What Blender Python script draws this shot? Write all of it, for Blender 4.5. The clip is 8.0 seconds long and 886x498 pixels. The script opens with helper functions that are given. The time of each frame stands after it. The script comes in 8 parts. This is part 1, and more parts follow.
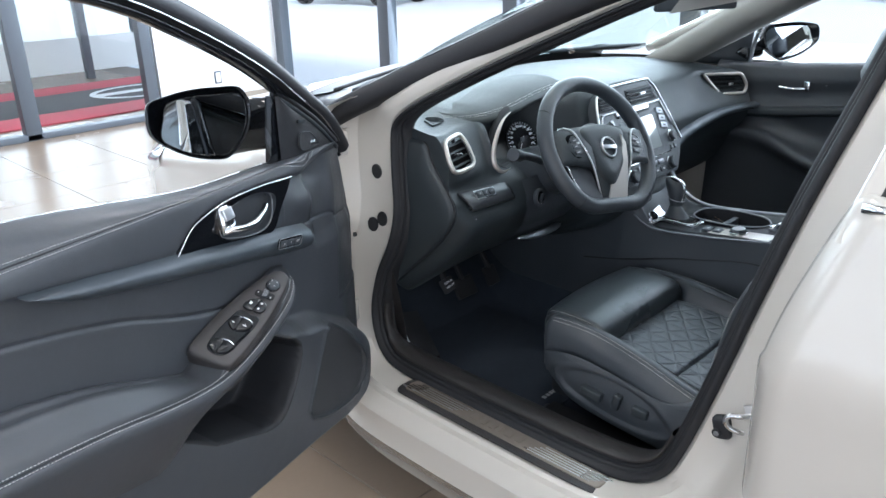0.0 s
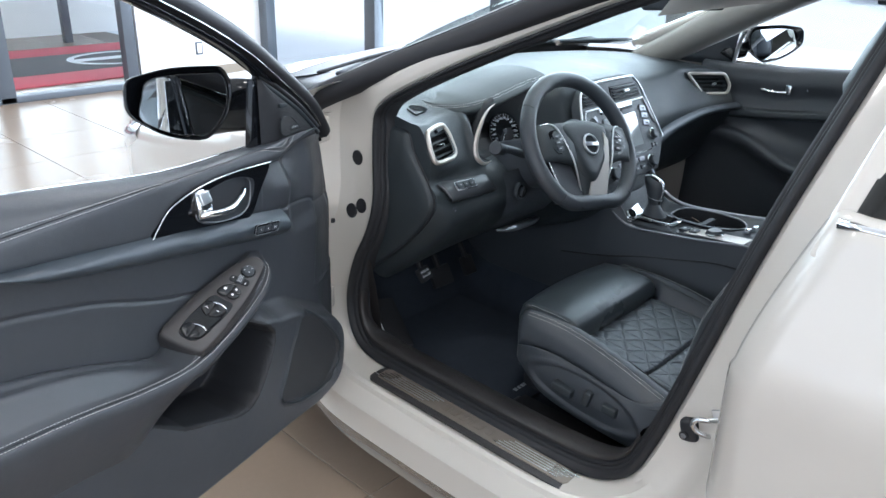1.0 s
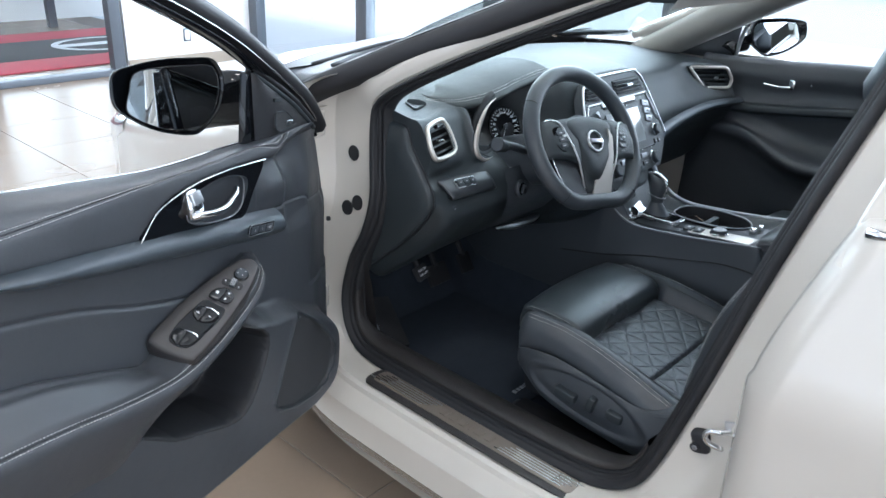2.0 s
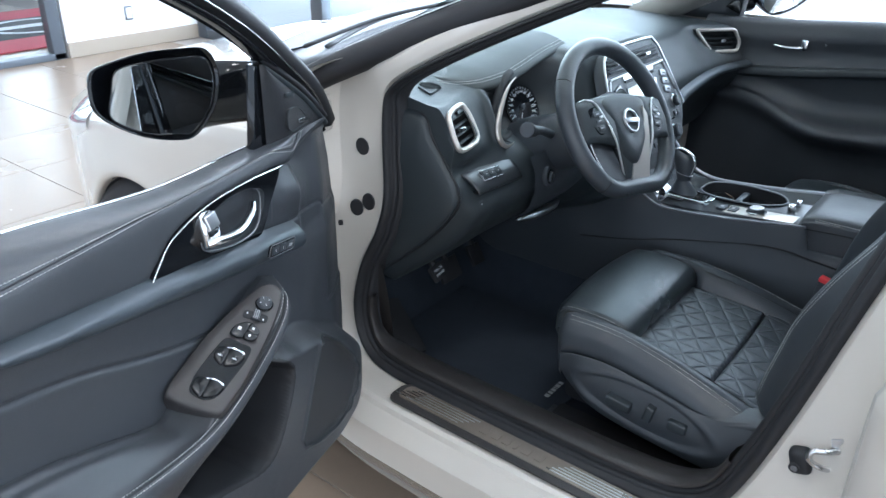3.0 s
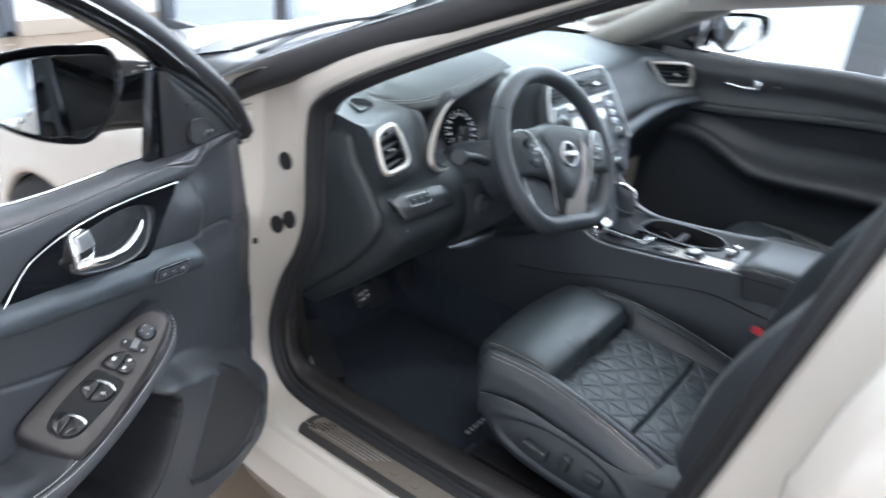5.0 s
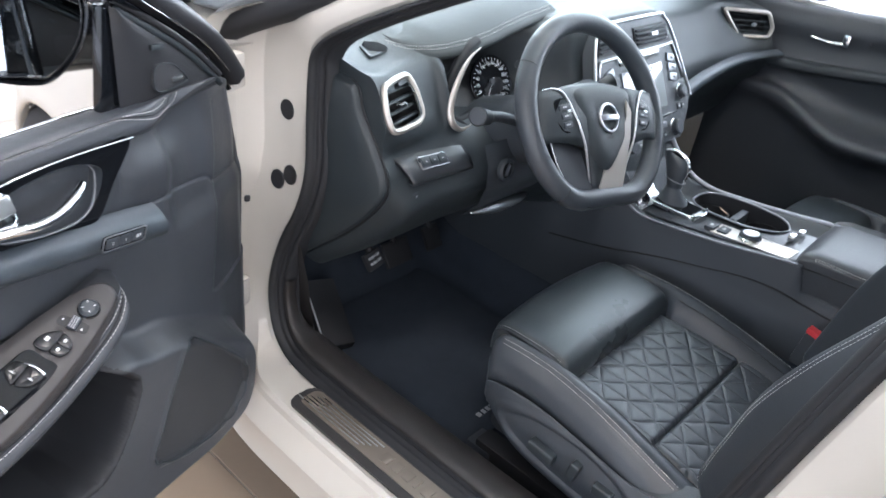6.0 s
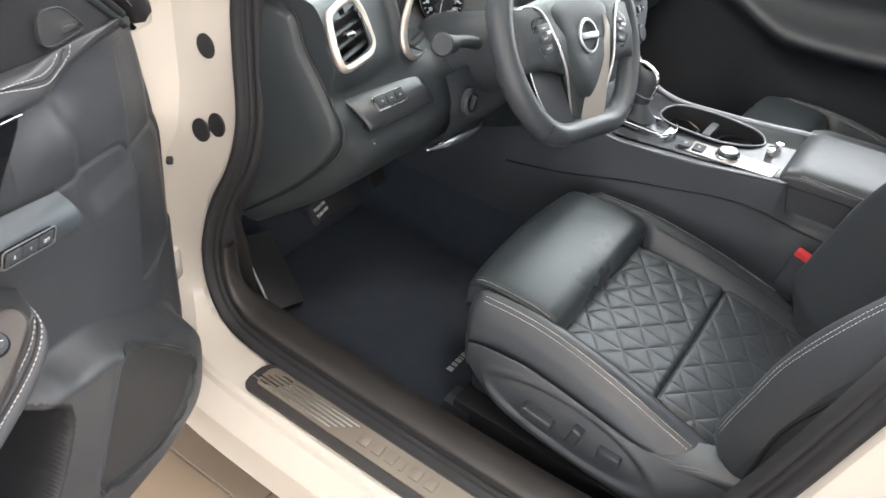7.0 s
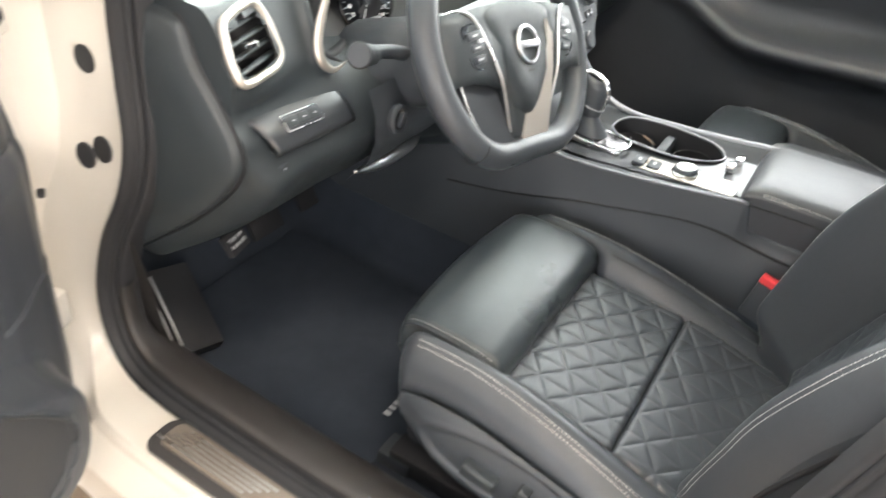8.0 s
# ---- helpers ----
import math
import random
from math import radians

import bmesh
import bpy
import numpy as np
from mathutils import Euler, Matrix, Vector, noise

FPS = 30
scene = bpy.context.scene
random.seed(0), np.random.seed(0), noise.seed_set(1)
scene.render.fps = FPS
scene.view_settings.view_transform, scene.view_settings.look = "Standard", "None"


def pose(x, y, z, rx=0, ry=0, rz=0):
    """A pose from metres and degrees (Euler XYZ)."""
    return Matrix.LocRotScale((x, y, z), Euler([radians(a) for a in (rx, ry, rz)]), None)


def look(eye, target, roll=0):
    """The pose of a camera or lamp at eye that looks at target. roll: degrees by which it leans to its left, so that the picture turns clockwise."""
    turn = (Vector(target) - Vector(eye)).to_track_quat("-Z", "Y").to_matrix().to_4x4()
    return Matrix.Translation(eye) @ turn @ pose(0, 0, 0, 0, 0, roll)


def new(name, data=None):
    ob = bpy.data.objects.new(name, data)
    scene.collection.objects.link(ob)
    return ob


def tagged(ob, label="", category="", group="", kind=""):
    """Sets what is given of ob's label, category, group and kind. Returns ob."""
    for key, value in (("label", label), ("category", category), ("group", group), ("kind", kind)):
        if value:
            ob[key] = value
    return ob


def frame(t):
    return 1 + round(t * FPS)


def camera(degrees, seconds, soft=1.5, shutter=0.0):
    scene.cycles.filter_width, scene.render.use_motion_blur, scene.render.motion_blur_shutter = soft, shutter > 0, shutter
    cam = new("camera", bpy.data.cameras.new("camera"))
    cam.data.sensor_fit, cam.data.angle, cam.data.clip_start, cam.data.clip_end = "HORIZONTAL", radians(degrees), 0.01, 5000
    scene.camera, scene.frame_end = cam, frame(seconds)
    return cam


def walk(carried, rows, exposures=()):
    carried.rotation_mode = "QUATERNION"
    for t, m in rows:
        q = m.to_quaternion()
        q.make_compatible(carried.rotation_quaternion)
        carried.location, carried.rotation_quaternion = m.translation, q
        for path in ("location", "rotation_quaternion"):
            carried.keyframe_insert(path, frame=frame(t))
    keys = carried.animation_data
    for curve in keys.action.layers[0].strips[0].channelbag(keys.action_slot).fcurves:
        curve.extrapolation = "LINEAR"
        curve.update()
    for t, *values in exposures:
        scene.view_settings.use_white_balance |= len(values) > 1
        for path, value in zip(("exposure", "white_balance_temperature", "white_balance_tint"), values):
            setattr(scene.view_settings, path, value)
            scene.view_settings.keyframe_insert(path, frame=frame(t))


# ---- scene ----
cam = camera(60.1, 8.0, soft=1.5, shutter=0.5)
PATH = [
    (0, (-1.92, -1.224, 1.367), (-0.594, 0.082, 0.635), -1.3),
    (0.5, (-1.917, -1.223, 1.373), (-0.598, 0.073, 0.611), 0.1),
    (1, (-1.913, -1.214, 1.386), (-0.559, 0.035, 0.609), 1.8),
    (2.3, (-1.871, -1.087, 1.385), (-0.5, 0.118, 0.569), 2.4),
    (2.5, (-1.861, -1.027, 1.372), (-0.486, 0.161, 0.537), 1.7),
    (3, (-1.839, -0.908, 1.371), (-0.419, 0.194, 0.495), 0.9),
    (3.5, (-1.845, -0.867, 1.381), (-0.352, 0.145, 0.516), 2.0),
    (4, (-1.83, -0.867, 1.385), (-0.256, 0.042, 0.549), 2.5),
    (4.5, (-1.807, -0.87, 1.382), (-0.199, -0.027, 0.545), 3.6),
    (5, (-1.719, -0.91, 1.379), (-0.231, 0.117, 0.523), 6.0),
    (5.2, (-1.663, -0.935, 1.372), (-0.284, 0.232, 0.516), 6.8),
    (6.3, (-1.485, -0.798, 1.369), (-0.145, 0.204, 0.272), 7.5),
    (6.5, (-1.463, -0.737, 1.366), (-0.091, 0.176, 0.234), 8.0),
    (7, (-1.433, -0.673, 1.339), (-0.054, 0.118, 0.126), 8.1),
    (7.5, (-1.379, -0.671, 1.311), (-0.023, 0.157, 0.097), 5.4),
    (8, (-1.289, -0.642, 1.293), (0.15, 0.076, 0.104), 9.0),
]
LIGHT = [(0, -0.2, 5650, 10), (2.5, -0.15, 5500, 9), (3.5, -0.05, 5350, 8), (4.5, -0.06, 5650, 11), (5.2, 0.17, 5800, 12), (6.5, 0.58, 6000, 15), (7.0, 0.82, 6650, 14), (7.5, 0.92, 6950, 15), (8, 1.24, 6900, 13)]
walk(cam, [(t, look(eye, target, roll)) for t, eye, target, roll in PATH], LIGHT)

# ---- world and light ----
world = bpy.data.worlds.new("sky")
scene.world = world
world.use_nodes = True
wn = world.node_tree
sky = wn.nodes.new("ShaderNodeTexSky")
sky.sky_type, sky.sun_disc = "NISHITA", False
sky.sun_elevation, sky.sun_rotation = radians(38), radians(207)
sky.air_density, sky.dust_density, sky.ozone_density = 1.0, 3.0, 1.0
bg = wn.nodes["Background"]
bg.inputs["Strength"].default_value = 0.13
wn.links.new(sky.outputs[0], bg.inputs["Color"])
sun_lamp = bpy.data.lights.new("sun", "SUN")
sun_lamp.energy, sun_lamp.angle, sun_lamp.color = 3.5, radians(8), (1.0, 0.97, 0.93)
new("sun", sun_lamp).matrix_world = look((-20, -40, 35), (0, 0, 0))


def window_light(name, eye, target, w, h, watts, colour):
    lamp = bpy.data.lights.new(name, "AREA")
    lamp.shape, lamp.size, lamp.size_y, lamp.energy, lamp.color = "RECTANGLE", w, h, watts, colour
    new(name, lamp).matrix_world = look(eye, target)


DAY = (0.93, 0.97, 1.0)
window_light("window_light_east", (2.38, 0.5, 1.9), (0, 0.5, 1.6), 9.0, 3.2, 520, DAY)
# Added fill for the cabin; the windows on this side are assumed
window_light("window_light_west", (-6.9, -1.0, 1.9), (0, -1.0, 1.5), 9.0, 3.0, 135, DAY)
window_light("window_light_south", (-2.0, -7.9, 1.9), (-2.0, 0, 1.4), 8.0, 3.0, 190, DAY)
for lx in (-4.2, -1.6, 1.0):
    for ly in (-4.4, -1.2, 2.0):
        window_light("ceiling_lamp", (lx, ly, 3.87), (lx, ly, 0), 0.5, 0.5, 30, (1.0, 0.90, 0.76))

# ---- materials ----
def surface(name, colour, rough=0.5, metal=0.0, grain=0.0, scale=400.0, mottle=0.0, mottle_scale=6.0, coat=0.0, spec=0.5, stretch=None, rough_var=0.06):
    """A painted, moulded or woven surface: two scales of tone, a fine relief and an uneven gloss."""
    m = bpy.data.materials.new(name)
    m.use_nodes = True
    nt = m.node_tree
    b = nt.nodes["Principled BSDF"]
    b.inputs["Metallic"].default_value = metal
    b.inputs["Specular IOR Level"].default_value = spec
    b.inputs["Coat Weight"].default_value = coat
    b.inputs["Coat Roughness"].default_value = 0.03
    geo = nt.nodes.new("ShaderNodeNewGeometry")
    where = geo.outputs["Position"]
    if stretch:
        mp = nt.nodes.new("ShaderNodeMapping")
        mp.inputs["Scale"].default_value = stretch
        nt.links.new(where, mp.inputs["Vector"])
        where = mp.outputs["Vector"]
    big = nt.nodes.new("ShaderNodeTexNoise")
    big.inputs["Scale"].default_value, big.inputs["Detail"].default_value = mottle_scale, 5
    fine = nt.nodes.new("ShaderNodeTexNoise")
    fine.inputs["Scale"].default_value, fine.inputs["Detail"].default_value = scale, 3
    for n in (big, fine):
        nt.links.new(where, n.inputs["Vector"])
    mix = nt.nodes.new("ShaderNodeMix")
    mix.data_type = "RGBA"
    k = max(mottle, 0.02)
    mix.inputs["A"].default_value = tuple(max(0.0, c * (1 - k)) for c in colour) + (1,)
    mix.inputs["B"].default_value = tuple(min(1.0, c * (1 + k)) for c in colour) + (1,)
    avg = nt.nodes.new("ShaderNodeMath")
    avg.operation = "MULTIPLY_ADD"
    avg.inputs[1].default_value = 0.35
    nt.links.new(fine.outputs["Fac"], avg.inputs[0])
    half = nt.nodes.new("ShaderNodeMath")
    half.operation = "MULTIPLY"
    half.inputs[1].default_value = 0.65
    nt.links.new(big.outputs["Fac"], half.inputs[0])
    nt.links.new(half.outputs[0], avg.inputs[2])
    nt.links.new(avg.outputs[0], mix.inputs["Factor"])
    nt.links.new(mix.outputs["Result"], b.inputs["Base Color"])
    rr = nt.nodes.new("ShaderNodeMapRange")
    rr.inputs["To Min"].default_value = max(0.0, rough - rough_var)
    rr.inputs["To Max"].default_value = min(1.0, rough + rough_var)
    nt.links.new(big.outputs["Fac"], rr.inputs["Value"])
    nt.links.new(rr.outputs["Result"], b.inputs["Roughness"])
    if grain:
        bump = nt.nodes.new("ShaderNodeBump")
        bump.inputs["Strength"].default_value, bump.inputs["Distance"].default_value = grain, 0.0006
        nt.links.new(fine.outputs["Fac"], bump.inputs["Height"])
        nt.links.new(bump.outputs["Normal"], b.inputs["Normal"])
    return m


def leather(name, colour, rough=0.42, scale=620.0, relief=0.35):
    """Grained leather: small cells for the pores, broad creases for wear."""
    m = surface(name, colour, rough, grain=0.0, scale=150, mottle=0.18, mottle_scale=9, rough_var=0.08)
    nt = m.node_tree
    b = nt.nodes["Principled BSDF"]
    geo = nt.nodes.new("ShaderNodeNewGeometry")
    cells = nt.nodes.new("ShaderNodeTexVoronoi")
    cells.inputs["Scale"].default_value = scale
    nt.links.new(geo.outputs["Position"], cells.inputs["Vector"])
    creases = nt.nodes.new("ShaderNodeTexNoise")
    creases.inputs["Scale"].default_value, creases.inputs["Detail"].default_value = 38.0, 6
    nt.links.new(geo.outputs["Position"], creases.inputs["Vector"])
    b1, b2 = nt.nodes.new("ShaderNodeBump"), nt.nodes.new("ShaderNodeBump")
    b1.inputs["Strength"].default_value, b1.inputs["Distance"].default_value = relief, 0.0004
    b2.inputs["Strength"].default_value, b2.inputs["Distance"].default_value = 0.22, 0.0025
    nt.links.new(cells.outputs["Distance"], b1.inputs["Height"])
    nt.links.new(creases.outputs["Fac"], b2.inputs["Height"])
    nt.links.new(b2.outputs["Normal"], b1.inputs["Normal"])
    nt.links.new(b1.outputs["Normal"], b.inputs["Normal"])
    return m


def glowing(name, colour, strength):
    m = bpy.data.materials.new(name)
    m.use_nodes = True
    b = m.node_tree.nodes["Principled BSDF"]
    b.inputs["Base Color"].default_value = (*colour, 1)
    b.inputs["Emission Color"].default_value = (*colour, 1)
    b.inputs["Emission Strength"].default_value = strength
    return m


def glass(name, tint=(1, 1, 1), weight=0.9):
    """A thin pane: mostly clear, with a mirror-like gloss that grows at grazing angles."""
    m = bpy.data.materials.new(name)
    m.use_nodes = True
    nt = m.node_tree
    nt.nodes.remove(nt.nodes["Principled BSDF"])
    clear, gloss, mix, fr = (nt.nodes.new(n) for n in ("ShaderNodeBsdfTransparent", "ShaderNodeBsdfGlossy", "ShaderNodeMixShader", "ShaderNodeFresnel"))
    clear.inputs["Color"].default_value = (*tint, 1)
    gloss.inputs["Roughness"].default_value = 0.02
    fr.inputs["IOR"].default_value = 1.45
    nt.links.new(fr.outputs[0], mix.inputs[0])
    nt.links.new(clear.outputs[0], mix.inputs[1])
    nt.links.new(gloss.outputs[0], mix.inputs[2])
    nt.links.new(mix.outputs[0], nt.nodes["Material Output"].inputs["Surface"])
    return m


PAINT = surface("pearl_white_paint", (0.60, 0.572, 0.522), 0.22, coat=0.9, mottle=0.02, scale=900, rough_var=0.03)
GLOSS_BLACK = surface("gloss_black", (0.006, 0.007, 0.009), 0.06, spec=0.45, mottle=0.1, rough_var=0.02)
LEATHER = leather("charcoal_leather", (0.040, 0.047, 0.056), 0.37)
LEATHER_LIGHT = leather("door_leather", (0.047, 0.052, 0.060), 0.38, scale=800)
LEATHER_HOOD = leather("hood_leather", (0.028, 0.035, 0.037), 0.58, scale=800)
LEATHER_TOP = leather("cushion_top_leather", (0.038, 0.047, 0.053), 0.29, scale=700)
PLASTIC = surface("charcoal_moulding", (0.041, 0.048, 0.057), 0.42, grain=0.5, scale=1500, mottle=0.15)
PLASTIC_SOFT = surface("soft_dash_skin", (0.024, 0.031, 0.036), 0.48, grain=0.5, scale=1100, mottle=0.14, spec=0.5)
PLASTIC_WARM = surface("switch_panel_moulding", (0.041, 0.039, 0.040), 0.38, grain=0.35, scale=1700, mottle=0.12)
SCUFFED = surface("scuffed_sill_moulding", (0.026, 0.024, 0.024), 0.48, grain=0.5, scale=900, mottle=0.35, mottle_scale=25)
BLACK_MOULDING = surface("black_moulding", (0.020, 0.021, 0.024), 0.40, grain=0.5, scale=1500, mottle=0.15)
SATIN_BLACK = surface("satin_dark_moulding", (0.030, 0.034, 0.039), 0.30, mottle=0.1, coat=0.15)
RUBBER = surface("seal_rubber", (0.013, 0.014, 0.017), 0.62, grain=0.3, scale=700, mottle=0.2)
CHROME = surface("chrome", (0.78, 0.79, 0.80), 0.09, metal=1.0, mottle=0.04, rough_var=0.03)
SATIN = surface("satin_silver", (0.62, 0.63, 0.64), 0.28, metal=1.0, mottle=0.06, grain=0.1, scale=1500)
SILVER_TRIM = surface("warm_silver_trim", (0.56, 0.53, 0.49), 0.36, metal=0.7, mottle=0.05, grain=0.1, scale=1500)
ALLOY = surface("polished_alloy_edge", (0.70, 0.72, 0.75), 0.3, metal=0.3, mottle=0.05)
SWITCH = surface("gloss_switch_plastic", (0.016, 0.017, 0.019), 0.22, mottle=0.1)
SATIN_DARK = surface("dark_satin_trim", (0.24, 0.25, 0.27), 0.34, metal=0.7, mottle=0.06)
BRUSHED = surface("brushed_aluminium", (0.29, 0.25, 0.215), 0.36, metal=0.55, mottle=0.12, grain=0.25, scale=260, stretch=(6, 0.15, 6))
ACCENT = surface("smoke_blue_accent", (0.050, 0.062, 0.074), 0.42, metal=0.25, mottle=0.35, mottle_scale=26, coat=0.12, spec=0.5)
CARPET = surface("black_carpet", (0.028, 0.036, 0.049), 0.95, grain=1.0, scale=900, mottle=0.35, mottle_scale=30, spec=0.2)
THREAD = surface("grey_thread", (0.62, 0.62, 0.62), 0.7, grain=0.6, scale=2500, mottle=0.15)
CONSOLE_SIDE = surface("satin_console_side", (0.018, 0.021, 0.026), 0.36, grain=0.3, scale=1500, mottle=0.15)
# Near-black for hollows, seams and small parts; on the door pocket it imitates shade
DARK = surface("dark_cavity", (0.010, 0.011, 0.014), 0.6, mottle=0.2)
MESH_GRILLE = surface("speaker_mesh", (0.032, 0.034, 0.038), 0.55, grain=1.0, scale=1400, mottle=0.2)
HEADLINER = surface("grey_pillar_cloth", (0.30, 0.29, 0.27), 0.9, grain=0.6, scale=1200, mottle=0.12, spec=0.2)
PRINT = surface("white_print", (0.75, 0.76, 0.78), 0.5, mottle=0.05)
FAINT = surface("faint_print", (0.38, 0.39, 0.41), 0.5, mottle=0.05)
RED = surface("red_plastic", (0.62, 0.05, 0.06), 0.35, mottle=0.06)
# Pale base colour stands in for sky reflected in the blank touch display
DISPLAY = surface("blank_display", (0.30, 0.33, 0.35), 0.10, coat=1.0, mottle=0.05)
MIRROR = surface("mirror_glass", (0.50, 0.53, 0.55), 0.012, metal=1.0, mottle=0.02, rough_var=0.005)
PANE = glass("clear_glass", (0.93, 0.97, 0.96))
GLASS_DARK = glass("privacy_glass", (0.10, 0.11, 0.12))
SHIELD = glass("windscreen_glass", (0.86, 0.95, 0.93))
LAMP = surface("lamp_lens", (0.55, 0.56, 0.58), 0.06, metal=0.6, coat=1.0, mottle=0.35, mottle_scale=40)
WALL = surface("white_wall_paint", (0.80, 0.80, 0.79), 0.7, grain=0.2, scale=300, mottle=0.03, mottle_scale=1.2)
TILE = surface("beige_porcelain", (0.27, 0.21, 0.157), 0.26, spec=0.25, mottle=0.09, mottle_scale=2.2, scale=60, rough_var=0.05)
GROUT = surface("grey_grout", (0.30, 0.27, 0.24), 0.8, mottle=0.1)
BASE_TAN = surface("tan_skirting_tile", (0.36, 0.31, 0.25), 0.35, mottle=0.08, mottle_scale=3)
FRAME_GREY = surface("grey_window_frame", (0.105, 0.12, 0.14), 0.4, metal=0.2, mottle=0.1)
CEILING = surface("ceiling_white", (0.78, 0.78, 0.77), 0.9, mottle=0.03)
MAT_RED = surface("red_mat_border", (0.55, 0.06, 0.09), 0.85, grain=0.8, scale=500, mottle=0.15)
MAT_BLACK = surface("charcoal_entrance_mat", (0.055, 0.055, 0.06), 0.9, grain=0.9, scale=500, mottle=0.2)
SNOW = surface("snowy_asphalt", (0.80, 0.82, 0.84), 0.8, grain=0.6, scale=20, mottle=0.1, mottle_scale=0.6)
FAR_PAINT = surface("far_car_paint", (0.10, 0.11, 0.12), 0.3, coat=0.6, mottle=0.3, mottle_scale=1.0)
TYRE = surface("tyre_rubber", (0.02, 0.02, 0.022), 0.8, grain=0.6, scale=300, mottle=0.2)
TAG = surface("kraft_card", (0.48, 0.33, 0.24), 0.8, mottle=0.1)


# ---- mesh tools ----
def mesh_of(name, verts, faces, smooth=True):
    me = bpy.data.meshes.new(name)
    me.from_pydata([tuple(v) for v in verts], [], faces)
    me.update()
    if smooth:
        me.polygons.foreach_set("use_smooth", [True] * len(me.polygons))
    return me


def part(name, me, material, parent=None, label="", smooth=True):
    """Link a mesh, or a bmesh, as one object under a thing or under a part."""
    if isinstance(me, bmesh.types.BMesh):
        bm, me = me, bpy.data.meshes.new(name)
        bmesh.ops.recalc_face_normals(bm, faces=bm.faces)
        bm.to_mesh(me)
        bm.free()
        if smooth:
            me.polygons.foreach_set("use_smooth", [True] * len(me.polygons))
            me.set_sharp_from_angle(angle=radians(38))
    me.materials.clear()
    me.materials.append(material)
    ob = new(name, me)
    ob.parent = parent
    return tagged(ob, label)


def thing(name, label, category, at=(0, 0, 0), group="", kind=""):
    e = new(name)
    e.empty_display_size = 0.1
    e.location = at
    return tagged(e, label, category, group, kind)


def without(v, f, poly, axes, inset=0.0, above=-1e9):
    """Drop the faces whose middles lie inside a polygon, seen along the third axis."""
    m = np.array([np.asarray(v)[list(q)].mean(0) for q in f])
    d = in_polygon_distance(m[:, axes[0]], m[:, axes[1]], poly)
    return v, [q for q, k, c in zip(f, d, m) if k > -inset or c[2] < above]


def smooth_line(points, n=8, closed=False):
    """A Catmull-Rom line through control points, n steps to each span."""
    p = [np.array(q, float) for q in points]
    m = len(p)
    out = []
    for i in range(m if closed else m - 1):
        a, b, c, d = (p[j % m] if closed else p[min(max(j, 0), m - 1)] for j in (i - 1, i, i + 1, i + 2))
        for k in range(n):
            t = k / n
            out.append(0.5 * (2 * b + (c - a) * t + (2 * a - 5 * b + 4 * c - d) * t * t + (3 * b - a - 3 * c + d) * t**3))
    if not closed:
        out.append(p[-1])
    return np.array(out)


def skin(rows, closed_u=False, closed_v=False):
    """Vertices and quads over rows of points; u runs along a row, v from row to row."""
    rows = [np.asarray(r, float) for r in rows]
    nv, nu = len(rows), len(rows[0])
    verts = np.concatenate(rows)
    faces = []
    for j in range(nv if closed_v else nv - 1):
        for i in range(nu if closed_u else nu - 1):
            a, b = j * nu + i, j * nu + (i + 1) % nu
            c, d = ((j + 1) % nv) * nu + (i + 1) % nu, ((j + 1) % nv) * nu + i
            faces.append((a, b, c, d))
    return verts, faces


def solid(me_name, rows, closed_u=False, closed_v=False, thick=0.0, material=PLASTIC, parent=None, label="", name=None, flip=False):
    v, f = skin(rows, closed_u, closed_v)
    if flip:
        f = [tuple(reversed(q)) for q in f]
    ob = part(name or me_name, mesh_of(me_name, v, f), material, parent, label)
    if thick:
        mod = ob.modifiers.new("thickness", "SOLIDIFY")
        mod.thickness, mod.offset = thick, -1
    return ob


def tube(name, points, radius, material, parent=None, label="", n=8, sides=8, closed=False, flat=1.0, up=(0, 0, 1), caps=True):
    """A round or flattened rod along a smooth line."""
    line = smooth_line(points, n, closed) if n > 1 else np.array(points, float)
    m = len(line)
    rad = radius if callable(radius) else (lambda s: radius)
    rows = []
    for i in range(m):
        a, b = (line[i - 1], line[(i + 1) % m]) if closed else (line[max(i - 1, 0)], line[min(i + 1, m - 1)])
        t = b - a
        t /= max(np.linalg.norm(t), 1e-9)
        s = np.cross(t, up)
        if np.linalg.norm(s) < 1e-3:
            s = np.cross(t, (1, 0, 0))
        s /= np.linalg.norm(s)
        q = np.cross(s, t)
        r = rad(i / max(m - 1, 1))
        rows.append([line[i] + r * (math.cos(w) * s + flat * math.sin(w) * q) for w in np.linspace(0, 2 * math.pi, sides, endpoint=False)])
    v, f = skin(rows, True, closed)
    if caps and not closed:
        f = f + [tuple(reversed(range(sides))), tuple(range((m - 1) * sides, m * sides))]
    return part(name, mesh_of(name, v, f), material, parent, label)


def frame_of(origin, x, y, z):
    m = Matrix.Identity(4)
    for i, axis in enumerate((x, y, z)):
        for j in range(3):
            m[j][i] = axis[j]
    m.translation = Vector(origin)
    return m


def block(name, size, material, parent=None, m=None, bevel=0.004, segments=3, label="", taper=None):
    """A box with rounded edges, about its own middle, laid by the pose m. taper: x and y scale of its top."""
    bm = bmesh.new()
    bmesh.ops.create_cube(bm, size=1)
    for v in bm.verts:
        k = taper if taper and v.co.z > 0 else (1, 1)
        v.co = Vector((v.co.x * size[0] * k[0], v.co.y * size[1] * k[1], v.co.z * size[2]))
    if bevel:
        bmesh.ops.bevel(bm, geom=bm.edges[:], offset=min(bevel, 0.45 * min(size)), segments=segments, affect="EDGES", profile=0.6)
    if m is not None:
        bm.transform(m)
    return part(name, bm, material, parent, label)


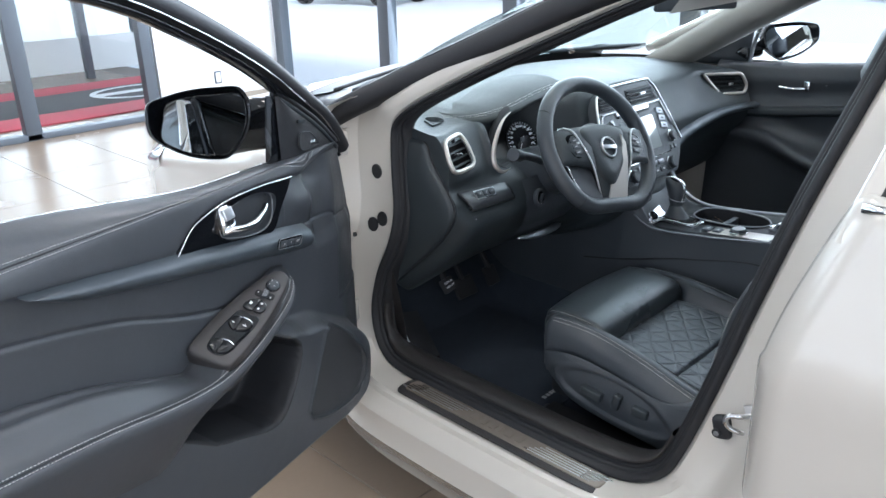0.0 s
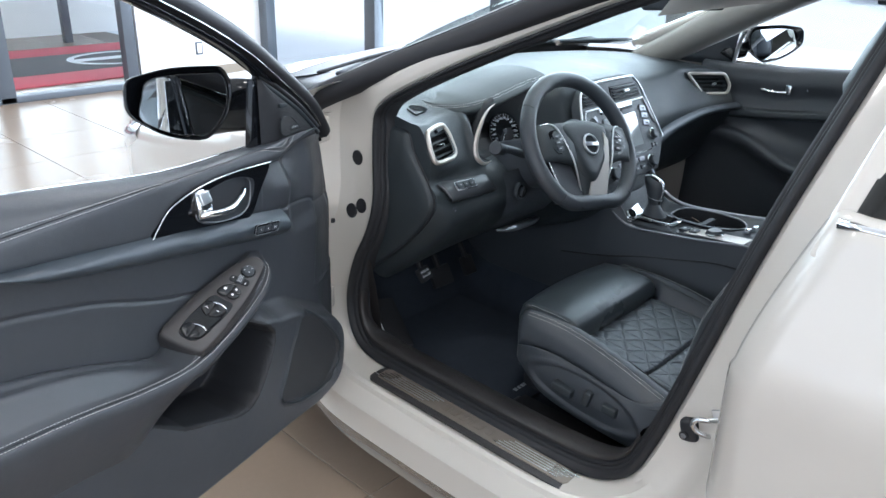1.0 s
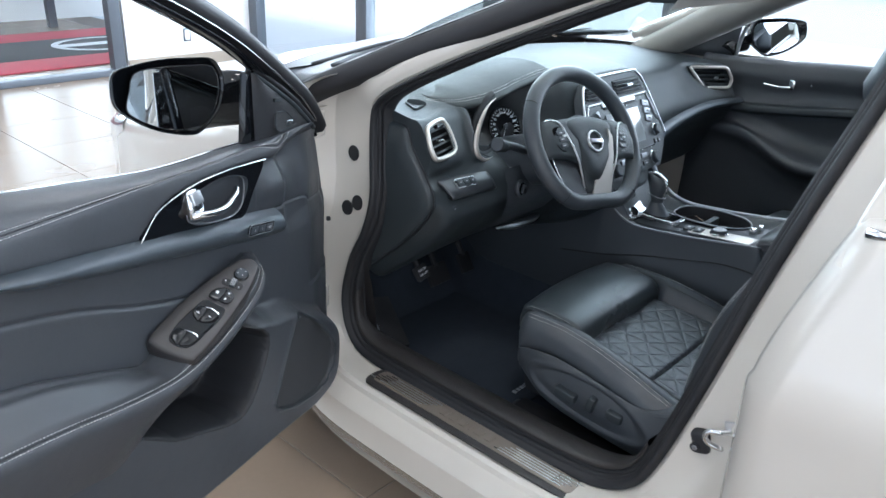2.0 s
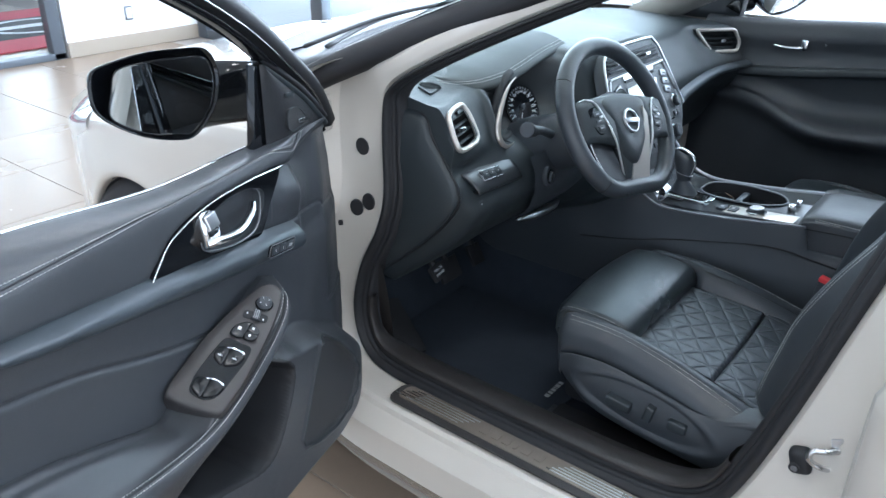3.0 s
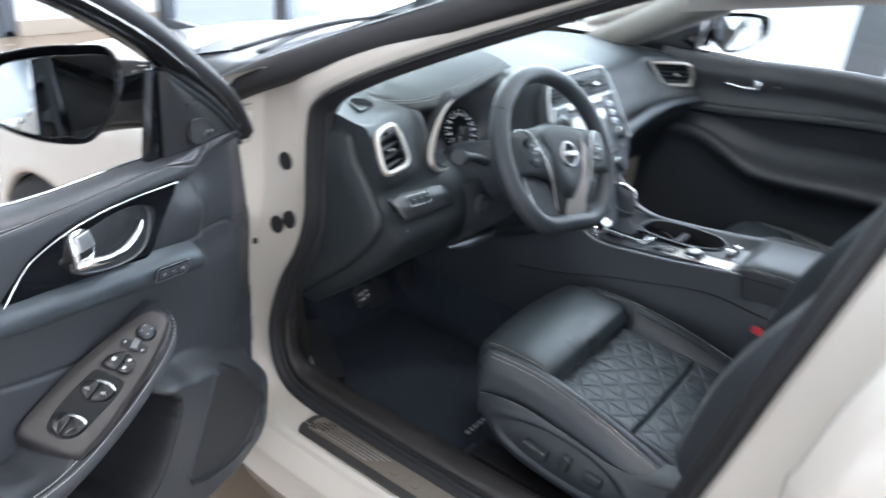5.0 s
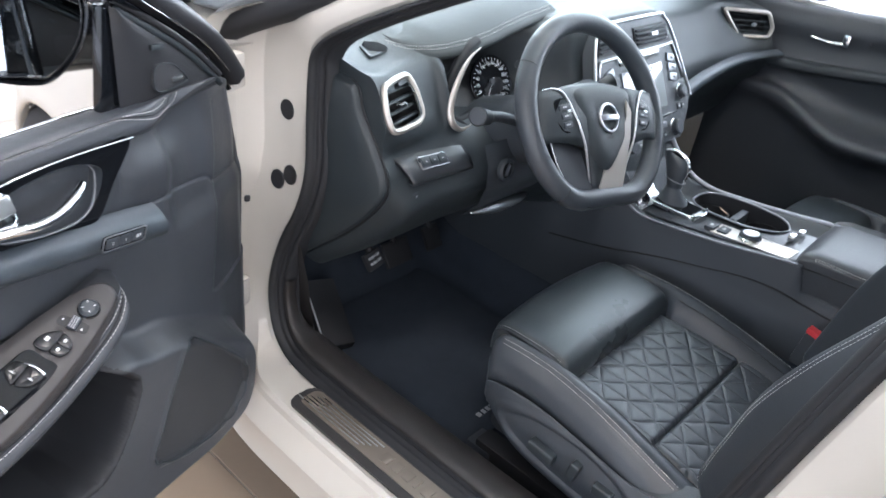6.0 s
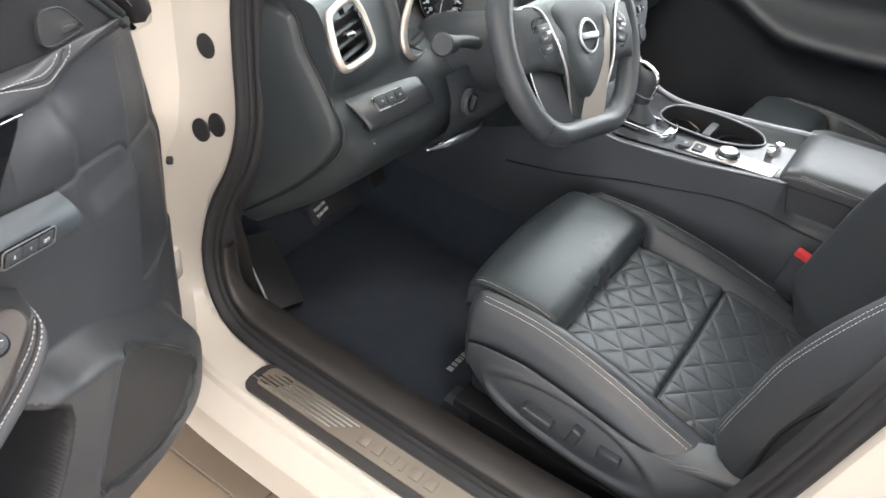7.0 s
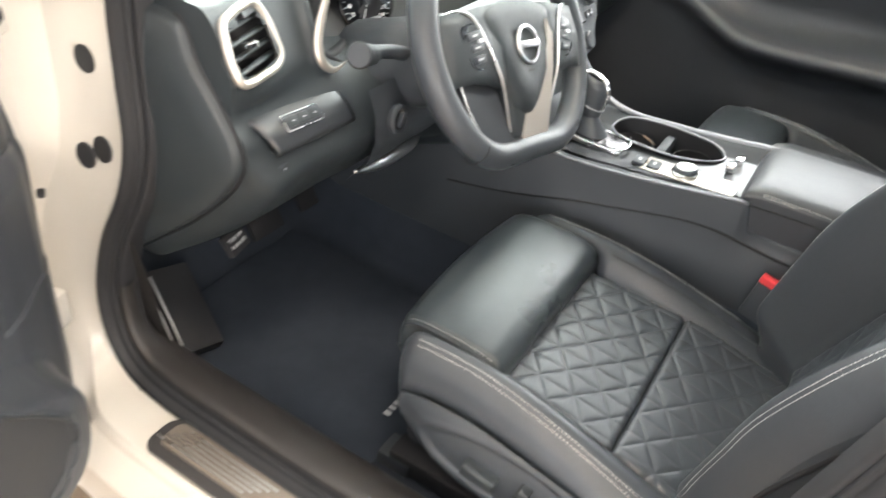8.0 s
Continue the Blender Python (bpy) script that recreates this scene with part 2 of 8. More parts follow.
def disc(name, radius, depth, material, parent=None, m=None, sides=36, bevel=0.0015, label="", inner=0.0):
    """A round plate, knob or ring about its own z axis."""
    prof = [(radius - bevel, depth / 2), (radius, depth / 2 - bevel), (radius, -depth / 2)]
    prof = ([(inner, -depth / 2), (inner, depth / 2)] if inner else [(1e-5, depth / 2)]) + prof
    rows = [[(r * math.cos(a), r * math.sin(a), z) for a in np.linspace(0, 2 * math.pi, sides, endpoint=False)] for r, z in prof]
    v, f = skin(rows, True, False)
    bm = bmesh.new()
    vs = [bm.verts.new(p) for p in v]
    for q in f:
        bm.faces.new([vs[k] for k in q])
    if m is not None:
        bm.transform(m)
    return part(name, bm, material, parent, label)


def plate(name, outline, depth, material, parent=None, m=None, bevel=0.0015, label="", hole=None):
    """A flat piece cut to an outline (x, y), of some depth along z, with an optional hole of as many points."""
    bm = bmesh.new()
    top = [bm.verts.new((x, y, depth / 2)) for x, y in outline]
    bot = [bm.verts.new((x, y, -depth / 2)) for x, y in outline]
    n = len(outline)
    rim = []
    if hole is None:
        cap = bm.faces.new(top)
        bm.faces.new(list(reversed(bot)))
        rim = list(cap.edges)
    else:
        ht = [bm.verts.new((x, y, depth / 2)) for x, y in hole]
        hb = [bm.verts.new((x, y, -depth / 2)) for x, y in hole]
        for i in range(n):
            j = (i + 1) % n
            bm.faces.new((top[i], top[j], ht[j], ht[i]))
            bm.faces.new((bot[j], bot[i], hb[i], hb[j]))
            bm.faces.new((ht[i], ht[j], hb[j], hb[i]))
    for i in range(n):
        j = (i + 1) % n
        bm.faces.new((top[j], top[i], bot[i], bot[j]))
    if bevel and rim:
        bmesh.ops.bevel(bm, geom=rim, offset=bevel, segments=2, affect="EDGES")
    if m is not None:
        bm.transform(m)
    return part(name, bm, material, parent, label)


def stitches(name, points, parent, n=14, length=0.0040, gap=0.0014, radius=0.00050, normal=(0, 0, 1), material=None):
    """A row of single thread stitches along a smooth line: one mesh."""
    line = smooth_line(points, n)
    seg = np.linalg.norm(np.diff(line, axis=0), axis=1)
    s = np.r_[0, np.cumsum(seg)]
    at = lambda d: np.array([np.interp(d, s, line[:, k]) for k in range(3)])
    verts, faces = [], []
    up = np.array(normal, float)
    d = 0.0
    while d + length < s[-1]:
        a, b = at(d), at(d + length)
        t = (b - a) / max(np.linalg.norm(b - a), 1e-9)
        side = np.cross(t, up)
        side /= max(np.linalg.norm(side), 1e-9)
        q = np.cross(side, t)
        k = len(verts)
        for p, r in ((a, 0.5), (0.5 * (a + b) + q * radius * 0.6, 1.0), (b, 0.5)):
            verts += [p + radius * r * (math.cos(w) * side + math.sin(w) * q) for w in (0, 1.571, 3.142, 4.712)]
        for j in (0, 4):
            faces += [(k + j + i, k + j + (i + 1) % 4, k + j + 4 + (i + 1) % 4, k + j + 4 + i) for i in range(4)]
        d += length + gap
    return part(name, mesh_of(name, verts, faces), material or THREAD, parent)


def writing(name, text, size, material, parent, m, depth=0.0002, align="CENTER"):
    cu = bpy.data.curves.new(name, "FONT")
    cu.body, cu.size, cu.extrude, cu.align_x, cu.align_y, cu.resolution_u = text, size, depth, align, "CENTER", 3
    cu.materials.append(material)
    ob = new(name, cu)
    ob.parent = parent
    ob.matrix_basis = m
    return ob


def in_polygon_distance(px, py, poly):
    """Signed distance to a polygon on arrays of points: negative inside."""
    poly = np.array(poly, float)
    d = np.full(px.shape, 1e9)
    inside = np.zeros(px.shape, bool)
    for (ax, ay), (bx, by) in zip(poly, np.roll(poly, -1, 0)):
        ex, ey = bx - ax, by - ay
        t = np.clip(((px - ax) * ex + (py - ay) * ey) / (ex * ex + ey * ey), 0, 1)
        d = np.minimum(d, np.hypot(px - ax - t * ex, py - ay - t * ey))
        cross = ((ay > py) != (by > py)) & (px < ex * (py - ay) / (ey if abs(ey) > 1e-9 else 1e-9) + ax)
        inside ^= cross
    return np.where(inside, -d, d)


def ease(x, a, b):
    t = np.clip((x - a) / (b - a), 0, 1)
    return t * t * (3 - 2 * t)


def lerp(x, xs, ys):
    """A smooth curve through (xs, ys)."""
    line = smooth_line(list(zip(xs, ys)), 10)
    return np.interp(x, line[:, 0], line[:, 1])

# ---- showroom ----
NORTH, EAST, WEST, SOUTH, TOP = 5.32, 2.45, -7.0, -8.0, 3.9


def slab(name, lo, hi, material, label="", parent=None, kind="structure", bevel=0.0, category=""):
    lo, hi = np.array(lo, float), np.array(hi, float)
    ob = block(name, tuple(hi - lo), material, parent, Matrix.Translation(tuple((lo + hi) / 2)), bevel, 1, label)
    return tagged(ob, category=category, kind=kind)


ground = part("ground", mesh_of("ground", [(-400, -400, -0.06), (400, -400, -0.06), (400, 400, -0.06), (-400, 400, -0.06)], [(0, 1, 2, 3)]), SNOW)
tagged(ground, "snow-covered white parking ground outside the showroom", "ground", kind="structure")
floor = slab("floor", (WEST, SOUTH, -0.05), (EAST + 0.1, NORTH + 3.7, -0.004), GROUT, "polished beige porcelain tile floor", category="floor")
ceiling = slab("ceiling", (WEST, SOUTH, TOP), (EAST + 0.1, NORTH + 3.7, TOP + 0.1), CEILING, "plain white showroom ceiling", category="ceiling")


def mullion(parent, x, y, z0, z1, w, d, along="y"):
    size = (d, w, z1 - z0) if along == "y" else (w, d, z1 - z0)
    return block("mullion", size, FRAME_GREY, parent, Matrix.Translation((x, y, (z0 + z1) / 2)), 0.006, 2)


def pane_between(parent, a, b, z0, z1):
    """An upright pane from a to b (x, y)."""
    (x0, y0), (x1, y1) = a, b
    ob = part("pane", mesh_of("pane", [(x0, y0, z0), (x1, y1, z0), (x1, y1, z1), (x0, y0, z1)], [(0, 1, 2, 3)], False), PANE, parent)
    ob.visible_shadow = False
    return ob


# East: a glazed wall of tall panes between grey mullions
wall_east = slab("wall_east", (EAST, SOUTH, 3.4), (EAST + 0.12, NORTH, TOP), WALL, "white lintel over the tall shop windows", category="wall")
window_1 = tagged(new("window_1"), "tall glazed shop front with slim grey frames", "window", kind="structure")
posts = [5.25, 3.72, 2.37, 1.0, -0.35, -1.75, -3.15, -4.55, -5.95, -7.4]
for k, y in enumerate(posts):
    mullion(window_1, EAST + 0.05, y, 0.0, 3.4, 0.20 if y == -0.35 else 0.13, 0.10)
block("bottom_rail", (0.09, NORTH - SOUTH, 0.08), FRAME_GREY, window_1, Matrix.Translation((EAST + 0.05, (NORTH + SOUTH) / 2, 0.04)), 0.006, 2)
block("top_rail", (0.09, NORTH - SOUTH, 0.10), FRAME_GREY, window_1, Matrix.Translation((EAST + 0.05, (NORTH + SOUTH) / 2, 3.35)), 0.006, 2)
for a, b in zip(posts, posts[1:]):
    pane_between(window_1, (EAST + 0.05, a - 0.06), (EAST + 0.05, b + 0.06), 0.08, 3.3)

# North: plain wall with skirting, then the glazed entrance
slab("wall_north", (1.22, NORTH, 0.0), (EAST, NORTH + 0.12, TOP), WALL, "smooth white painted showroom wall", category="wall")
slab("baseboard", (1.22, NORTH - 0.014, 0.0), (EAST, NORTH, 0.12), BASE_TAN, "tan tile skirting along the white wall", bevel=0.003, category="skirting")
slab("lintel", (WEST, NORTH, 2.6), (1.22, NORTH + 0.12, TOP), WALL, "white lintel above the entrance glazing", category="wall")
window_2 = tagged(new("window_2"), "glazed entrance screen with dark grey frames", "window", kind="structure")
for x, w in ((1.15, 0.10), (0.12, 0.12), (-0.95, 0.08), (-2.0, 0.08), (-3.1, 0.08), (-4.2, 0.08), (-5.3, 0.08), (-6.4, 0.08)):
    mullion(window_2, x, NORTH + 0.05, 0.0, 2.6, w, 0.10, "x")
block("threshold", (8.2, 0.10, 0.05), FRAME_GREY, window_2, Matrix.Translation((-2.9, NORTH + 0.05, 0.025)), 0.005, 2)
block("head_rail", (8.2, 0.10, 0.08), FRAME_GREY, window_2, Matrix.Translation((-2.9, NORTH + 0.05, 2.56)), 0.005, 2)
xs = [1.15, 0.12, -0.95, -2.0, -3.1, -4.2, -5.3, -6.4]
for a, b in zip(xs, xs[1:]):
    pane_between(window_2, (a - 0.05, NORTH + 0.05), (b + 0.05, NORTH + 0.05), 0.05, 2.52)

# Entrance lobby beyond the glass
slab("wall_lobby", (WEST, 8.95, 0.0), (2.9, 9.05, 0.42), WALL, "white painted plinth of the entrance lobby", category="wall")
window_3 = tagged(new("window_3"), "outer lobby glazing with grey uprights", "window", kind="structure")
for x in (2.75, 2.05, 0.7, -0.7, -2.1, -3.5, -4.9, -6.3):
    mullion(window_3, x, 9.0, 0.42, 2.7, 0.09, 0.09, "x")
for a, b in zip((2.75, 2.05, 0.7, -0.7, -2.1, -3.5, -4.9), (2.05, 0.7, -0.7, -2.1, -3.5, -4.9, -6.3)):
    pane_between(window_3, (a, 9.0), (b, 9.0), 0.42, 2.7)
mullion(window_3, 1.80, 8.3, 0.0, 2.6, 0.09, 0.09)
entrance_mat = thing("entrance_mat", "charcoal entrance mat with red borders and a pale round emblem", "mat", (1.0, 6.85, 0))
slabs = (("mat_field", -4.0, 2.7, 6.35, 7.38, MAT_BLACK), ("border", -4.0, 2.7, 5.84, 6.346, MAT_RED), ("border", -4.0, 2.7, 7.384, 7.9, MAT_RED))
for nm, x0, x1, y0, y1, mt in slabs:
    block(nm, (x1 - x0, y1 - y0, 0.012), mt, entrance_mat, Matrix.Translation(((x0 + x1) / 2 - 1.0, (y0 + y1) / 2 - 6.85, 0.008)), 0.004, 2)
disc("emblem_ring", 0.46, 0.004, PRINT, entrance_mat, Matrix.Translation((0.75, 0.03, 0.016)) @ Matrix.Diagonal((1.15, 0.9, 1, 1)), 48, 0.001, inner=0.40)
block("emblem_bar", (0.95, 0.15, 0.004), PRINT, entrance_mat, Matrix.Translation((0.75, 0.03, 0.019)), 0.001, 1)

# West and south: unseen plain glazed and painted walls behind the camera, west glazing assumed
for nm, lo, hi in (("wall_west", (WEST - 0.12, SOUTH, 0), (WEST, NORTH, 0.35)), ("wall_west_head", (WEST - 0.12, SOUTH, 3.4), (WEST, NORTH, TOP)),
                   ("wall_south", (WEST, SOUTH - 0.12, 0), (EAST, SOUTH, 0.35)), ("wall_south_head", (WEST, SOUTH - 0.12, 3.4), (EAST, SOUTH, TOP))):
    slab(nm, lo, hi, WALL, "plain white showroom wall", category="wall")
window_4 = tagged(new("window_4"), "tall shop windows in grey frames, out of view, the west ones assumed", "window", kind="structure")
for k in range(9):
    mullion(window_4, WEST - 0.05, SOUTH + 0.5 + 1.6 * k, 0.35, 3.4, 0.12, 0.10)
for k in range(7):
    mullion(window_4, WEST + 0.4 + 1.5 * k, SOUTH - 0.05, 0.35, 3.4, 0.12, 0.10, "x")

# Wall outlet
outlet = thing("wall_outlet", "white power outlet with a grey edge on the showroom wall", "outlet", (1.79, NORTH, 0.29))
block("cover_plate", (0.07, 0.008, 0.115), FRAME_GREY, outlet, Matrix.Translation((0, -0.004, 0)), 0.003, 2)
block("socket", (0.046, 0.004, 0.088), PRINT, outlet, Matrix.Translation((0, -0.009, 0)), 0.003, 2)


# Cars parked outside, far off in the snow
def parked_car(x, y, turn, colour):
    e = thing("parked_car", "distant parked car in the snowy lot", "car", (x, y, -0.06), "cars parked outside")
    e.rotation_euler = (0, 0, radians(turn))
    rows = []
    for yy, z0, z1, w in ((-2.25, 0.45, 0.85, 0.70), (-2.1, 0.32, 0.98, 0.84), (-1.2, 0.28, 1.0, 0.9), (0.0, 0.28, 1.0, 0.9), (1.2, 0.28, 0.96, 0.9), (2.0, 0.32, 0.82, 0.84), (2.2, 0.45, 0.7, 0.70)):
        rows.append([(-w * 0.96, yy, z0), (-w, yy, (z0 + z1) / 2), (-w * 0.93, yy, z1), (0, yy, z1 + 0.03), (w * 0.93, yy, z1), (w, yy, (z0 + z1) / 2), (w * 0.96, yy, z0)])
    solid("body", rows, material=colour, parent=e)
    cab = [[(-w, yy, z) for w, z in ((0.80, 0.98), (k * 0.62, 0.98 + k * 0.42))] + [(w, yy, z) for w, z in ((k * 0.62, 0.98 + k * 0.42), (0.80, 0.98))] for yy, k in ((-1.9, 0.05), (-1.2, 1.0), (0.2, 1.03), (1.1, 0.05))]
    solid("cabin", cab, material=GLOSS_BLACK, parent=e)
    for wx in (-0.85, 0.85):
        for wy in (-1.35, 1.4):
            disc("wheel", 0.32, 0.2, TYRE, e, Matrix.Translation((wx, wy, 0.32)) @ Matrix.Rotation(radians(90), 4, "Y"), 20)
    return e


FAR_SILVER = surface("far_silver_paint", (0.45, 0.46, 0.48), 0.3, coat=0.6, mottle=0.1)
FAR_RED = surface("far_red_paint", (0.35, 0.08, 0.09), 0.3, coat=0.6, mottle=0.1)
for k, (x, y, turn) in enumerate(((13.0, 16.5, 10), (16.2, 15.0, 14), (19.4, 13.6, 8), (22.5, 12.0, 10), (25.5, 9.5, 12), (11.0, 22.0, 5), (21.0, 3.6, 95), (22.0, 0.6, 92), (27.0, 6.4, 15))):
    parked_car(x, y, turn, (FAR_SILVER, FAR_PAINT, FAR_RED, FAR_SILVER)[k % 4])

# White overcast distance beyond the parked cars
OVERCAST = glowing("white_overcast", (0.95, 0.98, 1.0), 2.6)
arc_v, arc_f = [], []
for k in range(41):
    a = radians(-100 + 5.5 * k)
    arc_v += [(95 * math.cos(a), 95 * math.sin(a), -1.0), (95 * math.cos(a), 95 * math.sin(a), 45.0)]
    if k:
        arc_f.append((2 * k - 2, 2 * k, 2 * k + 1, 2 * k - 1))
tagged(part("backdrop", mesh_of("backdrop", arc_v, arc_f), OVERCAST), "plain white overcast sky in the distance", "sky", kind="structure")

# ---- car: body ----
from mathutils.bvhtree import BVHTree

MID = 0.02
car = thing("car", "pearl-white sedan with its driver door open and a black leather cabin", "car", (MID, -0.6, 0))
# Parts keep the place's coordinates: the car's middle is taken off each direct child at the end of the file.

# The driver door's opening: control points (y, z, x) at the inner edge of the painted flange, from the top front, downward, and round.
OPENING = [(-0.30, 1.205, -0.635), (-0.12, 1.12, -0.685), (0.02, 1.045, -0.722), (0.088, 0.995, -0.728), (0.106, 0.945, -0.726), (0.108, 0.86, -0.726),
           (0.102, 0.77, -0.732), (0.118, 0.69, -0.740), (0.160, 0.60, -0.746), (0.182, 0.50, -0.752), (0.168, 0.42, -0.757), (0.125, 0.372, -0.763),
           (0.05, 0.357, -0.77), (-0.10, 0.354, -0.772), (-0.30, 0.354, -0.772), (-0.48, 0.356, -0.772), (-0.60, 0.372, -0.775), (-0.675, 0.42, -0.778),
           (-0.715, 0.50, -0.78), (-0.760, 0.65, -0.772), (-0.805, 0.83, -0.75), (-0.850, 1.0, -0.722), (-0.905, 1.2, -0.66), (-0.925, 1.30, -0.62), (-0.88, 1.345, -0.595),
           (-0.74, 1.355, -0.585), (-0.60, 1.325, -0.59), (-0.45, 1.27, -0.61)]
loop = smooth_line([(x, y, z) for y, z, x in OPENING], 6, closed=True)


def outward(line):
    t = np.roll(line, -1, 0) - np.roll(line, 1, 0)
    n = np.stack([np.zeros(len(line)), -t[:, 2], t[:, 1]], 1)
    n /= np.linalg.norm(n, axis=1, keepdims=True)
    return n if np.sum((line - line.mean(0)) * n) > 0 else -n


normal = outward(loop)
for _ in range(6):
    normal = (np.roll(normal, 1, 0) + 2 * normal + np.roll(normal, -1, 0)) / 4
    normal /= np.linalg.norm(normal, axis=1, keepdims=True)


def flange(profiles):
    """Rings round the opening. profiles: for front, bottom, rear and top, steps of (outward, sideways)."""
    w_front, w_rear = np.clip(normal[:, 1], 0, 1) ** 2, np.clip(-normal[:, 1], 0, 1) ** 2
    w_top, w_bot = np.clip(normal[:, 2], 0, 1) ** 2, np.clip(-normal[:, 2], 0, 1) ** 2
    lean = np.clip((loop[:, 2] - 0.97) / 0.06, 0, 1) * (loop[:, 1] > -0.7)
    w_top, w_front = np.where(lean > 0, w_top + lean * w_front, w_top), w_front * (1 - lean)
    rings = []
    for k in range(len(profiles["front"])):
        o, s = (w_front * profiles["front"][k][j] + w_bot * profiles["bottom"][k][j] + w_rear * profiles["rear"][k][j] + w_top * profiles["top"][k][j] for j in (0, 1))
        ring = loop + normal * o[:, None]
        ring[:, 0] += s
        rings.append(ring)
    return rings


body_profile = {
    "front": [(0, 0.03), (0.0, 0.0), (0.008, -0.004), (0.03, -0.003), (0.05, -0.002), (0.095, -0.002), (0.12, -0.012), (0.14, -0.035), (0.15, -0.05), (0.155, -0.09), (0.156, -0.11), (0.157, -0.125)],
    "bottom": [(0, 0.03), (0, 0.0), (-0.002, -0.012), (-0.004, -0.03), (-0.003, -0.087), (0.003, -0.095), (0.014, -0.099), (0.034, -0.127), (0.043, -0.134), (0.112, -0.138), (0.121, -0.128), (0.215, -0.085)],
    "rear": [(0, 0.03), (0, 0.0), (0.010, -0.010), (0.025, -0.013), (0.04, -0.016), (0.068, -0.026), (0.088, -0.042), (0.105, -0.062), (0.120, -0.082), (0.132, -0.098), (0.145, -0.103), (0.165, -0.105)],
    "top": [(0, 0.03), (0, 0.0), (0.006, -0.012), (0.013, -0.016), (0.020, -0.018), (0.034, -0.018), (0.042, -0.012), (0.046, -0.008), (0.050, -0.004), (0.054, 0.0), (0.056, 0.002), (0.058, 0.010)],
}
rings = flange(body_profile)
body = solid("body_side", rings, closed_u=True, material=PAINT, parent=car, label="glossy white painted door opening and sill")
body.data.set_sharp_from_angle(angle=radians(24))

# Rubber seal: a fat double lip just inside the painted edge
seal_profile = [(0.002, -0.006), (-0.002, -0.014), (-0.008, -0.018), (-0.014, -0.014), (-0.0165, -0.006), (-0.017, -0.001), (-0.020, -0.003), (-0.0225, 0.003), (-0.0225, 0.02)]
web_profile = [(-0.0215, 0.008), (-0.0235, 0.006), (-0.028, 0.009), (-0.031, 0.012), (-0.032, 0.04)]
seal_rings = []
slim = (1 - 0.5 * ease(loop[:, 2], 0.93, 1.03) * (loop[:, 1] > -0.7))[:, None]
for o, s in seal_profile:
    r = loop + normal * o * slim
    r[:, 0] += s
    seal_rings.append(r)
web_rings = []
for o, s in web_profile:
    r = loop + normal * o * slim
    r[:, 0] += s
    web_rings.append(r)
solid("opening_trim", web_rings, closed_u=True, material=RUBBER, parent=car, label="black moulded edge inside the door seal")
solid("door_seal", seal_rings, closed_u=True, material=RUBBER, parent=car, label="black rubber door seal")

# Black moulding on the outside of the windscreen pillar, from the mirror foot to the roof
PILLAR = [(0.285, 1.008, -0.752), (0.22, 1.043, -0.744), (0.10, 1.10, -0.722), (-0.12, 1.195, -0.68), (-0.35, 1.295, -0.64), (-0.55, 1.365, -0.605)]
p_line = smooth_line([(x, y, z) for y, z, x in PILLAR], 8)
p_dir = np.gradient(p_line, axis=0)
p_up = np.stack([np.zeros(len(p_line)), -p_dir[:, 2], p_dir[:, 1]], 1)
p_up /= np.linalg.norm(p_up, axis=1, keepdims=True)
p_up *= np.sign(p_up[:, 2:3])
p_rows = []
for o, s in ((-0.062, 0.012), (-0.056, -0.012), (-0.045, -0.022), (-0.020, -0.020), (-0.002, -0.010), (0.004, 0.0), (0.003, 0.03)):
    r = p_line + p_up * o * 0.85
    r[:, 0] += s - 0.036 * (1 - ease(np.linspace(0, 1, len(p_line)), 0.05, 0.55))
    p_rows.append(r)
solid("pillar_moulding", p_rows, material=RUBBER, parent=car, label="satin black windscreen pillar moulding")
shine = p_line + p_up * 0.005
shine[:, 0] += -0.002
tube("pillar_trim_line", list(shine[::6]), 0.0022, CHROME, car, n=5, sides=6)

# Round black plugs on the hinge pillar
body_tree = BVHTree.FromPolygons([v.co for v in body.data.vertices], [tuple(p.vertices) for p in body.data.polygons])


def on_body(point):
    """The nearest place on the painted flange, with its normal towards the open side."""
    place, n, _, _ = body_tree.find_nearest(Vector(point))
    return place, n if n.x < 0 else -n


for y, z, x in ((0.172, 0.858, -0.7290), (0.149, 0.741, -0.7355), (0.181, 0.721, -0.7385)):
    place, n = on_body((x, y, z))
    disc("body_plug", 0.0185, 0.005, RUBBER, car, Matrix.Translation(place + 0.0005 * n) @ n.to_track_quat("Z", "Y").to_matrix().to_4x4(), 28, 0.0015)
# Small hole and weld marks low on the flange
for y, z, x in ((0.085, 0.362, -0.785),):
    disc("body_rivet", 0.004, 0.002, PAINT, car, Matrix.Translation((x, y, z)) @ Matrix.Rotation(radians(-90), 4, "Y"), 14, 0.0008)


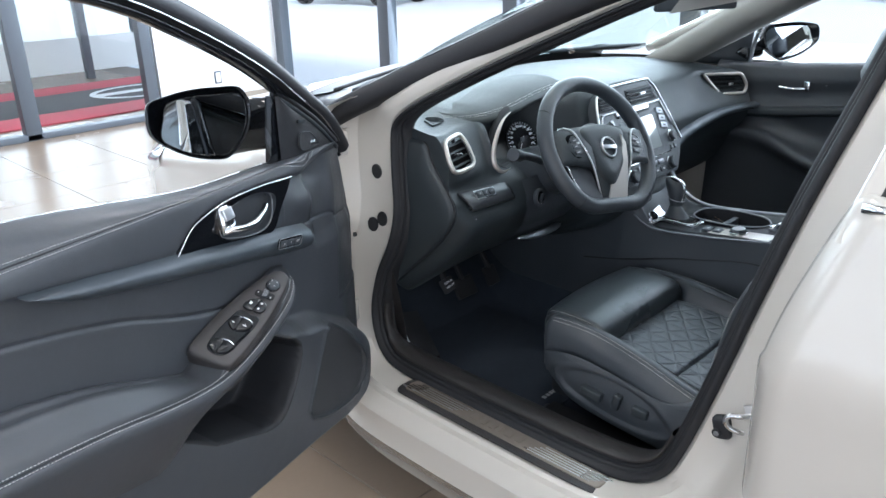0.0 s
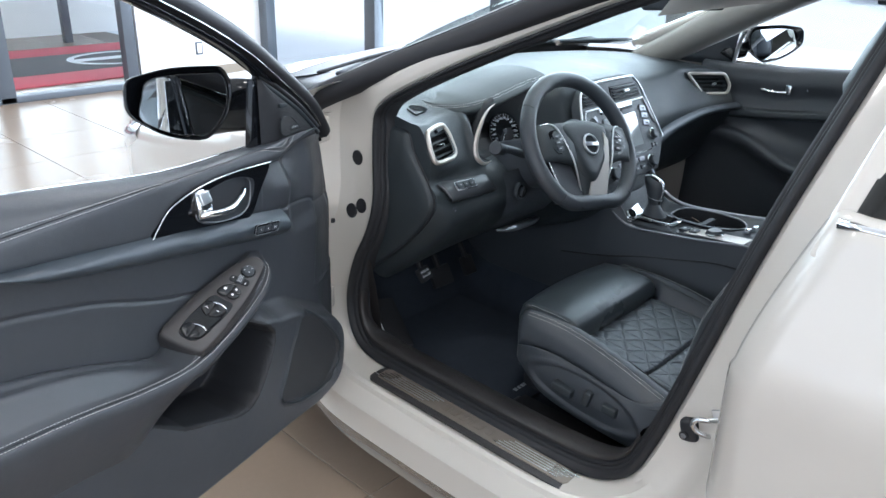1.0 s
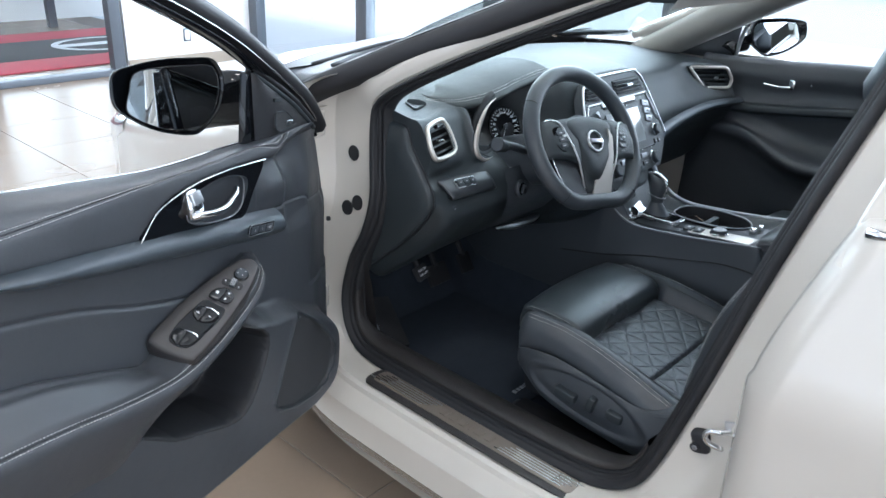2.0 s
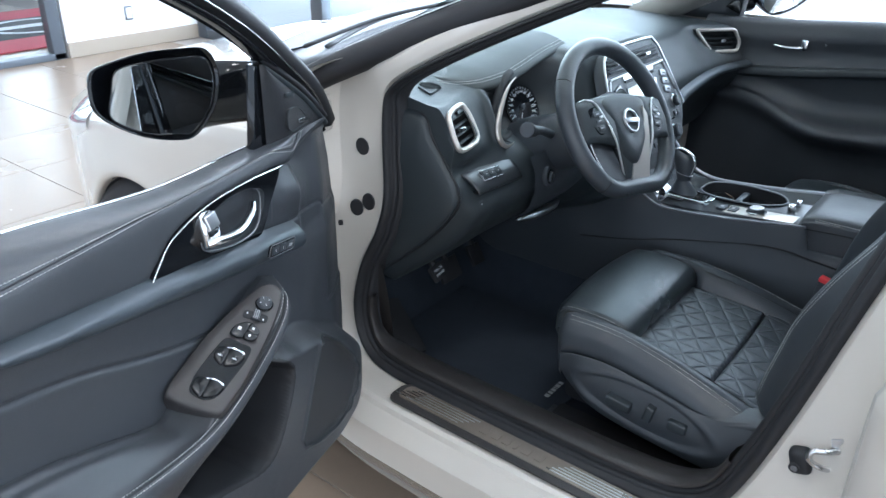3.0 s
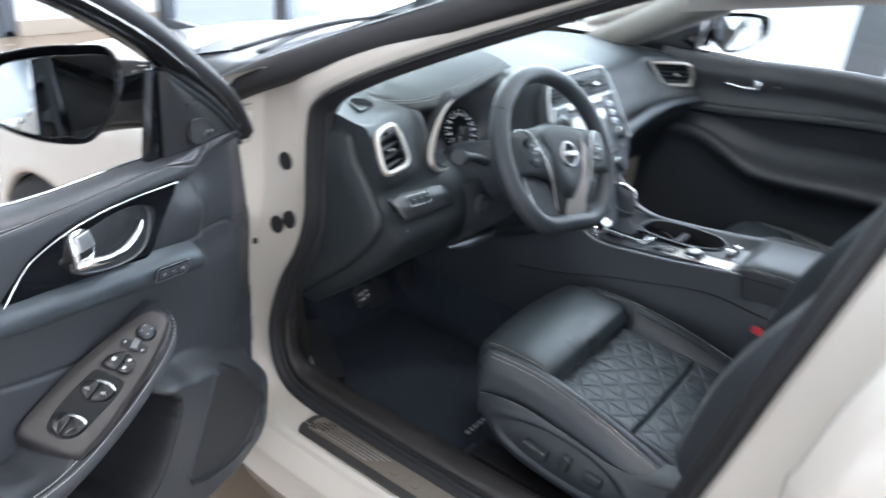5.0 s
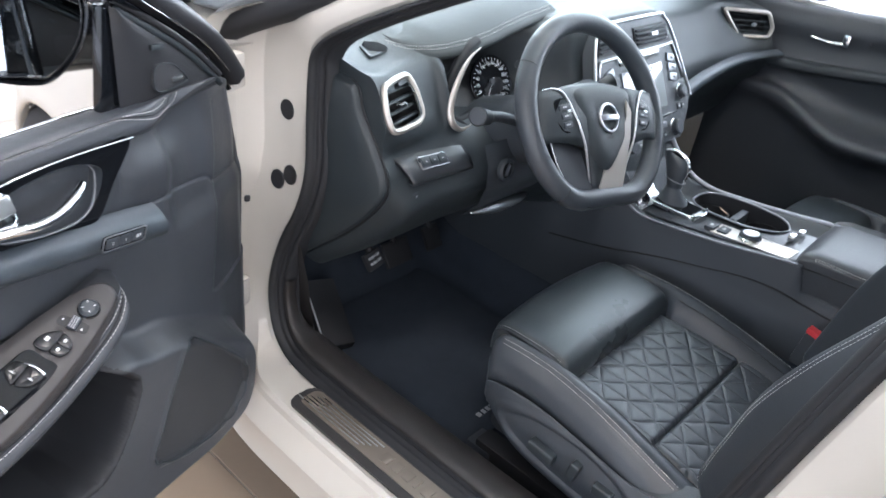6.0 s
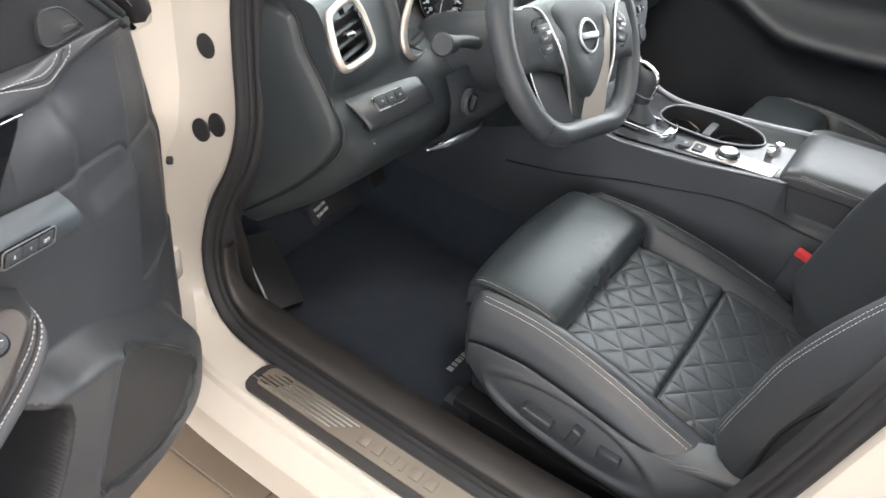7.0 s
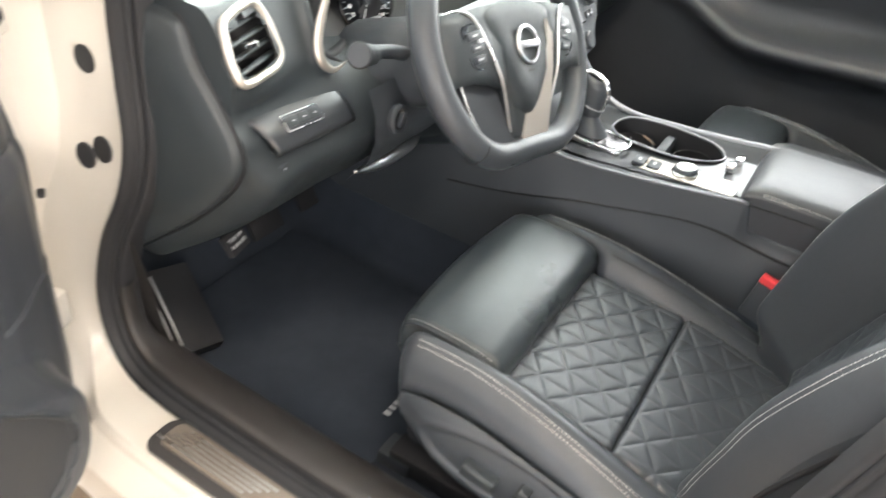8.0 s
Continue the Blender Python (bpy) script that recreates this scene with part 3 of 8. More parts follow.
# Fender, bonnet: sections along y, each from its lower edge up and over
def front_section(y, side):
    t = ease(y, 0.3, 1.78)
    arch = 0.335 + math.sqrt(max(0.0, 0.335**2 - (y - 0.80) ** 2)) if abs(y - 0.80) < 0.335 else 0.0
    low = max(0.19, arch)
    half = float(lerp(y, (0.2, 0.6, 0.9, 1.15, 1.35, 1.55, 1.70, 1.78), (0.925, 0.928, 0.915, 0.87, 0.79, 0.66, 0.50, 0.36)))
    top = float(lerp(y, (0.2, 0.45, 0.9, 1.25, 1.6, 1.78), (0.995, 0.985, 0.940, 0.875, 0.78, 0.70)))
    shoulder = top - 0.10 - 0.05 * t
    pts = [(half - 0.015, low), (half + 0.006, low + 0.012), (half + 0.004, low + 0.4 * (shoulder - low)), (half, shoulder - 0.03), (half - 0.025, shoulder + 0.012),
           (half - 0.085, shoulder + 0.06), (half - 0.16, top - 0.03), (half - 0.25, top - 0.012), (0.5 * half, top), (0.0, top + 0.012)]
    line = smooth_line([(MID + side * a, y, max(z, low)) for a, z in pts], 4)
    return line


ys = np.concatenate([np.linspace(0.235, 0.45, 8), np.linspace(0.46, 1.14, 44), np.linspace(1.16, 1.78, 16)])
for side in (-1, 1):
    rows = [front_section(float(y), side) for y in ys]
    cut = 27
    solid("front_fender", [r[: cut + 1] for r in rows], material=PAINT, parent=car, label="white front fender with a round wheel arch", flip=side > 0)
    solid("bonnet", [r[cut:] for r in rows if r[0][1] > 0.52], material=PAINT, parent=car, label="smooth white bonnet half", flip=side > 0)
    lip = [(0.0, 0.80 + 0.337 * math.sin(a), 0.335 + 0.337 * math.cos(a)) for a in np.linspace(-1.9, 1.9, 24)]
    liner = [[(MID + side * d, y, z) for x, y, z in lip] for d in (0.55, 0.885)]
    solid("wheel_arch_liner", liner, material=DARK, parent=car)
    nose = [[(x, y + 0.02 * k, z) for x, y in ((MID + side * 0.37, 1.775), (MID + side * 0.2, 1.81), (MID, 1.825))] for k, z in ((0, 0.705), (1.0, 0.62), (1.6, 0.45), (0.6, 0.25))]
    solid("nose_panel", nose, material=PAINT if side else DARK, parent=car)
    cheek = [[(MID + side * a, y, z) for a, y in ((0.37, 1.78), (0.52, 1.70), (0.67, 1.55), (0.83, 1.27))] for z in (0.70, 0.55, 0.40, 0.22)]
    solid("bumper_corner", cheek, material=PAINT, parent=car)
    hl = []
    for y in np.linspace(1.03, 1.40, 10):
        sec = front_section(float(y), side)
        k = (y - 1.03) / 0.37
        zmid, h = 0.785 - 0.085 * k, 0.010 + 0.042 * math.sin(math.pi * min(1, 0.15 + 0.8 * k))
        hl.append([(np.interp(z, sec[:28, 2], sec[:28, 0]) + side * 0.006 * math.sin(math.pi * j / 6), y, z) for j, z in enumerate(np.linspace(zmid - h, zmid + h, 7))])
    lens = solid("headlamp", hl, material=LAMP, parent=car, label="clear boomerang headlamp with bright reflector")

# Cowl, wipers and windscreen
cowl = []
for k in np.linspace(0, 1, 17):
    x = -0.74 + 1.52 * k
    b = 1 - (2 * k - 1) ** 2
    cowl.append([(x, 0.30 + 0.16 * b, 1.005 + 0.012 * b), (x, 0.36 + 0.20 * b, 0.985 + 0.02 * b), (x, 0.44 + 0.2 * b, 0.978 + 0.02 * b), (x, 0.50 + 0.2 * b, 0.988 + 0.018 * b)])
solid("cowl_panel", cowl, material=PLASTIC, parent=car, thick=0.01, label="matt black ribbed cowl panel")
for x0, x1, y0 in ((-0.60, -0.02, 0.40), (-0.02, 0.52, 0.42)):
    tube("wiper_arm", [(x0, y0, 1.015), ((x0 + x1) / 2, y0 + 0.10, 1.03), (x1, y0 + 0.12, 1.04)], 0.007, PLASTIC, car, n=6, sides=6, flat=0.7)
    tube("wiper_blade", [(x0 - 0.05, y0 + 0.02, 1.02), ((x0 + x1) / 2, y0 + 0.08, 1.04), (x1 + 0.03, y0 + 0.06, 1.05)], 0.005, RUBBER, car, n=6, sides=6)
glass_rows = []
for k in np.linspace(0, 1, 9):
    row = []
    for j in np.linspace(-1, 1, 15):
        low = np.array([MID + 0.76 * j, 0.26 + 0.17 * (1 - j * j), 1.008])
        high = np.array([MID + 0.60 * j, -0.53 + 0.10 * (1 - j * j), 1.365 + 0.03 * (1 - j * j)])
        p = low + k * (high - low) + np.array([0, 0.05, 0.07]) * 0.45 * math.sin(math.pi * k)
        row.append(p)
    glass_rows.append(row)
shield = solid("windscreen", glass_rows, material=SHIELD, parent=car, label="clear laminated windscreen")
shield.visible_shadow = False

# Roof outside, headliner inside, rear end
def roof(drop, inset):
    rows = []
    for y, z, h in ((-0.50, 1.355, 0.60), (-0.75, 1.405, 0.60), (-1.1, 1.425, 0.60), (-1.5, 1.415, 0.59), (-1.9, 1.365, 0.57), (-2.35, 1.215, 0.60), (-2.65, 1.08, 0.64)):
        rows.append([(MID + (h - inset) * s, y, z - drop - 0.045 * s * s - (0.03 if abs(s) == 1 else 0)) for s in (-1, -0.9, -0.6, -0.3, 0, 0.3, 0.6, 0.9, 1)])
    return rows


solid("roof", roof(0, -0.03)[:5], material=PAINT, parent=car, thick=0.006, label="white roof skin")
solid("headliner", roof(0.035, 0.0)[:5], material=HEADLINER, parent=car, label="pale grey cloth headliner")
rear_glass = solid("rear_window", roof(0, 0.0)[4:], material=SHIELD, parent=car, label="sloping rear window")
deck = [[(MID + a * s, y, z) for s in (-1, -0.8, -0.4, 0, 0.4, 0.8, 1)] for y, z, a in ((-2.6, 1.06, 0.76), (-2.95, 1.04, 0.78), (-3.08, 0.98, 0.76), (-3.12, 0.75, 0.80), (-3.1, 0.45, 0.82), (-3.0, 0.25, 0.78))]
solid("boot_lid", deck, material=PAINT, parent=car, label="white boot lid and rear bumper")


# Body sides below the belt line: rear doors and quarters on both sides, front door on the far side
def side_section(y, side, low=0.20, drop=0.0):
    half = float(lerp(y, (-3.05, -2.6, -2.0, -1.4, -0.8, 0.0, 0.25), (0.80, 0.90, 0.925, 0.93, 0.925, 0.925, 0.925)))
    belt = 1.035 - drop + 0.04 * float(ease(-y, 0.9, 2.4))
    arch = 0.335 + math.sqrt(max(0.0, 0.375**2 - (y + 1.85) ** 2)) if abs(y + 1.85) < 0.375 else 0.0
    lo = max(low, arch)
    pts = [(half - 0.03, lo), (half - 0.006, lo + 0.03), (half - 0.012, 0.5), (half - 0.004, 0.70), (half + 0.001, 0.790), (half - 0.008, 0.850), (half - 0.034, 0.95 - 0.5 * drop), (half - 0.056, belt - 0.004), (half - 0.080, belt)]
    return smooth_line([(MID + side * a, y, max(z, lo)) for a, z in pts], 5)


for side in (-1, 1):
    spans = [("rear_door", -1.90, -0.864, "white rear door with a sharp shoulder crease"), ("rear_quarter", -3.05, -1.908, "white rear quarter panel")]
    if side > 0:
        spans.append(("passenger_door_skin", -0.864, 0.228, "white passenger door skin"))
    for nm, y0, y1, lb in spans:
        yy = np.concatenate([np.linspace(y0, y0 + 0.01, 2), np.linspace(y0 + 0.03, y1 - 0.06, 34), np.linspace(y1 - 0.05, y1, 11)])
        panel = [side_section(float(y), side, 0.24 if "door" in nm else 0.2, 0.075 if "passenger" in nm else 0.0) for y in yy]
        if nm == "rear_door":
            for r in panel:
                back = y1 - r[:, 1]
                r[:, 0] -= side * 0.034 * np.clip(1 - back / 0.05, 0, 1) ** 2.2
                r[:, 1] -= lerp(r[:, 2], (0.20, 0.74, 0.80, 0.88, 0.98, 1.05), (0.0, 0.0, 0.006, 0.024, 0.056, 0.082)) * (1 - ease(back, 0.0, 0.5))
        solid(nm, panel, material=PAINT, parent=car, thick=0.012, label=lb, flip=side < 0)
    if side > 0:
        gap_line = [(x - 0.001, -0.887, z) for x, y, z in side_section(-0.89, side, 0.24)[4:-1:3]]
        tube("shut_line", gap_line, 0.0024, RUBBER, car, n=4, sides=6)
    belt = [(MID + side * 0.872, y, 1.036 + 0.04 * float(ease(-y, 0.9, 2.4))) for y in np.linspace(-0.950, -2.3, 10)]
    tube("belt_moulding", belt, 0.009, CHROME, car, n=3, sides=8, flat=0.8, label="chrome window belt moulding")
    # side glass: front (far side only) and rear
    for y0, y1, nm in ((-0.962, -1.75, "rear_door_glass"), (-0.10, -0.80, "front_door_glass")):
        if side < 0 and nm.startswith("front"):
            continue
        g = [[(MID + side * (0.855 - 0.215 * k), y0 + (y1 - y0) * t - (0.0 if nm.startswith("rear") else 0.35 * k * (1 - t)) - 0.05 * k, 1.045 + 0.29 * k) for t in np.linspace(0, 1, 8)] for k in np.linspace(0, 1, 5)]
        pane_ob = solid(nm, g, material=GLASS_DARK if nm.startswith("rear") else PANE, parent=car)
        pane_ob.visible_shadow = False
    # pillars: rear door frame, C pillar, and the far side's windscreen and B pillars
    sash = []
    for k in np.linspace(0, 1, 12):
        y0, y1 = -0.922 - 0.070 * k, -0.958 - 0.070 * k
        x0, x1, z = 0.875 - 0.22 * k, 0.882 - 0.225 * k, 0.985 + 0.37 * k
        sash.append(smooth_line([(MID + side * (x0 - 0.035), y0 + 0.006, z), (MID + side * x0, y0, z), (MID + side * (x1 + 0.002), 0.5 * (y0 + y1), z), (MID + side * x1, y1, z), (MID + side * (x1 - 0.03), y1 - 0.008, z)], 3))
    solid("rear_door_frame", sash, material=PAINT, parent=car, label="white rear door window frame", flip=side < 0)
    tube("roof_rail", [(MID + side * 0.60, -0.52, 1.345), (MID + side * 0.625, -0.9, 1.375), (MID + side * 0.625, -1.4, 1.38), (MID + side * 0.63, -1.8, 1.33), (MID + side * 0.70, -2.3, 1.17), (MID + side * 0.78, -2.6, 1.07)], 0.045, PAINT, car, n=6, sides=10, flat=0.6)
    if side > 0:
        tube("windscreen_pillar", [(MID + 0.76, 0.29, 1.0), (MID + 0.71, -0.02, 1.14), (MID + 0.655, -0.30, 1.265), (MID + 0.605, -0.54, 1.355)], 0.042, PAINT, car, n=6, sides=10, flat=0.6)
        upper = smooth_line([(0.705, 0.275, 0.970), (0.66, 0.077, 1.082), (0.62, -0.085, 1.175), (0.565, -0.33, 1.300), (0.545, -0.52, 1.345)], 6)
        lower = smooth_line([(0.745, 0.12, 0.955), (0.70, -0.085, 1.065), (0.64, -0.304, 1.178), (0.585, -0.52, 1.270), (0.57, -0.70, 1.320)], 6)
        trim_rows = [a + (b - a) * t + np.array([-0.05, 0, -0.02]) * math.sin(math.pi * t) ** 0.7 for t in np.linspace(0, 1, 8) for a, b in [(upper, lower)]]
        solid("pillar_trim", trim_rows, material=HEADLINER, parent=car, thick=0.004, label="grey cloth windscreen pillar trim")
        tube("centre_pillar_trim", [(MID + 0.74, -0.80, 0.9), (MID + 0.70, -0.85, 1.05), (MID + 0.62, -0.92, 1.25), (MID + 0.57, -0.95, 1.345)], 0.055, PLASTIC, car, n=6, sides=10, flat=0.5, up=(0, 1, 0))
    for wy in (0.80, -1.85):
        hub = Matrix.Translation((MID + side * 0.79, wy, 0.335)) @ Matrix.Rotation(radians(90 * side), 4, "Y")
        wheel = part("wheel", mesh_of("wheel", *skin([[(r * math.cos(a), r * math.sin(a), z) for a in np.linspace(0, 2 * math.pi, 40, endpoint=False)] for r, z in ((0.24, 0.11), (0.30, 0.118), (0.328, 0.10), (0.335, 0.05), (0.335, -0.05), (0.328, -0.10), (0.24, -0.11))], True)), TYRE, car, "black tyre on an alloy rim")
        wheel.matrix_basis = hub
        rim = part("rim", mesh_of("rim", *skin([[(r * math.cos(a), r * math.sin(a), z) for a in np.linspace(0, 2 * math.pi, 40, endpoint=False)] for r, z in ((0.245, 0.108), (0.235, 0.10), (0.225, 0.04), (0.02, 0.035))], True)), DARK, wheel)
        for k in range(5):
            block("rim_spoke", (0.19, 0.05, 0.03), SATIN, wheel, Matrix.Rotation(radians(72 * k), 4, "Z") @ Matrix.Translation((0.135, 0, 0.075)), 0.008, 2)
        disc("hub_cap", 0.055, 0.03, SATIN, wheel, Matrix.Translation((0, 0, 0.085)), 24, 0.006)

# Underbody and cabin floor
solid("underbody", [[(-0.82, y, 0.24), (-0.80, y, 0.20), (0.84, y, 0.20), (0.86, y, 0.24)] for y in (0.55, -1.4, -3.0)], material=DARK, parent=car)

# Sill plate: black surround, brushed insert with raised bars and six worn letters' worth of blocks
SILL_Z = 0.3635
plate_m = frame_of((-0.8205, -0.292, SILL_Z), (0, -1, 0), (1, 0, 0), (0, 0, 1))


def rounded(w, h, r, n=6):
    pts = []
    for cx, cy, a0 in ((w / 2 - r, h / 2 - r, 0), (-w / 2 + r, h / 2 - r, 90), (-w / 2 + r, -h / 2 + r, 180), (w / 2 - r, -h / 2 + r, 270)):
        pts += [(cx + r * math.cos(radians(a0 + 90 * k / n)), cy + r * math.sin(radians(a0 + 90 * k / n))) for k in range(n + 1)]
    return pts


sill_plate = plate("sill_plate", rounded(0.590, 0.069, 0.020), 0.005, PLASTIC_WARM, car, plate_m, 0.0015, "brown-black sill plate with a brushed aluminium insert")
insert_m = plate_m @ Matrix.Translation((0, 0.006, 0.003))
plate("insert", rounded(0.560, 0.046, 0.012), 0.003, BRUSHED, sill_plate, insert_m, 0.001)
for x0, x1 in ((-0.272, -0.105), (0.105, 0.272)):
    for dy in (-0.0150, -0.0075, 0.0, 0.0075, 0.0150):
        block("grip_rib", (x1 - x0, 0.0026, 0.0018), SATIN, sill_plate, insert_m @ Matrix.Translation(((x0 + x1) / 2 + dy * 1.2, dy, 0.0018)), 0.0007, 2)
for k, w in enumerate((0.022, 0.019, 0.019, 0.008, 0.022, 0.019)):
    xk = (-0.064, -0.037, -0.011, 0.011, 0.035, 0.064)[k]
    block("raised_mark", (w * 0.86, 0.022, 0.0030), BRUSHED, sill_plate, insert_m @ Matrix.Translation((xk, 0, 0.0024)), 0.0010, 2)

# Inner sill trim and carpeted floor
keep = [k for k in range(len(loop)) if loop[k, 2] < 0.52]
strip = []
for o, x in ((-0.030, 0.012), (-0.033, 0.007), (-0.038, 0.012), (-0.040, 0.024), (-0.037, 0.052), (-0.026, 0.080), (0.02, 0.098), (0.09, 0.106)):
    r = loop[keep] + normal[keep] * (o if o < 0 else 0)
    r[:, 0] += x * (1 - 0.50 * np.clip(normal[keep][:, 1], 0, 1))
    if o > 0:
        r[:, 2] -= o * np.clip(-normal[keep][:, 2], 0, 1)
    else:
        r = r + 0
    strip.append(r)
solid("inner_sill_trim", strip, material=SCUFFED, parent=car, label="scuffed black plastic inner sill trim", flip=True)
# rocker below the rear door
rocker = [[(-0.80, y, 0.36), (-0.865, y, 0.352), (-0.885, y, 0.31), (-0.885, y, 0.20)] for y in (-0.66, -1.0, -1.48)]
solid("rear_rocker", [smooth_line(r, 3) for r in rocker], material=PAINT, parent=car)
carpet = []
for y in np.linspace(0.62, -1.0, 40):
    z = 0.262 + 0.30 * float(ease(y, 0.20, 0.55)) 
    carpet.append([(-0.70, y, z + 0.02), (-0.64, y, z), (-0.45, y, z - 0.006), (-0.25, y, z), (-0.17, y, z + 0.03), (-0.13, y, z + 0.2), (0.0, y, z + 0.26), (0.17, y, z + 0.2), (0.21, y, z + 0.03), (0.3, y, z), (0.68, y, z), (0.74, y, z + 0.03)])
solid("carpet", [smooth_line(r, 3) for r in carpet], material=CARPET, parent=car, label="black cut-pile cabin carpet")
solid("firewall", [[(-0.74, 0.5, 0.3), (0.78, 0.5, 0.3)], [(-0.74, 0.6, 0.75), (0.78, 0.6, 0.75)], [(-0.74, 0.5, 1.0), (0.78, 0.5, 1.0)]], material=DARK, parent=car)

# ---- car: the open driver door ----
# Local axes: x from the hinge to the latch, y out of the trim towards the cabin, z up.
OPEN = radians(17)
D_AX, N_AX = Vector((-math.cos(OPEN), -math.sin(OPEN), 0)), Vector((math.sin(OPEN), -math.cos(OPEN), 0))
DOOR = frame_of((-0.86, 0.13, 0), D_AX, N_AX, Vector((0, 0, 1)))
LEN = 1.10

BELT_U, BELT_Z = (0.0, 0.20, 0.26, 0.47, 0.65, 0.82, 1.10), (0.955, 0.965, 0.977, 0.983, 1.008, 1.030, 1.045)


def belt(u):
    return lerp(u, BELT_U, BELT_Z)


# Outer shell with the painted skin
rows = []
for u in np.linspace(0.0, LEN, 24):
    b = float(belt(u))
    lo = 0.30 + 0.02 * (1 - float(ease(u, 0, 0.2)))
    rows.append([(u + 0.04 * float(ease(z, 0.80, 0.93)) * (1 - float(ease(u, 0, 0.2))), w, z) for w, z in ((0.028, lo + 0.03), (0.0, lo), (-0.03, lo + 0.01), (-0.058, 0.45), (-0.075, 0.62), (-0.082, 0.78), (-0.06, 0.82), (-0.035, 0.92), (-0.012, b - 0.01), (-0.002, b - 0.004))])
front_door = solid("front_door", [smooth_line(r, 3) for r in rows], material=PAINT, parent=car, label="open driver door with charcoal leather trim", thick=0.002)
front_door.matrix_basis = DOOR
tube("window_strip", [(u, -0.004, float(belt(u)) + 0.001) for u in np.linspace(0.245, LEN, 12)], 0.0024, CHROME, front_door, n=4, sides=6)

# Main trim: one relief over (u, z)
ARM_BACK = [(0.33, 0.74), (0.45, 0.705), (0.55, 0.690), (0.593, 0.697), (0.653, 0.721), (0.72, 0.749), (0.794, 0.777), (0.863, 0.796), (0.911, 0.806), (1.12, 0.835)]
ARM_EDGE = [(0.352, 0.090, 0.794), (0.358, 0.114, 0.786), (0.367, 0.124, 0.772), (0.394, 0.130, 0.750), (0.455, 0.135, 0.724), (0.505, 0.138, 0.708), (0.566, 0.141, 0.695), (0.622, 0.142, 0.694), (0.705, 0.143, 0.706), (0.80, 0.144, 0.727), (0.91, 0.145, 0.746), (1.12, 0.146, 0.776)]
POCKET = [(0.425, 0.697), (0.368, 0.661), (0.350, 0.638), (0.356, 0.608), (0.382, 0.562), (0.410, 0.528), (0.438, 0.514), (0.475, 0.519), (0.54, 0.545), (0.60, 0.570), (0.640, 0.600), (0.68, 0.625), (0.74, 0.637), (0.74, 0.655), (0.64, 0.672), (0.56, 0.668), (0.48, 0.690)]
SPEAKER = [(0.248, 0.636), (0.226, 0.628), (0.172, 0.572), (0.128, 0.516), (0.124, 0.472), (0.148, 0.440), (0.186, 0.428), (0.27, 0.438), (0.328, 0.462), (0.339, 0.487), (0.300, 0.560), (0.264, 0.628)]
POD = [(0.31, 0.672), (0.255, 0.660), (0.185, 0.622), (0.105, 0.572), (0.062, 0.515), (0.060, 0.455), (0.085, 0.405), (0.16, 0.372), (0.34, 0.380), (0.55, 0.385), (0.85, 0.40), (1.25, 0.43), (1.25, 0.665), (0.87, 0.642), (0.76, 0.630), (0.68, 0.645), (0.40, 0.69)]


def low_edge(u):
    return lerp(u, (-0.02, 0.0, 0.05, 0.14, 0.35, 0.55, 1.12), (0.44, 0.40, 0.352, 0.330, 0.345, 0.365, 0.40))


def relief(u, z):
    """How far the trim stands out at (u, z)."""
    w = 0.058 + 0 * u
    w = w - 0.034 * (1 - ease(u, 0.0, 0.13)) - 0.006 * (1 - ease(u, 0.13, 0.23)) - 0.009 * (1 - ease(u - 0.10 * (z - 0.88), 0.200, 0.226)) * ease(z, 0.78, 0.82)
    w = w - 0.012 * ease(z, 0.86, 0.98) * (u < 0.3)
    # fold at the front, below the tweeter
    w = w + 0.012 * (1 - ease(np.abs(z - (0.90 + 0.15 * (u - 0.22))), 0.0, 0.05)) * ease(u, 0.15, 0.23) * (1 - ease(u, 0.26, 0.33))
    # seam line that runs back under the accent strip
    seam = lerp(u, (0.0, 0.46, 0.72, 0.90, 1.12), (0.735, 0.766, 0.848, 0.891, 0.93))
    w = w - 0.0045 * np.exp(-((z - seam) / 0.004) ** 2) * (u > 0.40)
    # lower pod, pocket and speaker
    pod = in_polygon_distance(u, z, smooth_line(POD, 4, True))
    w = w + 0.052 * (1 - ease(pod, -0.026, 0.006))
    w = w - 0.120 * (1 - ease(in_polygon_distance(u, z, POCKET), -0.014, 0.001)) * (1 - 0.45 * ease(u, 0.55, 0.74))
    spk = in_polygon_distance(u, z, SPEAKER)
    w = w - 0.004 * (1 - ease(spk, -0.003, 0.003)) + 0.003 * np.exp(-((spk - 0.004) / 0.003) ** 2)
    # edge strip and the seam that crosses it
    w = w - 0.0035 * (1 - ease(u - (0.086 + 0.15 * (0.949 - z)), -0.002, 0.002)) * (z < 0.946) * (z > 0.64)
    w = w - 0.0035 * np.exp(-((z - lerp(u, (0.0, 0.10, 0.13, 0.22, 0.32), (0.810, 0.824, 0.842, 0.852, 0.858))) / 0.0022) ** 2) * (u < 0.25)
    # tuck in at the outer edges
    w = w - 0.03 * (1 - ease(z - low_edge(u), 0.0, 0.05)) - 0.022 * (1 - ease(u, -0.02, 0.03))
    return w


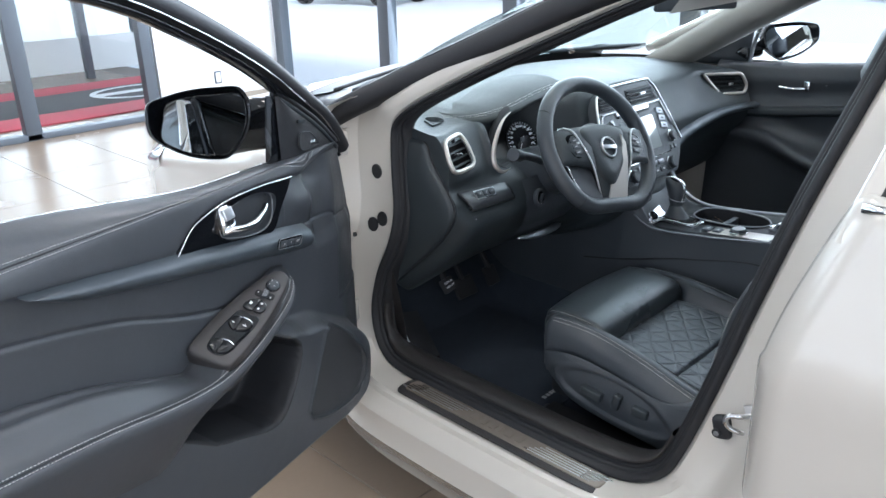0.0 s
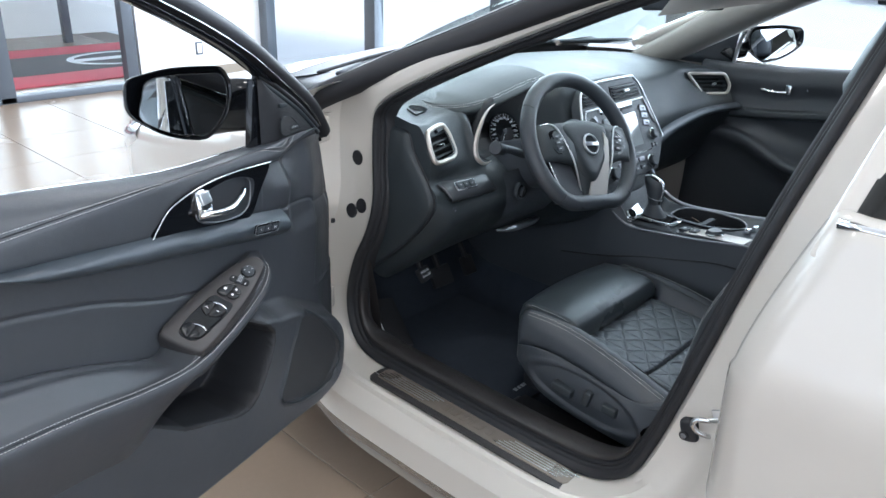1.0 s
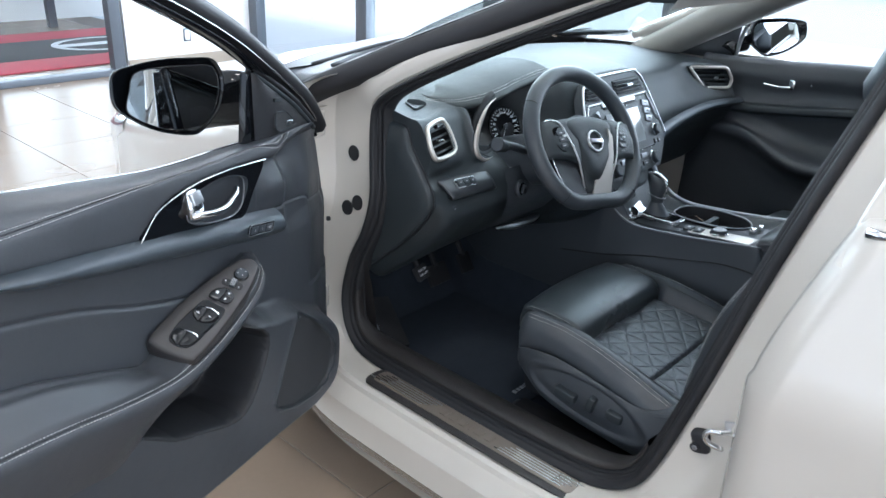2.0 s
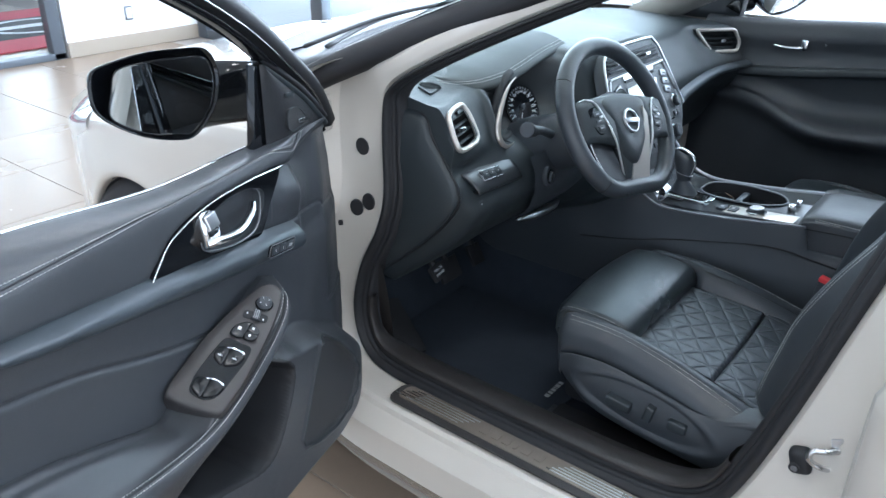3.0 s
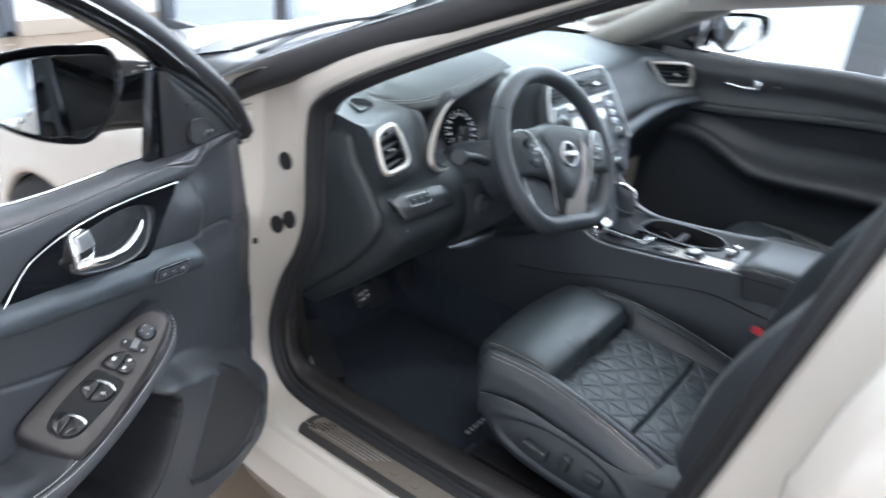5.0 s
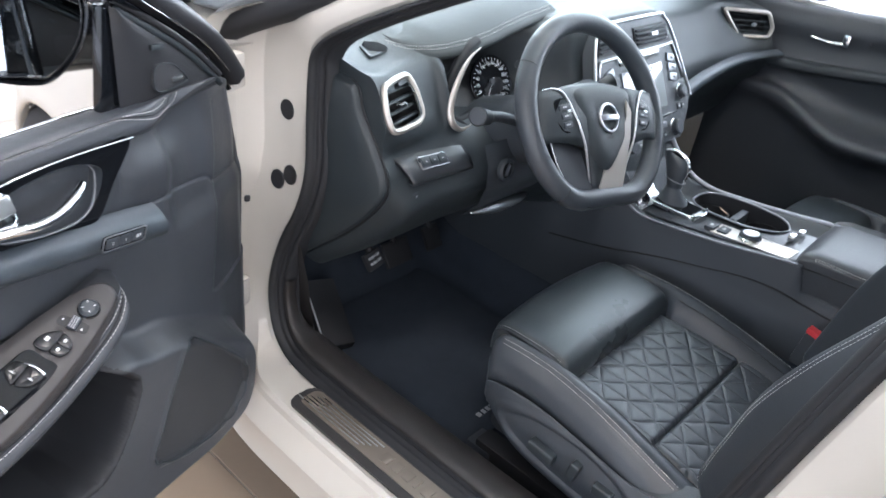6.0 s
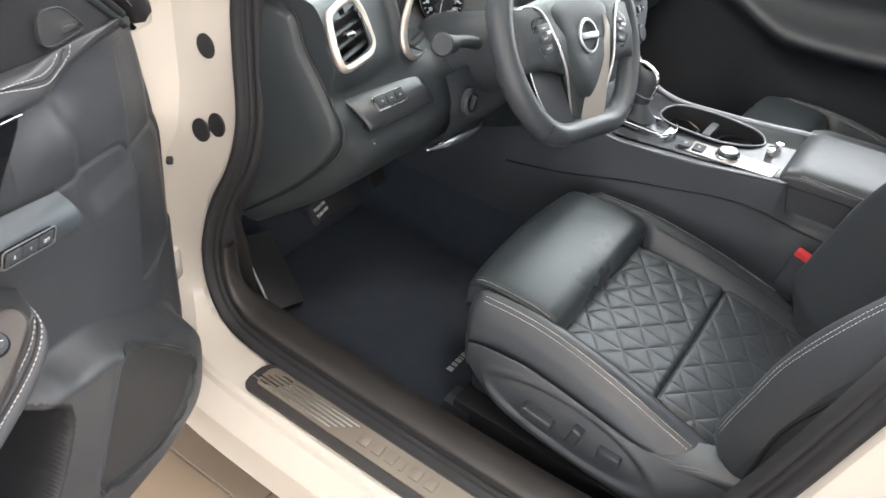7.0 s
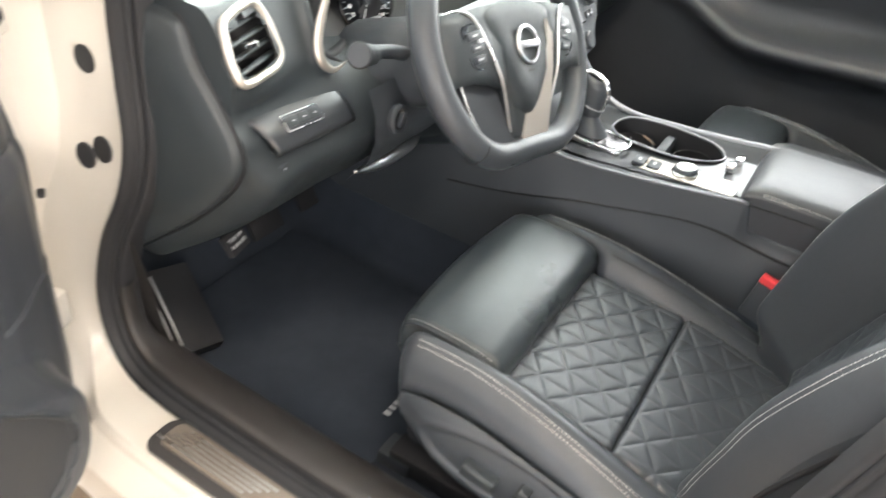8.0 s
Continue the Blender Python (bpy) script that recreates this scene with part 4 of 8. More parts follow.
uu = np.linspace(0, 1, 360)[None, :] ** 1.15 * (LEN + 0.005)
vv = np.linspace(0, 1, 260)[:, None]
U = uu + 0 * vv
Zt = lerp(U, (0.0, 0.03, 0.10, 0.14, 0.20, 0.27, 1.2), (0.955, 0.970, 0.990, 0.984, 0.972, 0.968, 0.968))
Z = low_edge(U) + vv * (Zt - low_edge(U))
U = U + (1 - ease(U, 0, 0.2)) * lerp(Z, (0.35, 0.459, 0.53, 0.60, 0.70, 0.80, 0.90, 0.98), (0.0, -0.004, -0.002, 0.0, -0.008, -0.011, 0.015, 0.026))
Wd = relief(U, Z)
verts, faces = skin([np.stack([U[j], Wd[j], Z[j]], 1) for j in range(len(U))])
mids = np.array([verts[list(q)].mean(0) for q in faces])
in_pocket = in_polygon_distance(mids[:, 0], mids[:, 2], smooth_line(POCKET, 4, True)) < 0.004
in_speaker = in_polygon_distance(mids[:, 0], mids[:, 2], smooth_line(SPEAKER, 4, True)) < 0
trim = part("door_trim", mesh_of("door_trim", verts, [q for q, a, b in zip(faces, in_pocket, in_speaker) if not (a or b)]), LEATHER_LIGHT, front_door, "charcoal leather and moulded door trim")
# Trim faces inside the pocket, blackened in place of the shade there
part("pocket_liner", mesh_of("pocket_liner", verts, [q for q, a in zip(faces, in_pocket) if a]), DARK, front_door, "door pocket recess, coloured near-black for its shade")
part("speaker_grille", mesh_of("speaker_grille", verts, [q for q, b in zip(faces, in_speaker) if b]), MESH_GRILLE, front_door, "black perforated speaker grille")
trim_back = part("trim_edge", mesh_of("trim_edge", *skin([[(U[j, 0], Wd[j, 0], Z[j, 0]), (U[j, 0] + 0.002, 0.5 * Wd[j, 0], Z[j, 0]), (U[j, 0] + 0.012, -0.005, Z[j, 0])] for j in range(0, len(U), 4)])), PLASTIC, front_door)

# Padded top with two rows of stitching
rows = []
for u in np.concatenate([np.linspace(0.104, 0.19, 10), np.linspace(0.195, LEN, 60)]):
    b = float(belt(u))
    k = float(ease(u, 0.19, 0.26))
    low = float(lerp(u, (0.104, 0.144, 0.172, 0.20, 0.25, 0.291, 0.376, 0.482, 0.543, 0.585, 0.70, 0.84, 1.12), (0.989, 0.983, 0.976, 0.969, 0.963, 0.966, 0.970, 0.967, 0.950, 0.918, 0.934, 0.953, 0.985)))
    mid = 0.990
    pts = [(-0.004, b - 0.012), (0.0, b), (0.012, b + 0.004), (0.045, 0.45 * b + 0.55 * 1.0), (0.062, mid), (0.068, mid - 0.4 * (mid - low)), (0.070, low + 0.004), (0.066, low - 0.004)]
    rows.append(smooth_line([(u, w * (0.75 + 0.25 * k), z) for w, z in pts], 5))
pad = solid("padded_top", rows, material=LEATHER_LIGHT, parent=front_door, label="stitched leather upper door pad")
pad_rows = np.array(rows)
pad_tree = BVHTree.FromPolygons(*[list(map(tuple, q)) for q in skin(rows)])
for col, rise in ((17.9, [(0.200, 0.990), (0.204, 0.987), (0.213, 0.982), (0.236, 0.980), (0.257, 0.982)]), (20.7, [(0.181, 0.993), (0.189, 0.982), (0.201, 0.973), (0.228, 0.969), (0.256, 0.973)]), (19.2, [(0.190, 0.992), (0.196, 0.984), (0.207, 0.978), (0.232, 0.974), (0.256, 0.978)])):
    a, f = int(col), col - int(col)
    line = pad_rows[:, a] * (1 - f) + pad_rows[:, a + 1] * f
    pts = []
    for u, z in smooth_line(rise + [(u, z) for u, w, z in line if u > 0.31][::5], 6):
        place, way = pad_tree.find_nearest(Vector((u, 0.066, z + 0.004)))[:2]
        pts.append(tuple(place + way * (0.0006 if way.y > 0 else -0.0006)))
    if col == 19.2:
        tube("seam_groove", pts, 0.0010, DARK, front_door, n=1, sides=6)
    else:
        stitches("stitching", pts, front_door, n=1, normal=(0, 0.8, 0.6))

# Accent strip: a tapering blade with soft facets
rows = []
for u in np.linspace(0.256, 0.862, 64):
    top = float(lerp(u, (0.25, 0.30, 0.381, 0.474, 0.593, 0.84, 0.87), (0.859, 0.869, 0.883, 0.897, 0.917, 0.952, 0.957)))
    bot = float(lerp(u, (0.25, 0.33, 0.397, 0.50, 0.62, 0.71, 0.79, 0.845, 0.866), (0.806, 0.820, 0.834, 0.854, 0.878, 0.897, 0.917, 0.943, 0.956)))
    pts = []
    for k in np.linspace(0, 1, 9):
        n = noise.noise(Vector((u * 22, k * 2.2, 0.3))) + 0.6 * noise.noise(Vector((u * 46, k * 3.1, 4.0)))
        pts.append((u, 0.066 + 0.026 * math.sin(math.pi * k) ** 0.75 + 0.0024 * n * math.sin(math.pi * k), bot + k * (top - bot)))
    rows.append(pts)
solid("accent_strip", rows, material=ACCENT, parent=front_door, label="smoke-blue pearlescent accent strip")
# Seat memory buttons at the strip's front
mem = frame_of((0.335, 0.0955, 0.8525), Vector((-1, 0, -0.17)).normalized(), Vector((-0.17, 0.18, 1)).normalized(), Vector((0, 1, -0.18)).normalized())
memory = plate("memory_panel", rounded(0.066, 0.019, 0.004), 0.004, GLOSS_BLACK, front_door, mem, 0.001, "seat memory switch bank")
tube("bank_rim", [mem @ Vector((x, y, 0.002)) for x, y in rounded(0.068, 0.021, 0.004)], 0.0008, SATIN_DARK, memory, n=1, sides=6, closed=True)
for dx in (-0.0205, 0.0, 0.0205):
    block("memory_button", (0.0195, 0.015, 0.003), PLASTIC, memory, mem @ Matrix.Translation((dx, 0, 0.0020)), 0.0012, 2)
for dx, s_ in ((-0.0205, "2"), (0.0, "1"), (0.0205, "SET")):
    writing("button_print", s_, 0.0055, PRINT, memory, mem @ Matrix.Translation((dx, 0, 0.0038)))

# Gloss black bezel with the pull handle
BEZEL = [(0.288, 0.964), (0.335, 0.967), (0.376, 0.969), (0.43, 0.969), (0.482, 0.966), (0.515, 0.961), (0.543, 0.951), (0.568, 0.934), (0.586, 0.914), (0.53, 0.905), (0.46, 0.893), (0.40, 0.884), (0.352, 0.877), (0.322, 0.915)]
HOLE = [(0.338, 0.942), (0.365, 0.957), (0.398, 0.962), (0.432, 0.960), (0.462, 0.955), (0.478, 0.947), (0.484, 0.934), (0.484, 0.919), (0.480, 0.906), (0.468, 0.899), (0.445, 0.893), (0.415, 0.890), (0.376, 0.890), (0.348, 0.910)]
bz = frame_of((0, 0.0, 0), Vector((1, 0, 0)), Vector((0, 0, 1)), Vector((0, -1, 0)))
bez = smooth_line(BEZEL, 4, closed=True)
hol = smooth_line(HOLE, 4, closed=True)
plate("handle_bezel", [tuple(p) for p in bez], 0.010, GLOSS_BLACK, front_door, frame_of((0, 0.068, 0), Vector((1, 0, 0)), Vector((0, 0, 1)), Vector((0, -1, 0))), 0, "piano black handle bezel", hole=[tuple(p) for p in hol])
c = hol.mean(0)
cup = [[(c[0] + (p[0] - c[0]) * k, w, c[1] + (p[1] - c[1]) * k) for p in hol] for k, w in ((1.0, 0.075), (0.97, 0.062), (0.90, 0.048), (0.7, 0.038), (0.35, 0.034), (0.01, 0.033))]
solid("handle_cup", cup, closed_u=True, material=PLASTIC, parent=front_door)
tube("cup_ring", [(0.491, 0.0745, 0.924), (0.487, 0.0755, 0.911), (0.462, 0.076, 0.901), (0.424, 0.076, 0.892), (0.385, 0.076, 0.890), (0.362, 0.0755, 0.899), (0.352, 0.075, 0.918), (0.349, 0.0745, 0.942), (0.355, 0.0735, 0.953)], lambda k: 0.0008 + 0.0012 * math.sin(math.pi * k), SATIN_DARK, front_door, n=8, sides=8, flat=0.7)
tube("bezel_trim", [(0.285, 0.076, 0.9655), (0.335, 0.0765, 0.9695), (0.38, 0.0765, 0.972), (0.435, 0.0765, 0.972), (0.484, 0.0765, 0.968), (0.53, 0.076, 0.957), (0.558, 0.076, 0.944), (0.590, 0.075, 0.911)], 0.0015, CHROME, front_door, n=8, sides=8, label="sparkling chrome bezel edge")
lever = [(0.487, 0.080, 0.922), (0.474, 0.087, 0.9225), (0.448, 0.092, 0.9195), (0.420, 0.091, 0.920), (0.400, 0.087, 0.9240), (0.382, 0.082, 0.929), (0.366, 0.073, 0.934)]
tube("pull_handle", lever, lambda k: 0.0100 * (1 - 0.45 * k), CHROME, front_door, n=8, sides=14, flat=0.75, label="chrome inside door handle")
root_rows = []
for z, u0, u1, w1 in ((0.913, 0.460, 0.488, 0.080), (0.919, 0.458, 0.491, 0.085), (0.932, 0.458, 0.491, 0.086), (0.944, 0.460, 0.490, 0.083), (0.955, 0.462, 0.488, 0.078), (0.963, 0.464, 0.485, 0.072)):
    um, h = 0.5 * (u0 + u1), 0.5 * (u1 - u0)
    root_rows.append([(um + h * math.copysign(abs(math.cos(a)) ** 0.5, math.cos(a)), 0.068 + (w1 - 0.068) * (0.5 + 0.5 * math.copysign(abs(math.sin(a)) ** 0.5, math.sin(a))), z) for a in np.linspace(0, 2 * math.pi, 24, endpoint=False)])
solid("handle_root", root_rows, closed_u=True, material=CHROME, parent=front_door)
block("lock_tab", (0.023, 0.008, 0.021), SATIN, front_door, pose(0.474, 0.0815, 0.9500, 18, 6, 0), 0.0025, 3)

# Switch panel on the armrest
sx = Vector((0.93, 0.05, -0.365)).normalized()
sz = Vector((0.30, 0.42, 0.86))
sz = (sz - sx * sz.dot(sx)).normalized()
sy = sz.cross(sx)
SW = frame_of((0.475, 0.100, 0.7715), sx, sy, sz)
outline = smooth_line([(-0.108, 0.004), (-0.106, 0.019), (-0.092, 0.029), (-0.037, 0.0385), (0.048, 0.0415), (0.098, 0.0375), (0.114, 0.030), (0.120, 0.0), (0.121, -0.034), (0.110, -0.045), (0.052, -0.042), (0.001, -0.035), (-0.060, -0.021), (-0.095, -0.008)], 5, closed=True)
panel_rows = [[SW @ Vector((p[0] * k, p[1] * k, z)) for p in outline] for k, z in ((1.03, -0.085), (1.02, -0.03), (1.012, -0.009), (1.0, -0.0035), (0.978, -0.0007), (0.95, 0.0), (0.6, 0.0), (0.01, 0.0))]
switch_panel = solid("switch_panel", panel_rows, closed_u=True, material=PLASTIC_WARM, parent=front_door, label="brown-black window switch panel")


def switch_cap(name, half, rise, material, h0=0.0012):
    """A pillowed switch cap over an outline in the panel's plane; rise: heights at its front and rear."""
    line = smooth_line(half, 4, closed=True)
    mid = line.mean(0)
    x0, x1 = line[:, 0].min(), line[:, 0].max()
    rows = []
    for k, f in ((1.0, 0.0), (1.0, 0.55), (0.965, 0.86), (0.90, 1.0), (0.6, 1.05), (0.02, 1.06)):
        rows.append([SW @ Vector((mid[0] + (p[0] - mid[0]) * k, mid[1] + (p[1] - mid[1]) * k, h0 + f * (rise[0] + (rise[1] - rise[0]) * (p[0] - x0) / (x1 - x0)))) for p in line])
    return solid(name, rows, closed_u=True, material=material, parent=switch_panel)


disc("mirror_knob", 0.0112, 0.010, PLASTIC, switch_panel, SW @ Matrix.Translation((-0.0685, 0.0112, 0.004)), 28, 0.003)
disc("knob_ring", 0.0132, 0.003, GLOSS_BLACK, switch_panel, SW @ Matrix.Translation((-0.0685, 0.0112, 0.001)), 28, 0.001, inner=0.0112)
for a in range(4):
    block("knob_mark", (0.0011, 0.0026, 0.0006), PRINT, switch_panel, SW @ Matrix.Translation((-0.0685, 0.0112, 0.0092)) @ Matrix.Rotation(radians(90 * a + 45), 4, "Z") @ Matrix.Translation((0, 0.0068, 0)), 0.0002, 1)
plate("mirror_selector", rounded(0.0125, 0.036, 0.004), 0.003, SWITCH, switch_panel, SW @ pose(-0.0430, 0.0092, 0.001, 0, 0, 10), 0.0008)
block("selector_slider", (0.017, 0.011, 0.007), PLASTIC, switch_panel, SW @ pose(-0.0445, 0.0098, 0.0035, 0, 0, 10), 0.0022, 2)
for k in range(3):
    block("slider_rib", (0.015, 0.0012, 0.001), FAINT, switch_panel, SW @ pose(-0.0445, 0.0070 + 0.0028 * k, 0.0072, 0, 0, 10), 0.0003, 1)
for dy in (-0.0035, 0.0215):
    block("button_print", (0.0028, 0.0020, 0.0003), PRINT, switch_panel, SW @ pose(-0.0425, dy, 0.0026, 0, 0, 10), 0, 1)
switch_cap("window_lock_button", [(0.0000, -0.0098), (-0.0150, -0.0090), (-0.0255, -0.0005), (-0.0282, 0.0085), (-0.0020, 0.0085)], (0.0035, 0.0045), SWITCH)
switch_cap("lock_button", [(-0.0020, 0.0096), (-0.0145, 0.0096), (-0.0145, 0.0262), (-0.0085, 0.0262), (-0.0022, 0.0215)], (0.0042, 0.0045), SWITCH)
switch_cap("lock_button", [(-0.0152, 0.0096), (-0.0284, 0.0096), (-0.0280, 0.0145), (-0.0232, 0.0240), (-0.0152, 0.0262)], (0.0038, 0.0042), SWITCH)
for x, y, w, h in ((-0.013, -0.001, 0.0055, 0.0048), (-0.0085, 0.0165, 0.0040, 0.0034), (-0.0210, 0.0165, 0.0040, 0.0034)):
    block("button_print", (w, h, 0.0003), PRINT, switch_panel, SW @ pose(x, y, 0.0059), 0, 1)
well_line = smooth_line([(0.007, -0.011), (0.006, 0.010), (0.007, 0.027), (0.03, 0.0295), (0.06, 0.0255), (0.088, 0.0215), (0.102, 0.012), (0.1055, -0.004), (0.099, -0.0185), (0.07, -0.0215), (0.03, -0.0170)], 4, closed=True)
plate("switch_well", [tuple(p) for p in well_line], 0.003, GLOSS_BLACK, switch_panel, SW @ Matrix.Translation((0, 0, -0.0004)), 0.0008, "piano black window switch well")
for x0, dy, split in ((0.0205, 0.0040, 0.0035), (0.0745, 0.0, 0.0010)):
    left = [(x0 + 0.0015, split - 0.0006), (x0 + 0.0035, dy - 0.0125), (x0 + 0.0105, dy - 0.0188), (x0 + 0.0215, dy - 0.0165), (x0 + 0.0275, dy - 0.0060), (x0 + 0.0265, split - 0.0006)]
    right = [(x0 + 0.0015, split + 0.0006), (x0 + 0.0265, split + 0.0006), (x0 + 0.0235, dy + 0.0115), (x0 + 0.0165, dy + 0.0180), (x0 + 0.0040, dy + 0.0208), (x0 + 0.0010, dy + 0.0150)]
    for half in (left, right):
        switch_cap("window_switch", half, (0.0068, 0.0030), SWITCH)
        mid = np.array(half).mean(0)
        if x0 < 0.05:
            for dx, sx_, sy_ in ((-0.0022, 0.0008, 0.0052), (0.0022, 0.0008, 0.0066), (0.0, 0.0044, 0.0008)):
                block("button_print", (sx_, sy_, 0.0003), PRINT, switch_panel, SW @ pose(mid[0] + dx, mid[1], 0.0065, 0, 8, 0), 0, 1)
    tube("switch_edge", [SW @ Vector((x0 + 0.0036, dy - 0.010, 0.0058)), SW @ Vector((x0 + 0.0012, split, 0.0082)), SW @ Vector((x0 + 0.0006, dy + 0.012, 0.0082)), SW @ Vector((x0 + 0.0030, dy + 0.0205, 0.0070))], 0.0016, CHROME, switch_panel, n=6, sides=8, flat=0.6)

# Armrest: leather drawn over a long form that carries the switch panel and falls into the door pocket
arm_edge = smooth_line(ARM_EDGE, 8)
arm_rows = []
for u, we, ze in arm_edge:
    zb = float(lerp(u, *zip(*ARM_BACK)))
    flat_z = 0.7715 - ((u - 0.475) * sz[0]) / sz[2]
    under = 1 - float(ease(u, 0.57, 0.63))
    run = we - 0.066
    tall = float(ease(u, 0.56, 0.74))
    pts = []
    for k in (0.0, 0.14, 0.30, 0.48, 0.66, 0.80):
        w = 0.066 + k * run
        on_panel = flat_z - (w - 0.1) * sz[1] / sz[2] - 0.010 - 0.02 * (1 - k)
        fold = 0.009 * math.exp(-((k - 0.30) / 0.16) ** 2) * float(ease(u, 0.62, 0.75)) - 0.004 * math.exp(-((k - 0.72) / 0.12) ** 2)
        open_z = zb + (ze + 0.006 - zb) * (k / 0.9) ** 0.9 + fold
        pts.append((u, w, under * min(on_panel, ze + 0.012 + 0.10 * (1 - k)) + (1 - under) * open_z))
    pts += [(u, we - 0.0125, ze + 0.0065), (u, we - 0.0045, ze + 0.0030), (u, we, ze - 0.0055)] + [(u, tall * (we - a) + (1 - tall) * (we - a2), ze - tall * b - (1 - tall) * b2) for a, b, a2, b2 in ((0.0015, 0.020, 0.002, 0.012), (0.010, 0.055, 0.009, 0.020), (0.026, 0.100, 0.030, 0.027), (0.050, 0.150, 0.065, 0.033), (0.080, 0.175, 0.090, 0.040))]
    arm_rows.append(smooth_line([(pts[0][0], 0.045, pts[0][2] - 0.004)] + pts, 4))
front_tip = arm_rows[0]
closing = [front_tip * (1 - k) + np.array([front_tip[:, 0].mean() + 0.006, 0.05, 0.70]) * k for k in (0.9, 0.5, 0.2)]
solid("armrest", closing + arm_rows, material=LEATHER_LIGHT, parent=front_door, label="charcoal leather armrest with a double-stitched edge", flip=True)
arm_grid = np.array(arm_rows)
for col, off in ((27, 0.0008), (31.4, 0.0008)):
    a, f = int(col), col - int(col)
    line = arm_grid[:, a] * (1 - f) + arm_grid[:, a + 1] * f
    stitches("stitching", [(u, w + off, z + off) for u, w, z in line[2::4]], front_door, n=10, radius=0.0007, normal=(0, 0.8, 0.55))
line = 0.5 * (arm_grid[:, 29] + arm_grid[:, 30])
tube("edge_seam", [(u, w + 0.0001, z + 0.0001) for u, w, z in line[2::4]], 0.0010, DARK, front_door, n=6, sides=6)

# Speaker grille edge
sp = smooth_line(SPEAKER, 4, closed=True)
tube("grille_ring", [(p[0], float(relief(np.array([p[0]]), np.array([p[1]]))[0]) + 0.0015, p[1]) for p in sp], 0.0022, PLASTIC_SOFT, front_door, n=1, sides=6, closed=True)

# Sail panel with tweeter, window frame
sail_rows = []
for k in np.linspace(0, 1, 16):
    u0, u1 = 0.082 + 0.178 * k, 0.268
    z0, z1 = 0.972 + 0.142 * k, float(lerp(u0, (0.08, 0.145, 0.23, 0.27), (0.972, 1.032, 1.090, 1.114)))
    sail_rows.append([(u0 + (u1 - u0) * q, 0.036 + 0.010 * math.sin(math.pi * (0.1 + 0.8 * q)), z1 - (z1 - z0) * q) for q in np.linspace(0, 1, 14)])
solid("sail_panel", sail_rows, material=BLACK_MOULDING, parent=front_door, label="black mirror sail panel with a tweeter")
sail_top = [tuple(r[0]) for r in sail_rows]
tube("sail_edge", sail_top[::3], 0.0052, PLASTIC_SOFT, front_door, n=4, sides=8)
tube("sail_channel", [(u + 0.004, w + 0.002, z + 0.014) for u, w, z in sail_top[::3]], 0.005, RUBBER, front_door, n=4, sides=8)
tw = frame_of((0.187, 0.0470, 1.013), Vector((-1, 0, 0)), Vector((0, 0, 1)), Vector((0, 1, 0)))
TW = [(-0.028, 0.017), (-0.014, 0.019), (0.005, 0.014), (0.027, -0.009), (0.022, -0.015), (-0.013, -0.018), (-0.028, -0.013), (-0.032, -0.002)]
tw_line = smooth_line(TW, 4, True)
plate("tweeter_grille", [tuple(p) for p in tw_line], 0.005, MESH_GRILLE, front_door, tw, 0.001)
tube("tweeter_ring", [tw @ Vector((p[0], p[1], 0.003)) for p in tw_line], 0.0011, PLASTIC_SOFT, front_door, n=1, sides=6, closed=True)
block("tweeter_badge", (0.023, 0.0075, 0.004), SATIN, front_door, tw @ pose(0.008, -0.006, 0.004, 0, 0, -5), 0.001, 2)
block("sail_tab", (0.023, 0.008, 0.006), PLASTIC_SOFT, front_door, tw @ pose(-0.020, 0.042, 0.001, 0, 0, -6), 0.0025, 2)
FR = [(-0.02, -0.02, 0.955), (0.06, 0.0, 1.035), (0.20, 0.03, 1.125), (0.34, 0.06, 1.205), (0.50, 0.095, 1.275), (0.66, 0.125, 1.335), (0.80, 0.14, 1.365), (0.95, 0.14, 1.37), (1.04, 0.125, 1.33), (1.06, 0.06, 1.18), (1.06, 0.0, 1.04)]
fl = smooth_line(FR, 8)
ft = np.gradient(fl, axis=0)
fn = np.stack([-ft[:, 2], 0 * ft[:, 0], ft[:, 0]], 1)
fn /= np.linalg.norm(fn, axis=1, keepdims=True)
for nm, prof, mt in (("window_frame", ((0.003, -0.028), (0.007, 0.0), (0.004, 0.018), (-0.006, 0.025), (-0.022, 0.022), (-0.028, 0.008), (-0.028, -0.02), (0.003, -0.028)), RUBBER),
                     ("frame_gloss", ((-0.0285, 0.006), (-0.032, 0.014), (-0.036, 0.012), (-0.040, 0.0), (-0.038, -0.015)), GLOSS_BLACK)):
    rows = []
    for o, w in prof:
        r = fl + fn * o
        r[:, 1] += w
        rows.append(r)
    solid(nm, rows, material=mt, parent=front_door, label="black window frame with rubber channel" if nm == "window_frame" else "")
edge_a = fl + fn * -0.024
edge_a[:, 1] += 0.0225
tube("frame_bright_line", list(edge_a[4:64:6]), 0.0014, CHROME, front_door, n=4, sides=5)
edge_b = fl + fn * 0.005
edge_b[:, 1] += 0.008
tube("frame_seal", list(edge_b[::6]), 0.004, RUBBER, front_door, n=4, sides=8)
tube("front_guide", [(0.252, 0.004, 0.972), (0.252, 0.012, 1.04), (0.252, 0.030, 1.125)], 0.011, GLOSS_BLACK, front_door, n=6, sides=8)

block("guide_cover", (0.036, 0.016, 0.130), GLOSS_BLACK, front_door, pose(0.266, 0.027, 1.048, 0, -8, 0), 0.004, 2)

